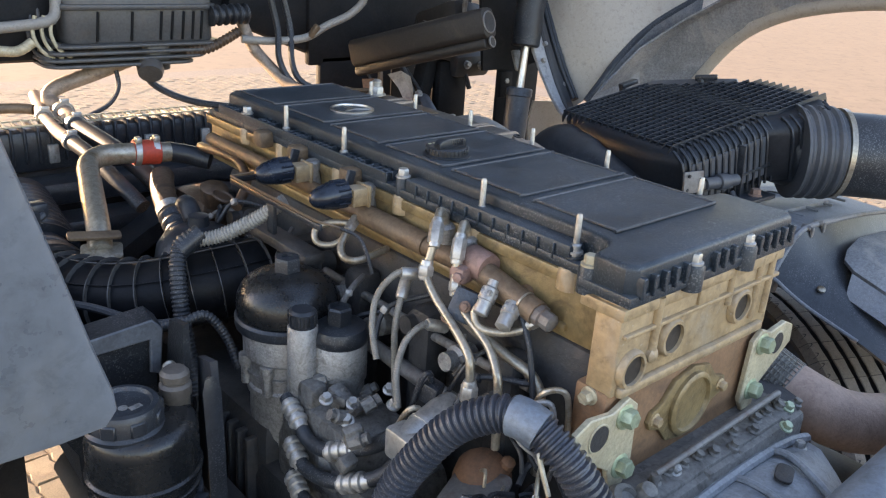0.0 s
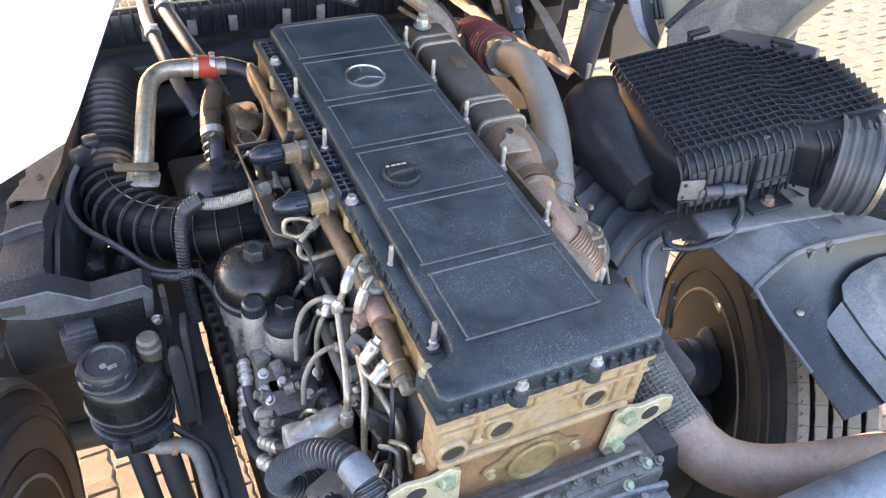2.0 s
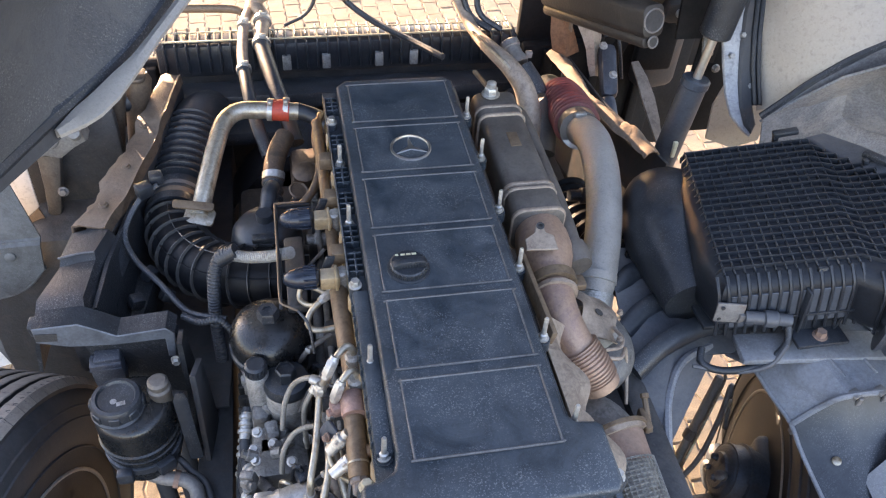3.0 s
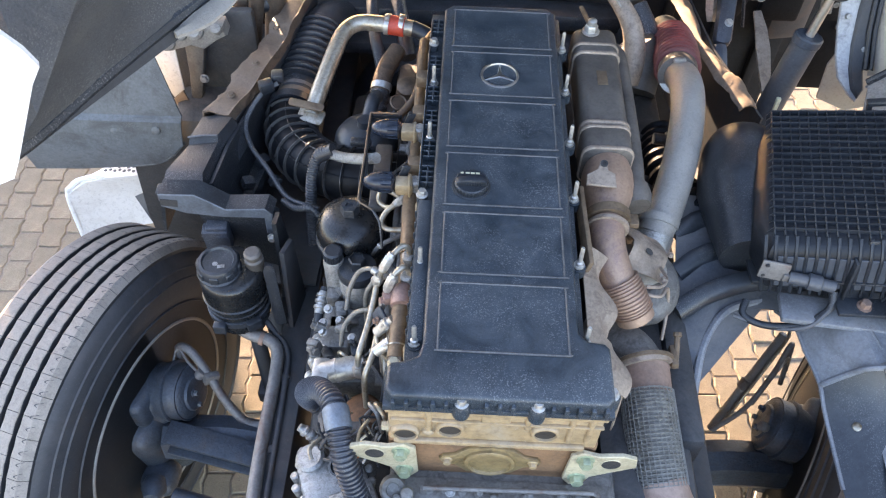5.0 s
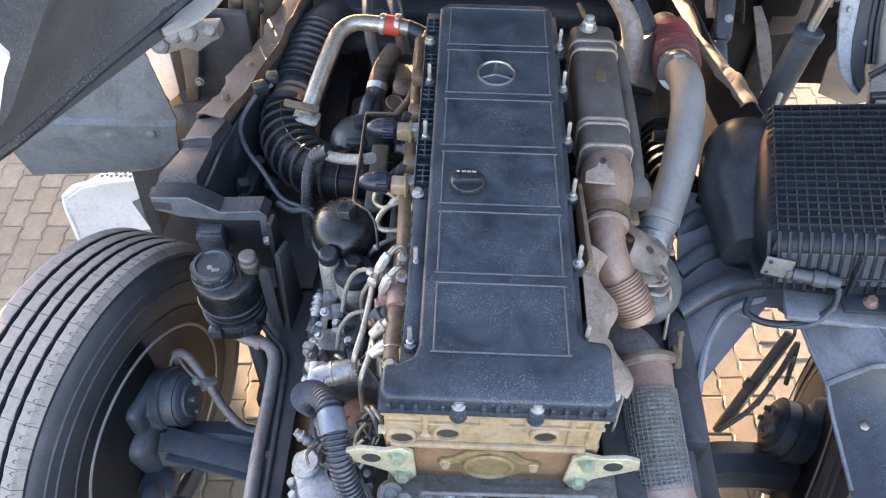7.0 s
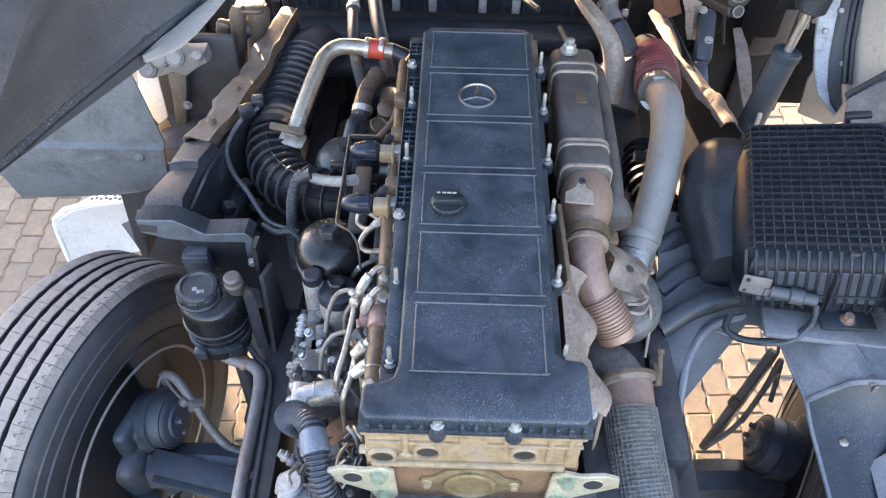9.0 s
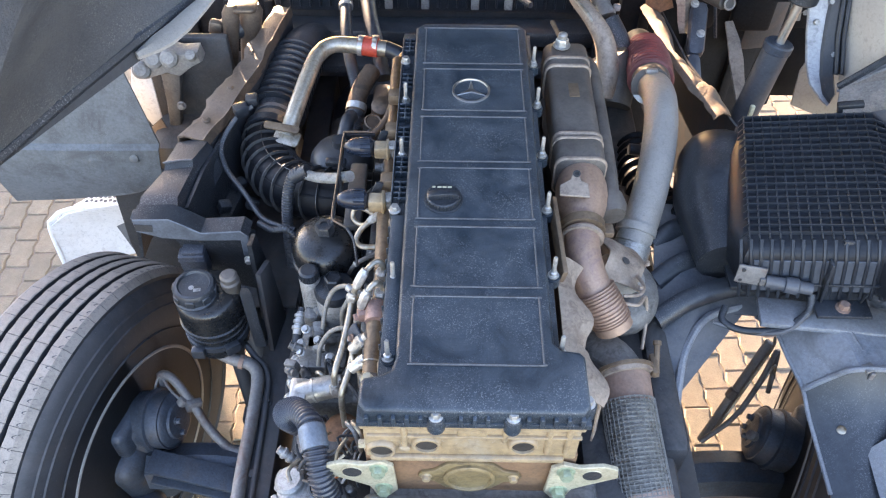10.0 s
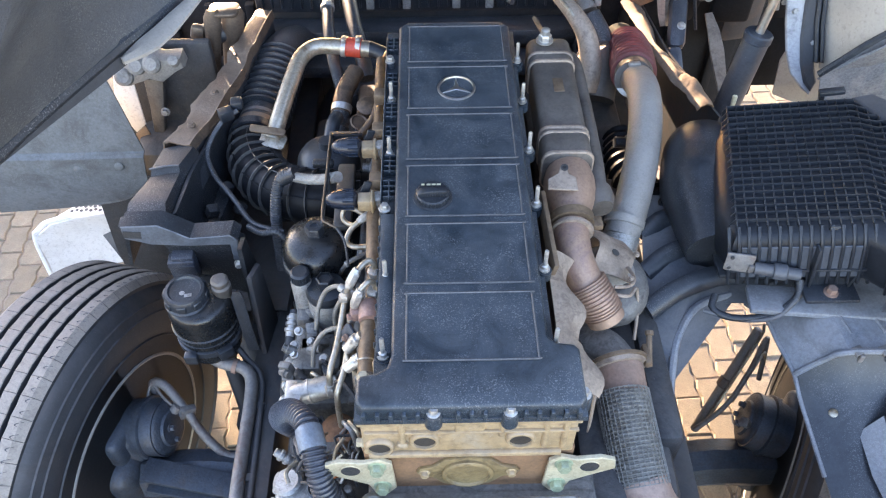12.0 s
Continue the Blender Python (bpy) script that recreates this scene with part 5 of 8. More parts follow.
for pts in ([(0.268, 0.300, 1.285), (0.300, 0.305, 1.282), (0.318, 0.335, 1.270), (0.312, 0.370, 1.262)], [(0.262, 0.290, 1.275), (0.298, 0.288, 1.270), (0.322, 0.320, 1.255), (0.330, 0.300, 1.20), (0.322, 0.255, 1.16)]):
    part("oil_line", tube(pts, 0.0038, 8, 0.008), shield_tan, turbo)

down = thing("downpipe", (0.3, 0.0, 0.9), "rusty brown exhaust downpipe with a braided flexible section", "exhaust pipe")
part("upper_pipe", tube([(0.195, 0.300, 1.125), (0.222, 0.262, 1.150), (0.254, 0.220, 1.168), (0.274, 0.180, 1.170)], 0.046, 24, 0.015), engine_grey, down, "sooty dark upper pipe")
part("flange", tube([(0.272, 0.194, 1.174), (0.2745, 0.176, 1.170)], 0.060, 30, 0.008), shield_tan, down)
part("band_clamp", joined(tube([(0.273, 0.188, 1.172), (0.274, 0.180, 1.171)], 0.064, 30, 0.004), box((0.332, 0.195, 1.19), (0.016, 0.05, 0.022), 0.006), lathe([(0.006, -0.03), (0.006, 0.035), (0.009, 0.036), (0.009, 0.044)], (0.338, 0.20, 1.195), (0.1, 1, 0.4), 8)), rail_tan, down)
part("collar_pipe", tube([(0.2745, 0.178, 1.170), (0.276, 0.118, 1.158)], 0.051, 26, 0.012), rust, down)
fl = [(0.2755, 0.126, 1.160), (0.280, 0.070, 1.146), (0.287, 0.010, 1.126), (0.296, -0.050, 1.102)]
flex = part("flex_sleeve", tube(fl, 0.0535, 30, ribs=(0.0080, 0.0042)), braid_dark, down, "braided grey flexible steel sleeve")
ln = curve_points(fl, 0.0090)
for k in range(34):
    pts = []
    for j, q in enumerate(ln):
        a = (ln[min(j + 1, len(ln) - 1)] - ln[max(j - 1, 0)]).normalized()
        s = a.orthogonal().normalized()
        u = a.cross(s)
        pts.append(q + 0.0540 * (math.cos(math.tau * k / 34) * s + math.sin(math.tau * k / 34) * u))
    part("braid_strand", tube(pts, 0.0011, 4, 0.012), braid_dark, flex)
part("lower_pipe", tube([(0.2945, -0.042, 1.106), (0.310, -0.085, 1.090), (0.350, -0.127, 1.065), (0.430, -0.162, 1.043), (0.560, -0.188, 1.020), (0.75, -0.21, 0.99)], 0.052, 28, 0.02), rust_pale, down)

# grey charge tube with its red bellows
big = thing("charge_air_tube", (0.36, 0.7, 1.15), "dusty grey charge air tube with a dull red bellows hose", "air pipe")
part("tube", tube([(0.328, 0.510, 1.205), (0.352, 0.560, 1.236), (0.386, 0.660, 1.286), (0.412, 0.770, 1.318), (0.424, 0.860, 1.330), (0.428, 0.930, 1.318), (0.430, 0.985, 1.290)], 0.0405, 28, 0.015), tube_grey, big)
# The core shows only between the folds and is painted as their shade.
part("bellows", tube([(0.432, 1.010, 1.285), (0.443, 1.08, 1.268), (0.452, 1.16, 1.245), (0.456, 1.225, 1.222)], 0.046, 28, 0.015), groove_shade_red, big, "dull red silicone bellows")
folds = curve_points([(0.432, 1.010, 1.285), (0.443, 1.08, 1.268), (0.452, 1.16, 1.245), (0.456, 1.225, 1.222)], 0.0205)
for p, q in zip(folds, folds[1:]):
    part("fold", lathe([(0.044, -0.0062), (0.0575, -0.0042), (0.0605, 0.0), (0.0575, 0.0042), (0.044, 0.0062)], (p + q) / 2, q - p, 30), fold_red, big)
part("clamp", joined(tube([(0.424, 0.968, 1.300), (0.427, 0.980, 1.293)], 0.049, 28, 0.006), box((0.415, 0.965, 1.350), (0.03, 0.012, 0.012), 0.003)), steel_bright, big)
part("lower_clamp", tube([(0.336, 0.532, 1.219), (0.342, 0.548, 1.229)], 0.0465, 28, 0.006), tube_grey, big)
part("upper_end", tube([(0.456, 1.22, 1.224), (0.466, 1.34, 1.17)], 0.047, 24, 0.02), black_rubber, big)
part("lower_cuff", tube([(0.422, 0.965, 1.302), (0.433, 1.015, 1.284)], 0.050, 28, 0.01), cooler_grey, big)
part("lower_bend", tube([(0.330, 0.513, 1.207), (0.318, 0.478, 1.175), (0.312, 0.450, 1.12)], 0.043, 24, 0.015), cast_alu, big)

# crossover pipe at the front of the engine
cross = thing("exhaust_crossover", (0.33, 1.1, 1.1), "brown stained bent exhaust crossover pipe", "exhaust pipe")
part("pipe", tube([(0.325, 1.07, 1.190), (0.335, 1.10, 1.250), (0.322, 1.14, 1.315), (0.292, 1.19, 1.350), (0.258, 1.26, 1.362), (0.240, 1.34, 1.355), (0.225, 1.42, 1.362), (0.200, 1.50, 1.41), (0.175, 1.55, 1.465), (0.165, 1.60, 1.55)], lambda s: 0.034 - 0.018 * min(1.0, 1.9 * s), 20, 0.015), shield_tan, cross)
part("fitting", joined(lathe([(0.028, 0), (0.030, 0.012), (0.024, 0.03), (0.024, 0.05), (0.028, 0.054), (0.028, 0.07), (0.020, 0.075)], (0.345, 1.28, 1.300), (-0.25, 0.75, 0.45), 20), box((0.372, 1.29, 1.325), (0.02, 0.014, 0.02), 0.004)), pipe_dull, cross, "dull steel hose fitting")
part("fitting_hose", tube([(0.350, 1.27, 1.295), (0.380, 1.22, 1.255), (0.392, 1.18, 1.20), (0.38, 1.14, 1.15)], 0.032, 18, 0.015), black_rubber, cross, "black rubber hose")
part("rolled_edge", tube([(0.305, 1.145, 1.340), (0.272, 1.19, 1.370), (0.238, 1.26, 1.380), (0.222, 1.34, 1.371)], 0.0050, 8, 0.012), steel_pipe, cross, "bright rolled edge")
part("fat_end", tube([(0.345, 1.16, 1.26), (0.372, 1.13, 1.20), (0.36, 1.07, 1.15)], 0.05, 22, 0.015), cooler_grey, cross)
part("bracket_rod", tube([(0.165, 1.07, 1.42), (0.172, 1.04, 1.42), (0.178, 0.985, 1.430)], 0.006, 8, 0.01), rail_tan, cross)

# air filter box
# it sits turned and tilted: u across, v away from the camera, w up from the lid
BOX = pose(0.487, 0.375, 1.392, 0, -12.5, -11)
KINK = 0.280
air = thing("air_filter_box", (0.68, 0.5, 1.20), "black ribbed plastic air filter box", "air filter box")
lid_plan = [(0.012, -0.040), (0.262, -0.040), (0.290, -0.066), (0.400, -0.100), (0.470, -0.030), (0.480, 0.100), (0.430, 0.190), (0.345, 0.260), (0.310, 0.300), (0.285, 0.378), (0.225, 0.386), (0.055, 0.380), (0.012, 0.350), (-0.012, 0.260), (-0.016, 0.040)]
part("box_body", prism(lid_plan, -0.150, -0.002, 0.034, BOX, seg=6), box_black, air)


def lid_shape(u):
    """How far a cross rib swings forward and drops at the lid's shoulder."""
    s = min(1.0, max(0.0, (u - KINK) / 0.030))
    return -0.020 * s * s * (3 - 2 * s)


for k in range(19):
    v = 0.004 + 0.0200 * k
    u0, u1 = 0.008 + 0.05 * max(0.0, v - 0.30), min(0.470, 0.285 + 1.05 * max(0.0, 0.36 - v))
    us = [u0 + 0.012 + (u1 - u0 - 0.012) * j / 14 for j in range(15)]
    pts = [(u0 + 0.000, v, -0.012), (u0 + 0.006, v, -0.004)] + [(u, v + lid_shape(u), 0.003) for u in us] + [(u1 + 0.006, v + lid_shape(u1), -0.012)]
    crest = bmesh.new()
    loops = [[crest.verts.new(BOX @ Vector((p[0], p[1] + dv, p[2] + dw))) for dv, dw in ((-0.0026, -0.012), (-0.0012, 0.0028), (0.0012, 0.0028), (0.0026, -0.012))] for p in pts]
    for a, b in zip(loops, loops[1:]):
        for j in range(4):
            crest.faces.new((a[j], a[(j + 1) % 4], b[(j + 1) % 4], b[j]))
    crest.faces.new(loops[0]), crest.faces.new(loops[-1])
    part("cross_rib", crest, box_rib, air)
for k in range(23):
    u = 0.022 + 0.0190 * k
    far = 0.372 if u < 0.27 else 0.365 - 1.0 * (u - 0.27)
    part("long_rib", turned(box((u, 0.5 * far - 0.006, -0.0025), (0.0030, far + 0.010, 0.012), 0.001, (0, 0, 0), 1), BOX), box_rib, air)
# Thin paler panel that carries the front face's sheen in its colour.
part("front_face", turned(prism([(0.030, -0.120), (0.255, -0.120), (0.255, -0.030), (0.030, -0.030)], 0.0, 0.004, 0.001, pose(0, -0.0385, 0, 90), seg=1), BOX), face_dust_sheen, air, "dusty blue-grey front face, sheen put into its colour")
for k in range(15):
    u = 0.006 + 0.0190 * k
    part("face_rib", turned(tube([(u, -0.042, -0.140), (u, -0.043, -0.040), (u, -0.036, -0.016), (u, -0.014, 0.001)], 0.0036, 6, 0.02), BOX), box_rib, air)
for k in range(8):
    u = 0.298 + 0.0190 * k
    v = -0.068 - 0.31 * (u - 0.29) if u < 0.40 else -0.102 + 1.0 * (u - 0.40)
    part("face_rib", turned(tube([(u, v - 0.002, -0.140), (u, v - 0.003, -0.044), (u, v + 0.006, -0.016), (u, v + 0.030, 0.001)], 0.0036, 6, 0.02), BOX), box_rib, air)
part("seam", turned(box((0.135, -0.042, -0.098), (0.26, 0.010, 0.006), 0.002), BOX), black_plastic, air)
part("side_slab", turned(prism([(0.285, 0.385), (0.345, 0.262), (0.432, 0.192), (0.470, 0.235), (0.395, 0.330), (0.330, 0.395)], -0.060, -0.004, 0.010, seg=3), BOX), grey_plastic, air, "dusty grey side flange of the lid")
sens = part("pressure_sensor", joined(lathe([(0.013, 0), (0.013, 0.035), (0.017, 0.037), (0.017, 0.060), (0.0125, 0.064), (0.0125, 0.088)], (0.545, 0.308, 1.330), (1, -0.28, 0.05), 20)), grey_plastic, air, "grey round sensor plug")
part("sensor_plate", joined(box((0.516, 0.318, 1.336), (0.056, 0.006, 0.046), 0.003, (-8, 0, -12)), box((0.545, 0.309, 1.328), (0.022, 0.012, 0.018), 0.003, (0, 0, -12))), pipe_dull, sens, "dull metal sensor plate")
for x, z in ((0.498, 1.351), (0.498, 1.321), (0.536, 1.319)):
    part("screw", lathe([(0.004, 0), (0.004, 0.003)], (x, 0.315 - 0.21 * (x - 0.516), z), (0, -1, 0), 10), engine_black, sens)
foot = part("mount_foot", joined(prism([(-0.05, 0), (0.05, 0), (0.035, 0.15), (-0.035, 0.15)], 0, 0.008, 0.002, pose(0.702, 0.300, 1.288, 80, 0, 0)), box((0.702, 0.278, 1.286), (0.11, 0.055, 0.010), 0.003), box((0.655, 0.300, 1.345), (0.006, 0.03, 0.12), 0.002, (0, -7, 0)), box((0.749, 0.300, 1.345), (0.006, 0.03, 0.12), 0.002, (0, 7, 0))), black_plastic, air)
part("bolt", hexagon((0.702, 0.272, 1.292), 0.011, 0.014), rust, foot, "rusty foot bolt")
for u, v, turn in ((0.245, 0.390, 4), (0.395, 0.270, -50)):
    part("hook", turned(joined(box((u, v, 0.008), (0.055, 0.018, 0.012), 0.003, (0, 0, turn)), box((u - 0.02, v, -0.016), (0.012, 0.014, 0.05), 0.003)), BOX), black_plastic, air)
nk = [(0.87, 0.375, 1.368), (0.868, 0.33, 1.371), (0.868, 0.285, 1.374), (0.880, 0.235, 1.374)]
part("outlet_neck", tube(nk, lambda s: 0.080 + 0.014 * s, 30, 0.02), black_plastic, air)
air_hose = thing("intake_hose", (0.98, 0.12, 1.25), "grey ribbed rubber air intake hose with black tube", "air hose")
part("cuff", tube([(0.828, 0.275, 1.374), (0.850, 0.255, 1.375), (0.895, 0.213, 1.377)], 0.105, 36, ribs=(0.024, 0.006)), grey_plastic, air_hose)
part("tube", tube([(0.885, 0.222, 1.377), (0.96, 0.15, 1.376), (1.10, 0.02, 1.370), (1.25, -0.10, 1.36)], 0.094, 34, 0.03), black_rubber, air_hose)
part("clamp", tube([(0.898, 0.210, 1.377), (0.906, 0.202, 1.377)], 0.101, 36, 0.006), steel_pipe, air_hose)
# inlet hump left of the box
hump = thing("inlet_duct", (0.50, 0.75, 1.1), "dark moulded plastic inlet duct beside the air filter box", "air duct")
part("duct", tube([(0.515, 0.42, 1.250), (0.520, 0.50, 1.258), (0.530, 0.60, 1.266), (0.556, 0.70, 1.272), (0.590, 0.76, 1.270)], lambda s: 0.104 * min(1.0, 0.62 + 0.75 * s, 3.0 * (1.15 - s)), 30, 0.02), black_plastic, hump)
part("bellow", tube([(0.50, 0.56, 1.20), (0.43, 0.66, 1.165), (0.40, 0.78, 1.15), (0.41, 0.92, 1.13)], 0.055, 22, ribs=(0.03, 0.008)), duct_black, hump)
part("sensor", lathe([(0.02, 0), (0.02, 0.03), (0.014, 0.034), (0.014, 0.06)], (0.415, 0.80, 1.23), (-1, 0, 0.1), 16), black_plastic, hump)
wire = thing("sensor_cable", (0.62, 0.25, 1.2), "black wrapped sensor cable hanging under the box", "cable")
part("cable", tube([(0.645, 0.300, 1.300), (0.640, 0.275, 1.270), (0.595, 0.262, 1.232), (0.53, 0.275, 1.205), (0.49, 0.30, 1.205), (0.50, 0.33, 1.215)], 0.008, 10, 0.012), black_rubber, wire)
part("cable", tube([(0.640, 0.272, 1.272), (0.60, 0.250, 1.240), (0.54, 0.27, 1.205), (0.47, 0.30, 1.20)], 0.005, 8, 0.012), grey_plastic, wire)

# arch liner with the gap over the ground
liner = thing("wheel_arch_liner", (0.6, 0.3, 0.8), "dusty grey moulded wheel arch liner with ribs", "wheel arch")
def pulled(rows):
    """The liner's sheets drawn towards the engine along their inner edge."""
    return [[(x - 0.028 * max(0.0, 1 - j / 3), y, z + 0.022 * max(0.0, 1 - j / 3)) for j, (x, y, z) in enumerate(row)] for row in rows]


part("inner_panel", shell([[(0.335, 0.10, 1.02), (0.36, 0.28, 1.13), (0.37, 0.45, 1.20), (0.39, 0.62, 1.23)], [(0.385, 0.10, 1.06), (0.405, 0.240, 1.145), (0.47, 0.42, 1.20), (0.50, 0.62, 1.22)], [(0.392, 0.14, 1.08), (0.450, 0.315, 1.160), (0.56, 0.45, 1.19), (0.62, 0.60, 1.20)], [(0.400, 0.18, 1.10), (0.585, 0.385, 1.155), (0.66, 0.45, 1.185), (0.72, 0.56, 1.20)]], 0.006), grey_plastic, liner)
for k in range(3):
    y = 0.34 + 0.095 * k
    part("liner_rib", tube([(0.36 + 0.01 * k, y - 0.02, 1.175 + 0.012 * k), (0.43, y + 0.02, 1.195 + 0.010 * k), (0.52, y + 0.05, 1.205), (0.58, y + 0.06, 1.200)], 0.012, 8, 0.02, wide=2.0), black_plastic, liner)
part("lip", tube([(0.385, 0.09, 1.05), (0.400, 0.20, 1.120), (0.425, 0.275, 1.150), (0.480, 0.340, 1.165), (0.590, 0.385, 1.155)], 0.009, 8, 0.015), liner_grey, liner)
part("outer_panel", shell(pulled([[(0.622, 0.362, 1.118), (0.655, 0.372, 1.185), (0.70, 0.38, 1.232), (0.80, 0.38, 1.246), (0.95, 0.38, 1.245), (1.10, 0.37, 1.235)],
                           [(0.626, 0.340, 1.130), (0.662, 0.340, 1.195), (0.705, 0.340, 1.240), (0.80, 0.34, 1.250), (0.95, 0.33, 1.248), (1.10, 0.32, 1.236)],
                           [(0.639, 0.297, 1.152), (0.672, 0.297, 1.205), (0.712, 0.297, 1.243), (0.82, 0.290, 1.250), (0.96, 0.28, 1.246), (1.10, 0.27, 1.234)],
                           [(0.652, 0.235, 1.142), (0.684, 0.235, 1.200), (0.720, 0.235, 1.243), (0.84, 0.230, 1.246), (0.97, 0.22, 1.242), (1.11, 0.21, 1.230)],
                           [(0.670, 0.171, 1.127), (0.698, 0.168, 1.188), (0.728, 0.160, 1.240), (0.86, 0.160, 1.242), (0.98, 0.15, 1.238), (1.12, 0.14, 1.225)]]), 0.006), liner_grey, liner)
part("under_face", shell(pulled([[(0.672, 0.167, 1.123), (0.700, 0.164, 1.184), (0.730, 0.156, 1.235), (0.862, 0.156, 1.238), (0.982, 0.146, 1.234), (1.12, 0.136, 1.22)],
                          [(0.676, 0.130, 1.105), (0.706, 0.132, 1.150), (0.740, 0.134, 1.186), (0.87, 0.130, 1.19), (0.99, 0.12, 1.185), (1.13, 0.11, 1.17)],
                          [(0.686, 0.080, 1.080), (0.716, 0.080, 1.112), (0.752, 0.082, 1.140), (0.88, 0.080, 1.15), (1.00, 0.07, 1.14), (1.14, 0.05, 1.12)],
                          [(0.700, -0.02, 1.045), (0.740, -0.02, 1.060), (0.78, -0.01, 1.080), (0.90, -0.01, 1.09), (1.02, -0.03, 1.08), (1.16, -0.06, 1.04)],
                          [(0.72, -0.12, 1.00), (0.77, -0.12, 1.01), (0.82, -0.12, 1.02), (0.94, -0.13, 1.02), (1.05, -0.15, 1.00), (1.18, -0.18, 0.96)]]), 0.006), black_plastic, liner, "black lower face of the liner")
for x, y in ((0.735, 0.160), (0.79, 0.160)):
    part("spring_clip", joined(box((x, y, 1.246), (0.022, 0.020, 0.008), 0.002, (0, 0, 20)), box((x + 0.006, y - 0.012, 1.236), (0.010, 0.006, 0.022), 0.002)), pipe_dull, liner, "dull spring clip")
part("edge_clip", box((0.668, 0.174, 1.120), (0.022, 0.016, 0.03), 0.004, (0, 20, 0)), pipe_dull, liner)
part("fold_bead", tube([(0.642, 0.170, 1.147), (0.679, 0.167, 1.201), (0.7187, 0.159, 1.244), (0.86, 0.158, 1.239), (0.98, 0.148, 1.235), (1.12, 0.138, 1.222)], 0.0065, 8, 0.02), liner_grey, liner)
part("rim_fold", tube([(x - 0.028, y, z + 0.022) for x, y, z in [(0.622, 0.360, 1.118), (0.630, 0.330, 1.136), (0.639, 0.297, 1.152), (0.652, 0.235, 1.142), (0.670, 0.171, 1.127), (0.676, 0.130, 1.105), (0.686, 0.080, 1.080), (0.700, -0.02, 1.045)]], 0.0045, 8, 0.015), liner_grey, liner)
part("under_shelf", box((0.79, 0.53, 1.237), (0.56, 0.34, 0.012), 0.004), black_plastic, liner)
part("seam_panel", shell([[(0.50, 0.56, 1.205), (0.50, 0.44, 1.180), (0.520, 0.36, 1.150)], [(0.60, 0.56, 1.215), (0.59, 0.44, 1.195), (0.590, 0.345, 1.165)], [(0.72, 0.56, 1.225), (0.72, 0.44, 1.222), (0.72, 0.340, 1.232)]], 0.006), grey_plastic, liner)
for k in range(5):
    part("stiff_rib", tube([(0.70 + 0.07 * k, 0.345, 1.246), (0.715 + 0.07 * k, 0.29, 1.251), (0.735 + 0.07 * k, 0.20, 1.247)], 0.0035, 6, 0.02), liner_grey, liner)
part("ledge", box((0.76, 0.272, 1.2465), (0.42, 0.07, 0.016), 0.005, (0, 0, -6)), liner_grey, liner)
part("turbo_hole", lathe([(0.009, 0), (0.009, 0.001), (0, 0.001)], (0.285, 0.392, 1.287), (0.5, 0, 1), 16), engine_black, turbo, "dark hole in the plate")
part("pale_panel", shell([[(0.805, 0.092, 1.178), (0.84, 0.105, 1.190), (0.92, 0.115, 1.20), (1.08, 0.11, 1.19)], [(0.785, 0.060, 1.168), (0.83, 0.060, 1.188), (0.93, 0.05, 1.195), (1.09, 0.03, 1.18)], [(0.790, -0.02, 1.140), (0.84, -0.02, 1.160), (0.95, -0.04, 1.165), (1.11, -0.07, 1.14)], [(0.83, -0.12, 1.085), (0.88, -0.12, 1.100), (0.99, -0.14, 1.10), (1.14, -0.18, 1.07)], [(0.88, -0.20, 1.00), (0.93, -0.21, 1.005), (1.03, -0.24, 1.00), (1.16, -0.28, 0.96)]], 0.010), liner_light, liner, "pale dusty plastic corner panel")
part("panel_bevel", shell([[(0.783, 0.062, 1.162), (0.788, -0.02, 1.134), (0.828, -0.12, 1.08)], [(0.745, 0.050, 1.120), (0.755, -0.03, 1.09), (0.80, -0.13, 1.03)]], 0.008), liner_grey, liner)
for x, y, z in ((0.622, 0.297, 1.190), (0.700, 0.085, 1.135)):
    part("fastener", lathe([(0.009, 0), (0.009, 0.004), (0.005, 0.007)], (x, y, z), (-0.3, -0.3, 1), 14), steel_pipe, liner)

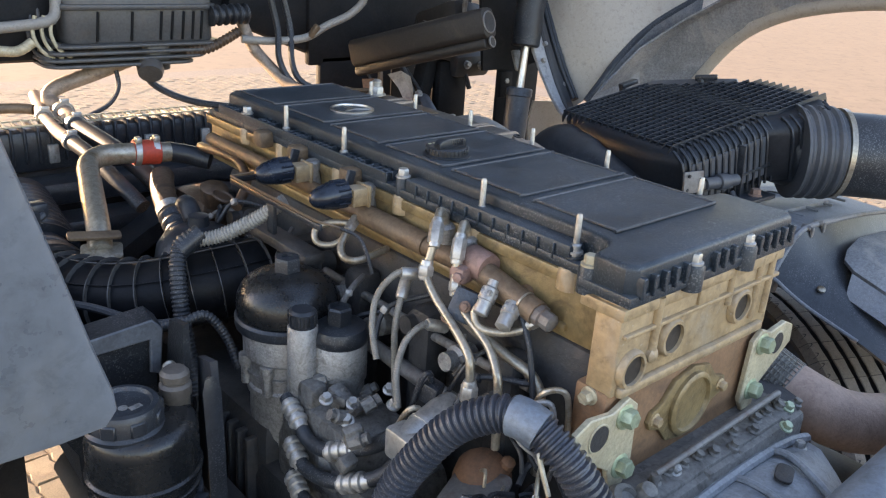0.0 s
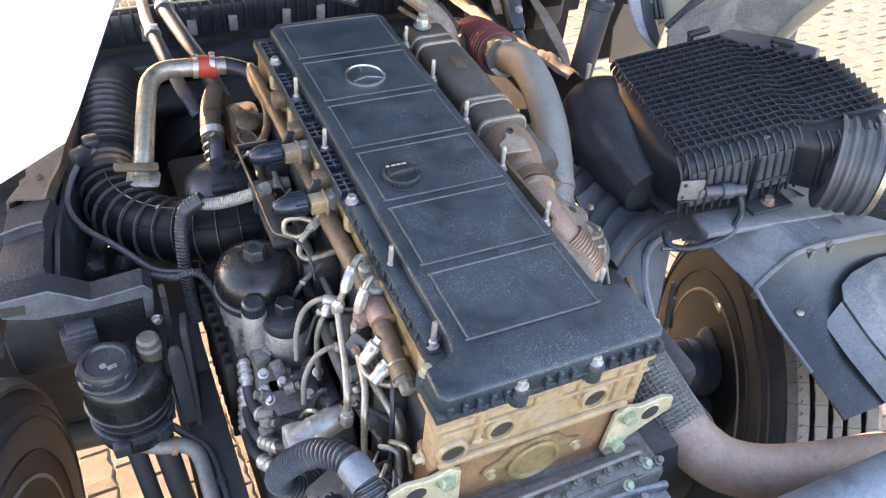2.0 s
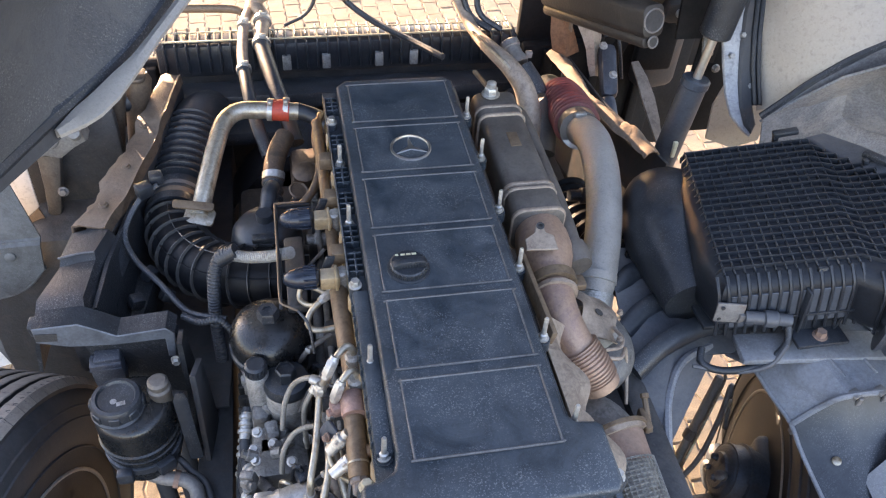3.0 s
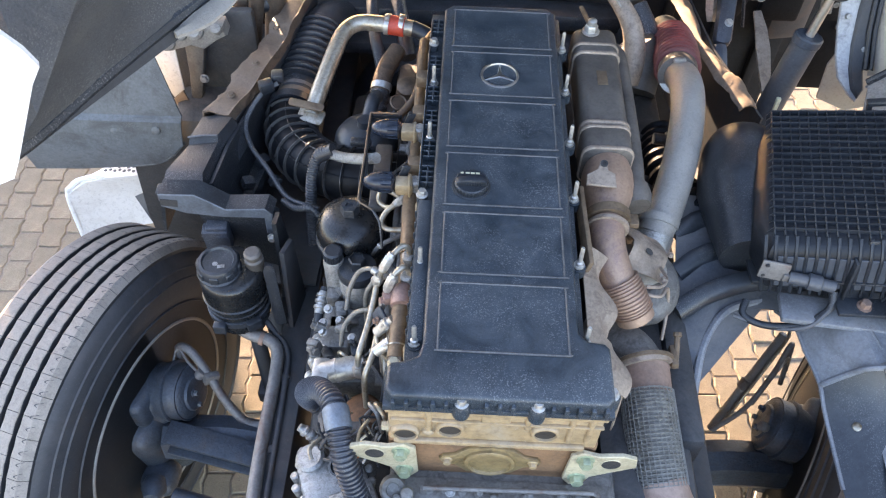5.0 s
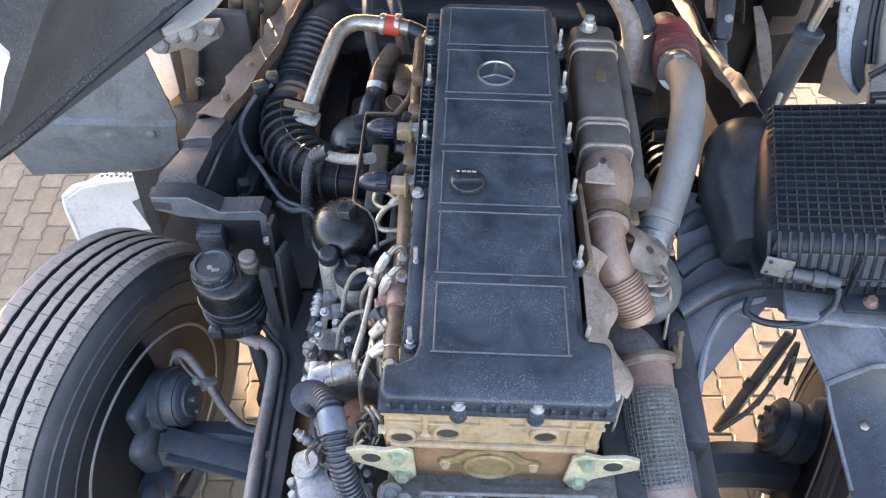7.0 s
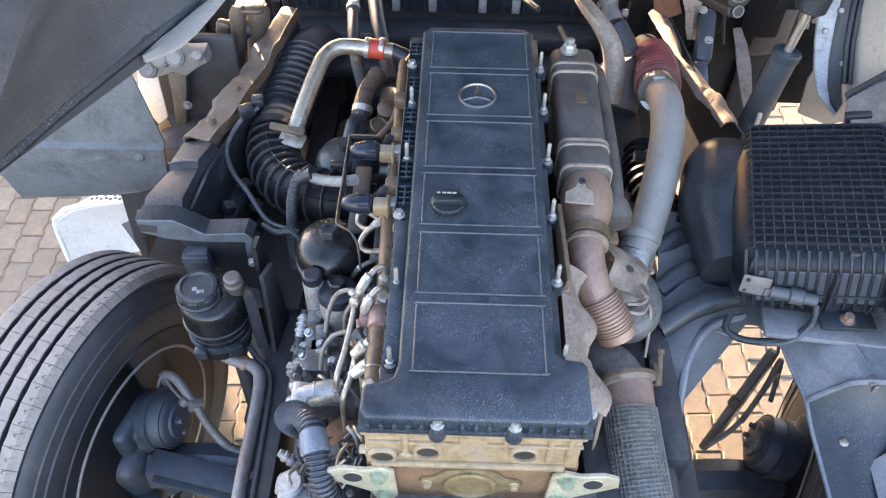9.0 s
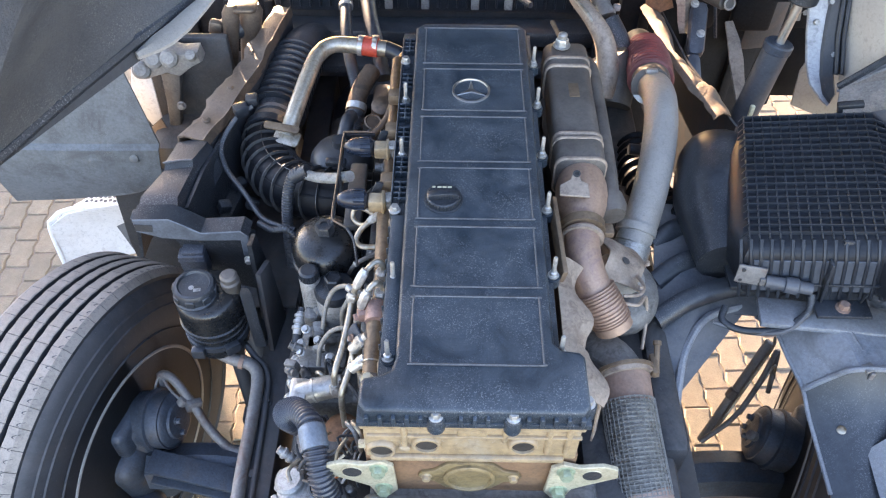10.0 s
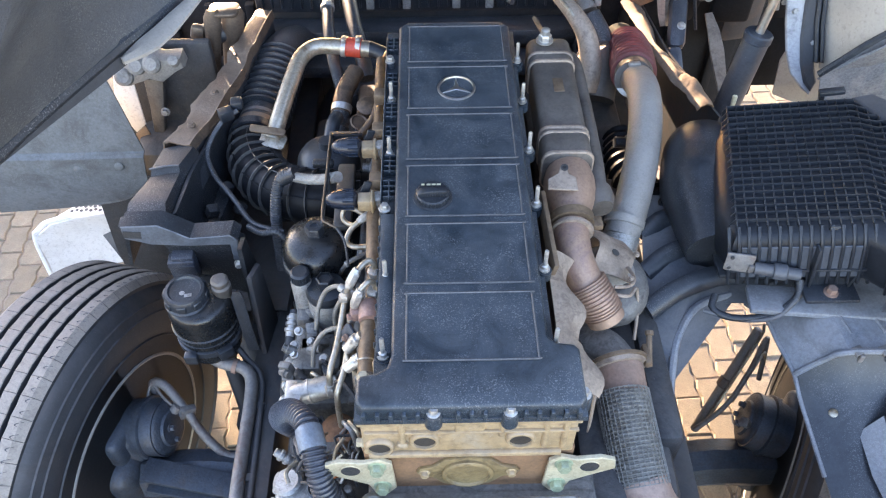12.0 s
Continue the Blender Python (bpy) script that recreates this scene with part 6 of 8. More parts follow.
# ---- wheels, frame and left corner ----
def build_wheel(name, label):
    """A truck wheel at the origin, its hub side towards +x, the middle of its inner face at the origin."""
    w = thing(name, (0, 0, 0), label, "truck wheel", "front wheels")
    R, W = 0.514, 0.266
    prof = [(0.300, -0.012), (0.330, 0.006), (0.385, 0.014), (0.430, 0.010), (0.472, -0.006), (R - 0.024, -0.022), (R - 0.022, -0.030), (R - 0.022, -W + 0.03), (R - 0.024, -W + 0.022), (0.472, -W + 0.008), (0.40, -W - 0.012), (0.300, -W + 0.012), (0.296, -W + 0.05), (0.296, -0.05), (0.300, -0.012)]
    tyre = part("tyre", lathe(prof, axis=(1, 0, 0), n=96), tyre_rubber, w, "black rubber tyre with raised sidewall rings")
    for r, h in ((0.352, 0.0125), (0.425, 0.0135), (0.452, 0.004)):
        part("sidewall_ring", lathe([(r - 0.003, h - 0.004), (r - 0.001, h + 0.0015), (r + 0.001, h + 0.0015), (r + 0.003, h - 0.004)], axis=(1, 0, 0), n=80), tyre_rubber, tyre)
    # tread ribs cut into blocks by fine sipes; the outer ribs are rounded to the shoulder
    lanes = ((-0.020, -0.0660), (-0.0780, -0.1095), (-0.1215, -0.1450), (-0.1570, -0.1890), (-0.2010, -0.248))
    count = 66
    for lane, (h0, h1) in enumerate(lanes):
        bm = bmesh.new()
        for k in range(count):
            a0, a1 = math.tau * (k + 0.012) / count, math.tau * (k + 0.988) / count
            ring = []
            for a in (a0, 0.5 * (a0 + a1), a1):
                zig = 0.0009 * (1 if a in (a0, a1) else -1)
                d0 = 0.014 if lane == 0 else 0.0
                d1 = 0.014 if lane == 4 else 0.0
                col = []
                for r, h in ((R - 0.026, h0 + zig * (lane > 0)), (R - d0 - 0.002, h0 + zig * (lane > 0)), (R, h0 - 0.018 if lane == 0 else h0 + zig - 0.002), (R, h1 + 0.018 if lane == 4 else h1 - zig + 0.002), (R - d1 - 0.002, h1 - zig * (lane < 4)), (R - 0.026, h1 - zig * (lane < 4))):
                    col.append(bm.verts.new((h, r * math.cos(a), r * math.sin(a))))
                ring.append(col)
            for p, q in zip(ring, ring[1:]):
                for j in range(5):
                    # Groove walls and block ends take the darker rubber, deepening the grooves' shade.
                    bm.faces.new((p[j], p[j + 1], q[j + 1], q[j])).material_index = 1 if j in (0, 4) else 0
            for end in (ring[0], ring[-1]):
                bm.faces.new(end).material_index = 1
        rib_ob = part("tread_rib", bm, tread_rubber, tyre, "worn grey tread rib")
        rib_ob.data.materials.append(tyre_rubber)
    hooks = bmesh.new()
    for k in range(118):
        a0 = math.tau * k / 118
        arc = [(-0.030 - 0.016 * math.sin(math.pi * j / 5), a0 + 0.026 * (j / 5) + 0.006 * math.sin(math.pi * j / 5)) for j in range(6)]
        for (h, a), (h2, a2) in zip(arc, arc[1:]):
            r1 = R + 0.0006 - 0.012 * max(0.0, (h + 0.038) / 0.018)
            r2 = R + 0.0006 - 0.012 * max(0.0, (h2 + 0.038) / 0.018)
            vs = [hooks.verts.new((x, r * math.cos(b), r * math.sin(b))) for x, r, b in ((h, r1, a), (h2, r2, a2), (h2 - 0.003, r2 + 0.001, a2), (h - 0.003, r1 + 0.001, a))]
            hooks.faces.new(vs)
    tagged(part("shoulder_sipes", hooks, tyre_rubber, tyre, "fine curved shoulder sipes"), kind="stuff")
    rim = part("rim", lathe([(0.296, -0.030), (0.303, -0.010), (0.303, 0.000), (0.292, 0.004), (0.284, -0.002), (0.278, -0.030), (0.262, -0.060), (0.254, -0.16), (0.250, -0.185), (0.16, -0.19), (0.16, -0.20), (0.27, -0.20), (0.296, -0.22)], axis=(1, 0, 0), n=72), rim_dark, w, "dark rust-stained steel rim seen from inside")
    part("rim_edge", lathe([(0.290, 0.002), (0.292, 0.012), (0.297, 0.014), (0.301, 0.012), (0.303, 0.002)], axis=(1, 0, 0), n=96), tube_grey, rim, "scuffed bright rim edge")
    part("brake_disc", lathe([(0.09, -0.15), (0.215, -0.15), (0.218, -0.146), (0.218, -0.112), (0.215, -0.108), (0.10, -0.108), (0.085, -0.10), (0.085, -0.02), (0.07, -0.01), (0, -0.01)], axis=(1, 0, 0), n=56), hub_grey, w)
    cal = part("brake_caliper", joined(box((-0.06, -0.02, 0.165), (0.13, 0.25, 0.10), 0.04, (0, 0, 0), 4), box((0.01, 0.0, 0.145), (0.06, 0.16, 0.11), 0.024, (0, 0, 0), 3)), hub_grey, w, "dirty dark brake caliper")
    ch_at, ch_ax = (0.02, 0.03, 0.13), (1, 0.1, 0.25)
    cham = part("brake_chamber", lathe([(0.060, 0), (0.074, 0.006), (0.078, 0.046), (0.078, 0.066), (0.074, 0.098), (0.064, 0.108), (0.050, 0.112), (0.046, 0.118), (0.020, 0.121)], ch_at, ch_ax, 36), hub_grey, w, "dark blue-black brake chamber")
    part("clamp_band", lathe([(0.078, 0.047), (0.085, 0.050), (0.085, 0.062), (0.078, 0.065)], ch_at, ch_ax, 36), hub_grey, cham)
    part("port", lathe([(0.014, 0), (0.014, 0.022), (0.010, 0.024)], (0.125, 0.075, 0.185), (0.6, 0.5, 0.8), 10), pipe_dull, cham)
    for a in (0.4, 2.2, 4.0):
        part("stud", hexagon((0.142, 0.045 + 0.035 * math.cos(a), 0.160 + 0.035 * math.sin(a)), 0.008, 0.012, ch_ax), hub_grey, cham)
    part("seam_rib", lathe([(0.0735, 0.094), (0.0775, 0.096), (0.0765, 0.100), (0.072, 0.100)], ch_at, ch_ax, 36), hub_grey, cham)
    part("knuckle", joined(box((0.0, -0.05, -0.02), (0.12, 0.14, 0.24), 0.048, (8, 0, 0), 4), lathe([(0.045, -0.20), (0.045, 0.16), (0.03, 0.18)], (0.03, 0.0, 0.0), (0, 0, 1)), box((0.05, -0.12, -0.10), (0.10, 0.10, 0.07), 0.03, (0, 12, 10), 4), lathe([(0.03, 0), (0.035, 0.03), (0.02, 0.06)], (0.05, -0.14, -0.08), (0.4, -1, 0.2))), hub_grey, w)
    for k in range(8):
        a = math.tau * k / 8
        part("hub_bolt", hexagon((-0.186, 0.20 * math.cos(a), 0.20 * math.sin(a)), 0.016, 0.02, (1, 0, 0)), hub_grey, w)
    return w


STEER = -16.1
wheel_left = build_wheel("truck_wheel_assembly", "large dusty truck front wheel, turned, beside the engine bay")
wheel_right = copy_thing(wheel_left, pose(0.861, 0.335, 0.490, 0, 0, 180 - 24.0))
wheel_left.matrix_basis = pose(-0.936, 0.341, 0.506, 0, 0, STEER)

hose_l = thing("brake_hose", (-0.86, 0.44, 0.6), "grey brake hoses looping from the brake chamber to the axle", "hose", "brake hoses")
part("hose", tube([(-0.850, 0.420, 0.60), (-0.855, 0.435, 0.70), (-0.850, 0.440, 0.735), (-0.815, 0.425, 0.735), (-0.765, 0.380, 0.69), (-0.715, 0.330, 0.63), (-0.655, 0.295, 0.590), (-0.600, 0.300, 0.60)], 0.0125, 12, 0.012), pipe_dull, hose_l)
part("thin_line", tube([(-0.870, 0.30, 0.62), (-0.868, 0.40, 0.70), (-0.852, 0.432, 0.738), (-0.82, 0.40, 0.72), (-0.775, 0.37, 0.69)], 0.004, 8, 0.012), pipe_dull, hose_l)
part("clip", box((-0.760, 0.376, 0.688), (0.04, 0.02, 0.035), 0.004, (0, 20, 30)), pipe_dull, hose_l)
hose_r = thing("brake_hose", (0.75, 0.4, 0.6), "grey brake hoses looping from the brake chamber to the axle", "hose", "brake hoses")
part("hose", tube([(0.792, 0.46, 0.66), (0.790, 0.50, 0.78), (0.775, 0.49, 0.80), (0.74, 0.44, 0.74), (0.68, 0.38, 0.66), (0.60, 0.34, 0.60)], 0.007, 12, 0.012), pipe_dull, hose_r)
part("thin_line", tube([(0.80, 0.48, 0.70), (0.775, 0.47, 0.77), (0.70, 0.39, 0.66)], 0.004, 8, 0.012), steel_pipe, hose_r)

axle = thing("front_axle", (CX, 0.30, 0.25), "black dusty front axle beam between the wheels", "axle")
part("beam", tube([(-0.88, 0.28, 0.52), (-0.70, 0.27, 0.55), (-0.56, 0.27, 0.50), (-0.40, 0.28, 0.42), (CX, 0.30, 0.38), (0.32, 0.28, 0.42), (0.48, 0.27, 0.50), (0.62, 0.27, 0.55), (0.80, 0.28, 0.52)], 0.064, 8, 0.03), hub_grey, axle)
part("track_rod", tube([(-0.84, 0.12, 0.50), (-0.50, 0.06, 0.48), (CX, 0.06, 0.46), (0.50, 0.06, 0.48), (0.76, 0.12, 0.50)], 0.024, 12, 0.04), hub_grey, axle)
part("arm", joined(box((-0.70, 0.215, 0.580), (0.34, 0.030, 0.060), 0.008, (0, 6, -10)), box((-0.70, 0.215, 0.612), (0.33, 0.066, 0.010), 0.003, (0, 6, -10)), box((-0.70, 0.215, 0.548), (0.33, 0.066, 0.010), 0.003, (0, 6, -10)), lathe([(0.04, 0), (0.042, 0.06), (0.03, 0.08)], (-0.545, 0.20, 0.55))), hub_grey, axle)
damper = part("damper", rod((0.640, 0.405, 0.48), (0.785, 0.550, 0.775), 0.0125, 16, 0.004), tube_grey, axle, "grey shock absorber")
part("collar", rod((0.705, 0.470, 0.608), (0.718, 0.483, 0.634), 0.019, 16, 0.004), pipe_dull, damper)
part("side_line", tube([(0.66, 0.402, 0.52), (0.715, 0.455, 0.63), (0.79, 0.535, 0.765), (0.80, 0.56, 0.78)], 0.0045, 8, 0.02), steel_pipe, damper)

left_rail = thing("chassis_rail", (-0.47, 0.2, 0.5), "black steel chassis side rail", "chassis rail", "chassis rails")
part("web", box((-0.470, 0.05, 0.80), (0.012, 3.7, 0.27), 0.003), chassis_black, left_rail)
part("top_flange", box((-0.500, 0.15, 0.938), (0.072, 3.0, 0.010), 0.003), chassis_black, left_rail)
part("bottom_flange", box((-0.500, 0.15, 0.662), (0.072, 3.0, 0.010), 0.003), chassis_black, left_rail)
part("hanger", prism([(-0.06, -0.10), (0.05, -0.10), (0.03, 0.16), (-0.03, 0.18)], 0, 0.012, 0.002, pose(-0.512, 0.44, 1.02, 90, 0, 82)), chassis_black, left_rail)
for y in (-0.3, -0.12, 0.06, 0.24, 0.5, 0.62, 0.8):
    part("rivet", hexagon((-0.506, y, 0.944), 0.011, 0.010), chassis_black, left_rail)
right_rail = thing("chassis_rail", (0.39, 0.2, 0.5), "black steel chassis side rail", "chassis rail", "chassis rails")
part("web", box((0.390, 0.05, 0.80), (0.012, 3.7, 0.27), 0.003), chassis_black, right_rail)
part("top_flange", box((0.420, 0.15, 0.938), (0.072, 3.0, 0.010), 0.003), chassis_black, right_rail)
part("bottom_flange", box((0.420, 0.15, 0.662), (0.072, 3.0, 0.010), 0.003), chassis_black, right_rail)
spring = thing("leaf_spring", (-0.47, 0.2, 0.5), "black leaf spring under the chassis rail", "spring")
for k in range(3):
    part("leaf", tube([(-0.52, -0.75 + 0.15 * k, 0.56 - 0.02 * k), (-0.52, 0.28, 0.50 - 0.022 * k), (-0.52, 1.2 - 0.12 * k, 0.58 - 0.02 * k)], 0.012, 8, 0.06, wide=3.0), chassis_black, spring)

# steering reservoir with its hoses
res = thing("fluid_reservoir", (-0.640, 0.37, 0.98), "black plastic steering fluid reservoir with screw cap", "reservoir")
RX, RY = -0.626, 0.388
part("pot", lathe([(0.050, 0.985), (0.066, 0.995), (0.070, 1.02), (0.0695, 1.05), (0.0700, 1.085), (0.0760, 1.087), (0.0765, 1.091), (0.0730, 1.094), (0.0725, 1.140), (0.0715, 1.152), (0.067, 1.161), (0.058, 1.165), (0.030, 1.168)], (RX, RY, 0), n=44), black_gloss, res)
part("seam_ring", lathe([(0.0705, 1.062), (0.0735, 1.064), (0.0735, 1.068), (0.0705, 1.070)], (RX, RY, 0), n=44), black_gloss, res)
for k in range(8):
    a = math.tau * k / 8
    part("cap_grip", box((RX - 0.022 + 0.0465 * math.cos(a), RY - 0.004 + 0.0465 * math.sin(a), 1.180), (0.006, 0.020, 0.020), 0.002, (0, 0, math.degrees(a)), 1), black_plastic, res)
part("strap", joined(lathe([(0.0728, 1.030), (0.0745, 1.031), (0.0745, 1.047), (0.0728, 1.048)], (RX, RY, 0), n=44), box((RX - 0.03, RY - 0.075, 1.035), (0.03, 0.02, 0.03), 0.004), box((RX + 0.045, RY - 0.06, 1.035), (0.035, 0.02, 0.03), 0.004, (0, 0, 35))), black_plastic, res)
rcap = part("screw_cap", joined(lathe([(0.050, 1.160), (0.051, 1.166), (0.047, 1.170), (0.047, 1.190), (0.043, 1.197), (0.036, 1.198), (0.033, 1.193), (0, 1.192)], (RX - 0.022, RY - 0.004, 0), n=40)), black_plastic, res, "black screw cap with raised grips")
part("cap_print", joined(box((RX - 0.012, RY - 0.018, 1.1935), (0.016, 0.009, 0.001), 0, (0, 0, 10)), lathe([(0.006, 0), (0.006, 0.001), (0, 0.001)], (RX - 0.026, RY - 0.012, 1.193), n=12)), cast_alu, rcap)
part("filler_neck", lathe([(0.019, 1.140), (0.019, 1.172), (0.0215, 1.175), (0.0215, 1.190), (0.0175, 1.194), (0.0175, 1.197), (0.0195, 1.199), (0.0195, 1.208), (0.015, 1.213), (0, 1.214)], (RX + 0.054, RY + 0.012, 0)), cooler_grey, res)
part("outlet", lathe([(0.025, 0.945), (0.042, 0.955), (0.047, 0.985)], (RX + 0.01, RY, 0)), cooler_grey, res)
rh = thing("steering_hose", (-0.56, 0.3, 0.9), "dull grey steel return pipe with hose clamp", "pipe")
part("pipe", tube([(-0.625, 0.345, 0.985), (-0.590, 0.328, 0.985), (-0.555, 0.322, 0.980), (-0.532, 0.300, 0.965), (-0.528, 0.22, 0.955), (-0.528, 0.05, 0.955), (-0.520, -0.20, 0.955), (-0.515, -0.7, 0.95)], 0.0150, 14, 0.015), pipe_dull, rh)
part("pipe", tube([(-0.600, 0.385, 0.985), (-0.570, 0.370, 0.990), (-0.545, 0.345, 0.975), (-0.512, 0.31, 0.955), (-0.503, 0.20, 0.948), (-0.495, -0.3, 0.948)], 0.0075, 12, 0.015), chassis_black, rh)
part("clamp", tube([(-0.574, 0.325, 0.983), (-0.564, 0.323, 0.981)], 0.018, 16, 0.006), rust, rh)

# tray over the reservoir and the folded plate beside the bellows
tray = thing("bracket_tray", (-0.65, 0.5, 1.1), "black plastic bracket tray with raised lip", "bracket")
part("front_flange", prism([(-0.794, 1.233), (-0.739, 1.213), (-0.654, 1.206), (-0.563, 1.209), (-0.565, 1.156), (-0.55, 1.149), (-0.543, 1.223), (-0.558, 1.24), (-0.649, 1.232), (-0.686, 1.259), (-0.712, 1.276), (-0.794, 1.273)], -0.004, 0.004, 0.002, Matrix.Translation((0, 0.505, 0)) @ pose(0, 0, 0, 90), seg=1), flange_blue, tray, "worn blue-grey front flange")
part("flange_slot", prism([(-0.793, 1.239), (-0.755, 1.236), (-0.752, 1.257), (-0.791, 1.26)], 0, 0.0012, 0.0, Matrix.Translation((0, 0.5005, 0)) @ pose(0, 0, 0, 90), seg=1), engine_black, tray, "dark slot in the flange")
part("front_shelf", shell([[(x, 0.503, z) for x, z in [(-0.794, 1.273), (-0.712, 1.276), (-0.686, 1.259), (-0.649, 1.232), (-0.558, 1.24), (-0.543, 1.223)]], [(x + 0.004, 0.545, z + 0.004) for x, z in [(-0.794, 1.273), (-0.712, 1.276), (-0.686, 1.259), (-0.649, 1.232), (-0.558, 1.24), (-0.543, 1.223)]]], 0.006), tray_black, tray)
part("top_plate", shell([[(-0.790, 0.800, 1.100), (-0.766, 0.798, 1.240), (-0.725, 0.796, 1.252), (-0.686, 0.782, 1.258), (-0.650, 0.775, 1.190)], [(-0.805, 0.722, 1.100), (-0.780, 0.722, 1.242), (-0.740, 0.720, 1.254), (-0.707, 0.716, 1.260), (-0.665, 0.710, 1.185)], [(-0.806, 0.708, 1.100), (-0.782, 0.708, 1.228), (-0.740, 0.706, 1.240), (-0.707, 0.704, 1.246), (-0.668, 0.700, 1.180)], [(-0.828, 0.600, 1.100), (-0.806, 0.602, 1.246), (-0.760, 0.600, 1.254), (-0.716, 0.590, 1.256), (-0.672, 0.585, 1.175)], [(-0.830, 0.540, 1.100), (-0.810, 0.542, 1.222), (-0.760, 0.540, 1.230), (-0.705, 0.530, 1.232), (-0.668, 0.525, 1.170)]], 0.008), tray_black, tray)
part("step_edge", tube([(-0.782, 0.716, 1.246), (-0.740, 0.714, 1.258), (-0.706, 0.711, 1.262)], 0.0028, 6, 0.02), cover_edge_pale, tray, "pale step edge")
part("step_bar", box((-0.758, 0.545, 1.225), (0.115, 0.030, 0.040), 0.006, (14, 4, -4)), tray_black, tray, "worn black cross bar")
part("flat_block", prism([(-0.700, 0.560), (-0.640, 0.560), (-0.610, 0.760), (-0.668, 0.775)], 1.060, 1.130, 0.008), tray_black, tray)
part("inner_web", shell([[(-0.702, 0.575, 1.236), (-0.690, 0.71, 1.236), (-0.655, 0.90, 1.232)], [(-0.66, 0.575, 1.12), (-0.655, 0.71, 1.10), (-0.64, 0.90, 1.08)], [(-0.655, 0.575, 0.95), (-0.65, 0.71, 0.95), (-0.63, 0.90, 0.95)]], 0.010), tray_black, tray)
part("side_wall", shell([[(-0.534, 0.455, 1.245), (-0.534, 0.50, 1.235)], [(-0.536, 0.452, 1.12), (-0.534, 0.53, 1.11)], [(-0.545, 0.452, 0.95), (-0.54, 0.56, 0.96)]], 0.010), tray_black, tray)
for k in range(6):
    part("clutter_clip", box((-0.655 + 0.018 * k, 0.56 + 0.045 * ((k * 7) % 5), 1.13 + 0.012 * ((k * 3) % 4)), (0.03, 0.028, 0.03), 0.006, (10 * k, 20, 30 * k)), tray_black, tray)
part("back_web", shell([[(-0.720, 0.514, 1.222), (-0.640, 0.514, 1.216), (-0.552, 0.514, 1.216)], [(-0.700, 0.535, 1.10), (-0.62, 0.535, 1.09), (-0.548, 0.535, 1.07)], [(-0.66, 0.545, 1.02), (-0.60, 0.545, 1.00), (-0.548, 0.545, 0.98)]], 0.006), tray_black, tray)
part("blue_module", joined(box((-0.685, 0.505, 1.130), (0.062, 0.034, 0.076), 0.006, (6, 0, 3)), box((-0.680, 0.505, 1.170), (0.050, 0.030, 0.016), 0.004, (6, 0, 3)), box((-0.685, 0.486, 1.152), (0.060, 0.004, 0.004), 0.001)), hose_blue_black, tray)
part("bolt", hexagon((-0.547, 0.478, 1.170), 0.008, 0.01, (0, -1, 0)), steel_bright, tray)
fold = thing("folded_plate", (-0.68, 1.0, 1.0), "brown dusty folded steel plate beside the bellows", "metal plate")
right_edge = [(-0.563, 1.375), (-0.596, 1.170), (-0.618, 1.050), (-0.649, 0.925), (-0.668, 0.862), (-0.694, 0.785)]
left_edge = [(-0.612, 1.385), (-0.652, 1.190), (-0.682, 1.060), (-0.722, 0.950), (-0.729, 0.880), (-0.762, 0.805)]
jag = random.Random(3)
rows_ = []
for k in range(26):
    f = k / 25 * 5
    n_, g = min(4, int(f)), f - min(4, int(f))
    (xa, ya), (xb, yb) = [tuple(p + (q - p) * g for p, q in zip(e[n_], e[n_ + 1])) for e in (left_edge, right_edge)]
    xa += jag.uniform(-0.005, 0.005)
    z = 1.252 + 0.004 * math.sin(3.1 * f) + (0.010 if 0.9 < f < 1.4 else 0.0)
    rows_.append([(xa - 0.006, ya, z - 0.040), (xa, ya, z), (xa + 0.25 * (xb - xa), ya + 0.25 * (yb - ya), z + 0.008), (xa + 0.85 * (xb - xa), ya + 0.85 * (yb - ya), z + 0.004), (xb, yb, z + 0.010), (xb + 0.003, yb, z - 0.020)])
part("plate", shell(rows_, 0.005), plate_brown, fold)
for x, y in ((-0.640, 1.15), (-0.668, 0.99), (-0.705, 0.86)):
    part("rivet", hexagon((x, y, 1.262), 0.008, 0.006), plate_brown, fold)
part("down_web", shell([[(-0.690, 0.80, 1.235), (-0.612, 1.10, 1.235), (-0.570, 1.37, 1.235)], [(-0.690, 0.80, 0.95), (-0.612, 1.10, 0.95), (-0.570, 1.37, 0.95)]], 0.006), chassis_black, fold)
part("outer_web", shell([[(-0.755, 0.81, 1.21), (-0.675, 1.07, 1.21), (-0.620, 1.37, 1.21)], [(-0.755, 0.81, 0.9), (-0.675, 1.07, 0.9), (-0.620, 1.37, 0.9)]], 0.006), chassis_black, fold)
cabhook = thing("cab_latch_bracket", (-0.70, 1.25, 1.2), "worn metal cab mount bracket with rubber bush", "mount bracket")
for half, xa, xb, z0, z1, y in ((0.026, -0.748, -0.700, 1.08, 1.345, 1.25), (0.034, -0.690, -0.648, 1.12, 1.335, 1.275)):
    low_x, top_x = xa, xb
    rows_c = []
    for f in (0, 0.15, 0.4, 0.7, 0.9, 1.0):
        w_ = half * (0.75 + 0.25 * f) * (0.6 if f == 1.0 else 1.0)
        rows_c.append([(low_x + (top_x - low_x) * f + w_ * math.cos(a), y - 0.8 * w_ * math.sin(a), z0 + (z1 - z0) * f) for a in [math.pi * k / 8 for k in range(9)]])
    part("cheek", shell(rows_c, 0.005), latch_brown, cabhook, "curved brown steel cheek")
part("cap", prism(rounded(-0.715, 1.235, -0.630, 1.30, 0.02), 1.322, 1.336, 0.005), latch_brown, cabhook)
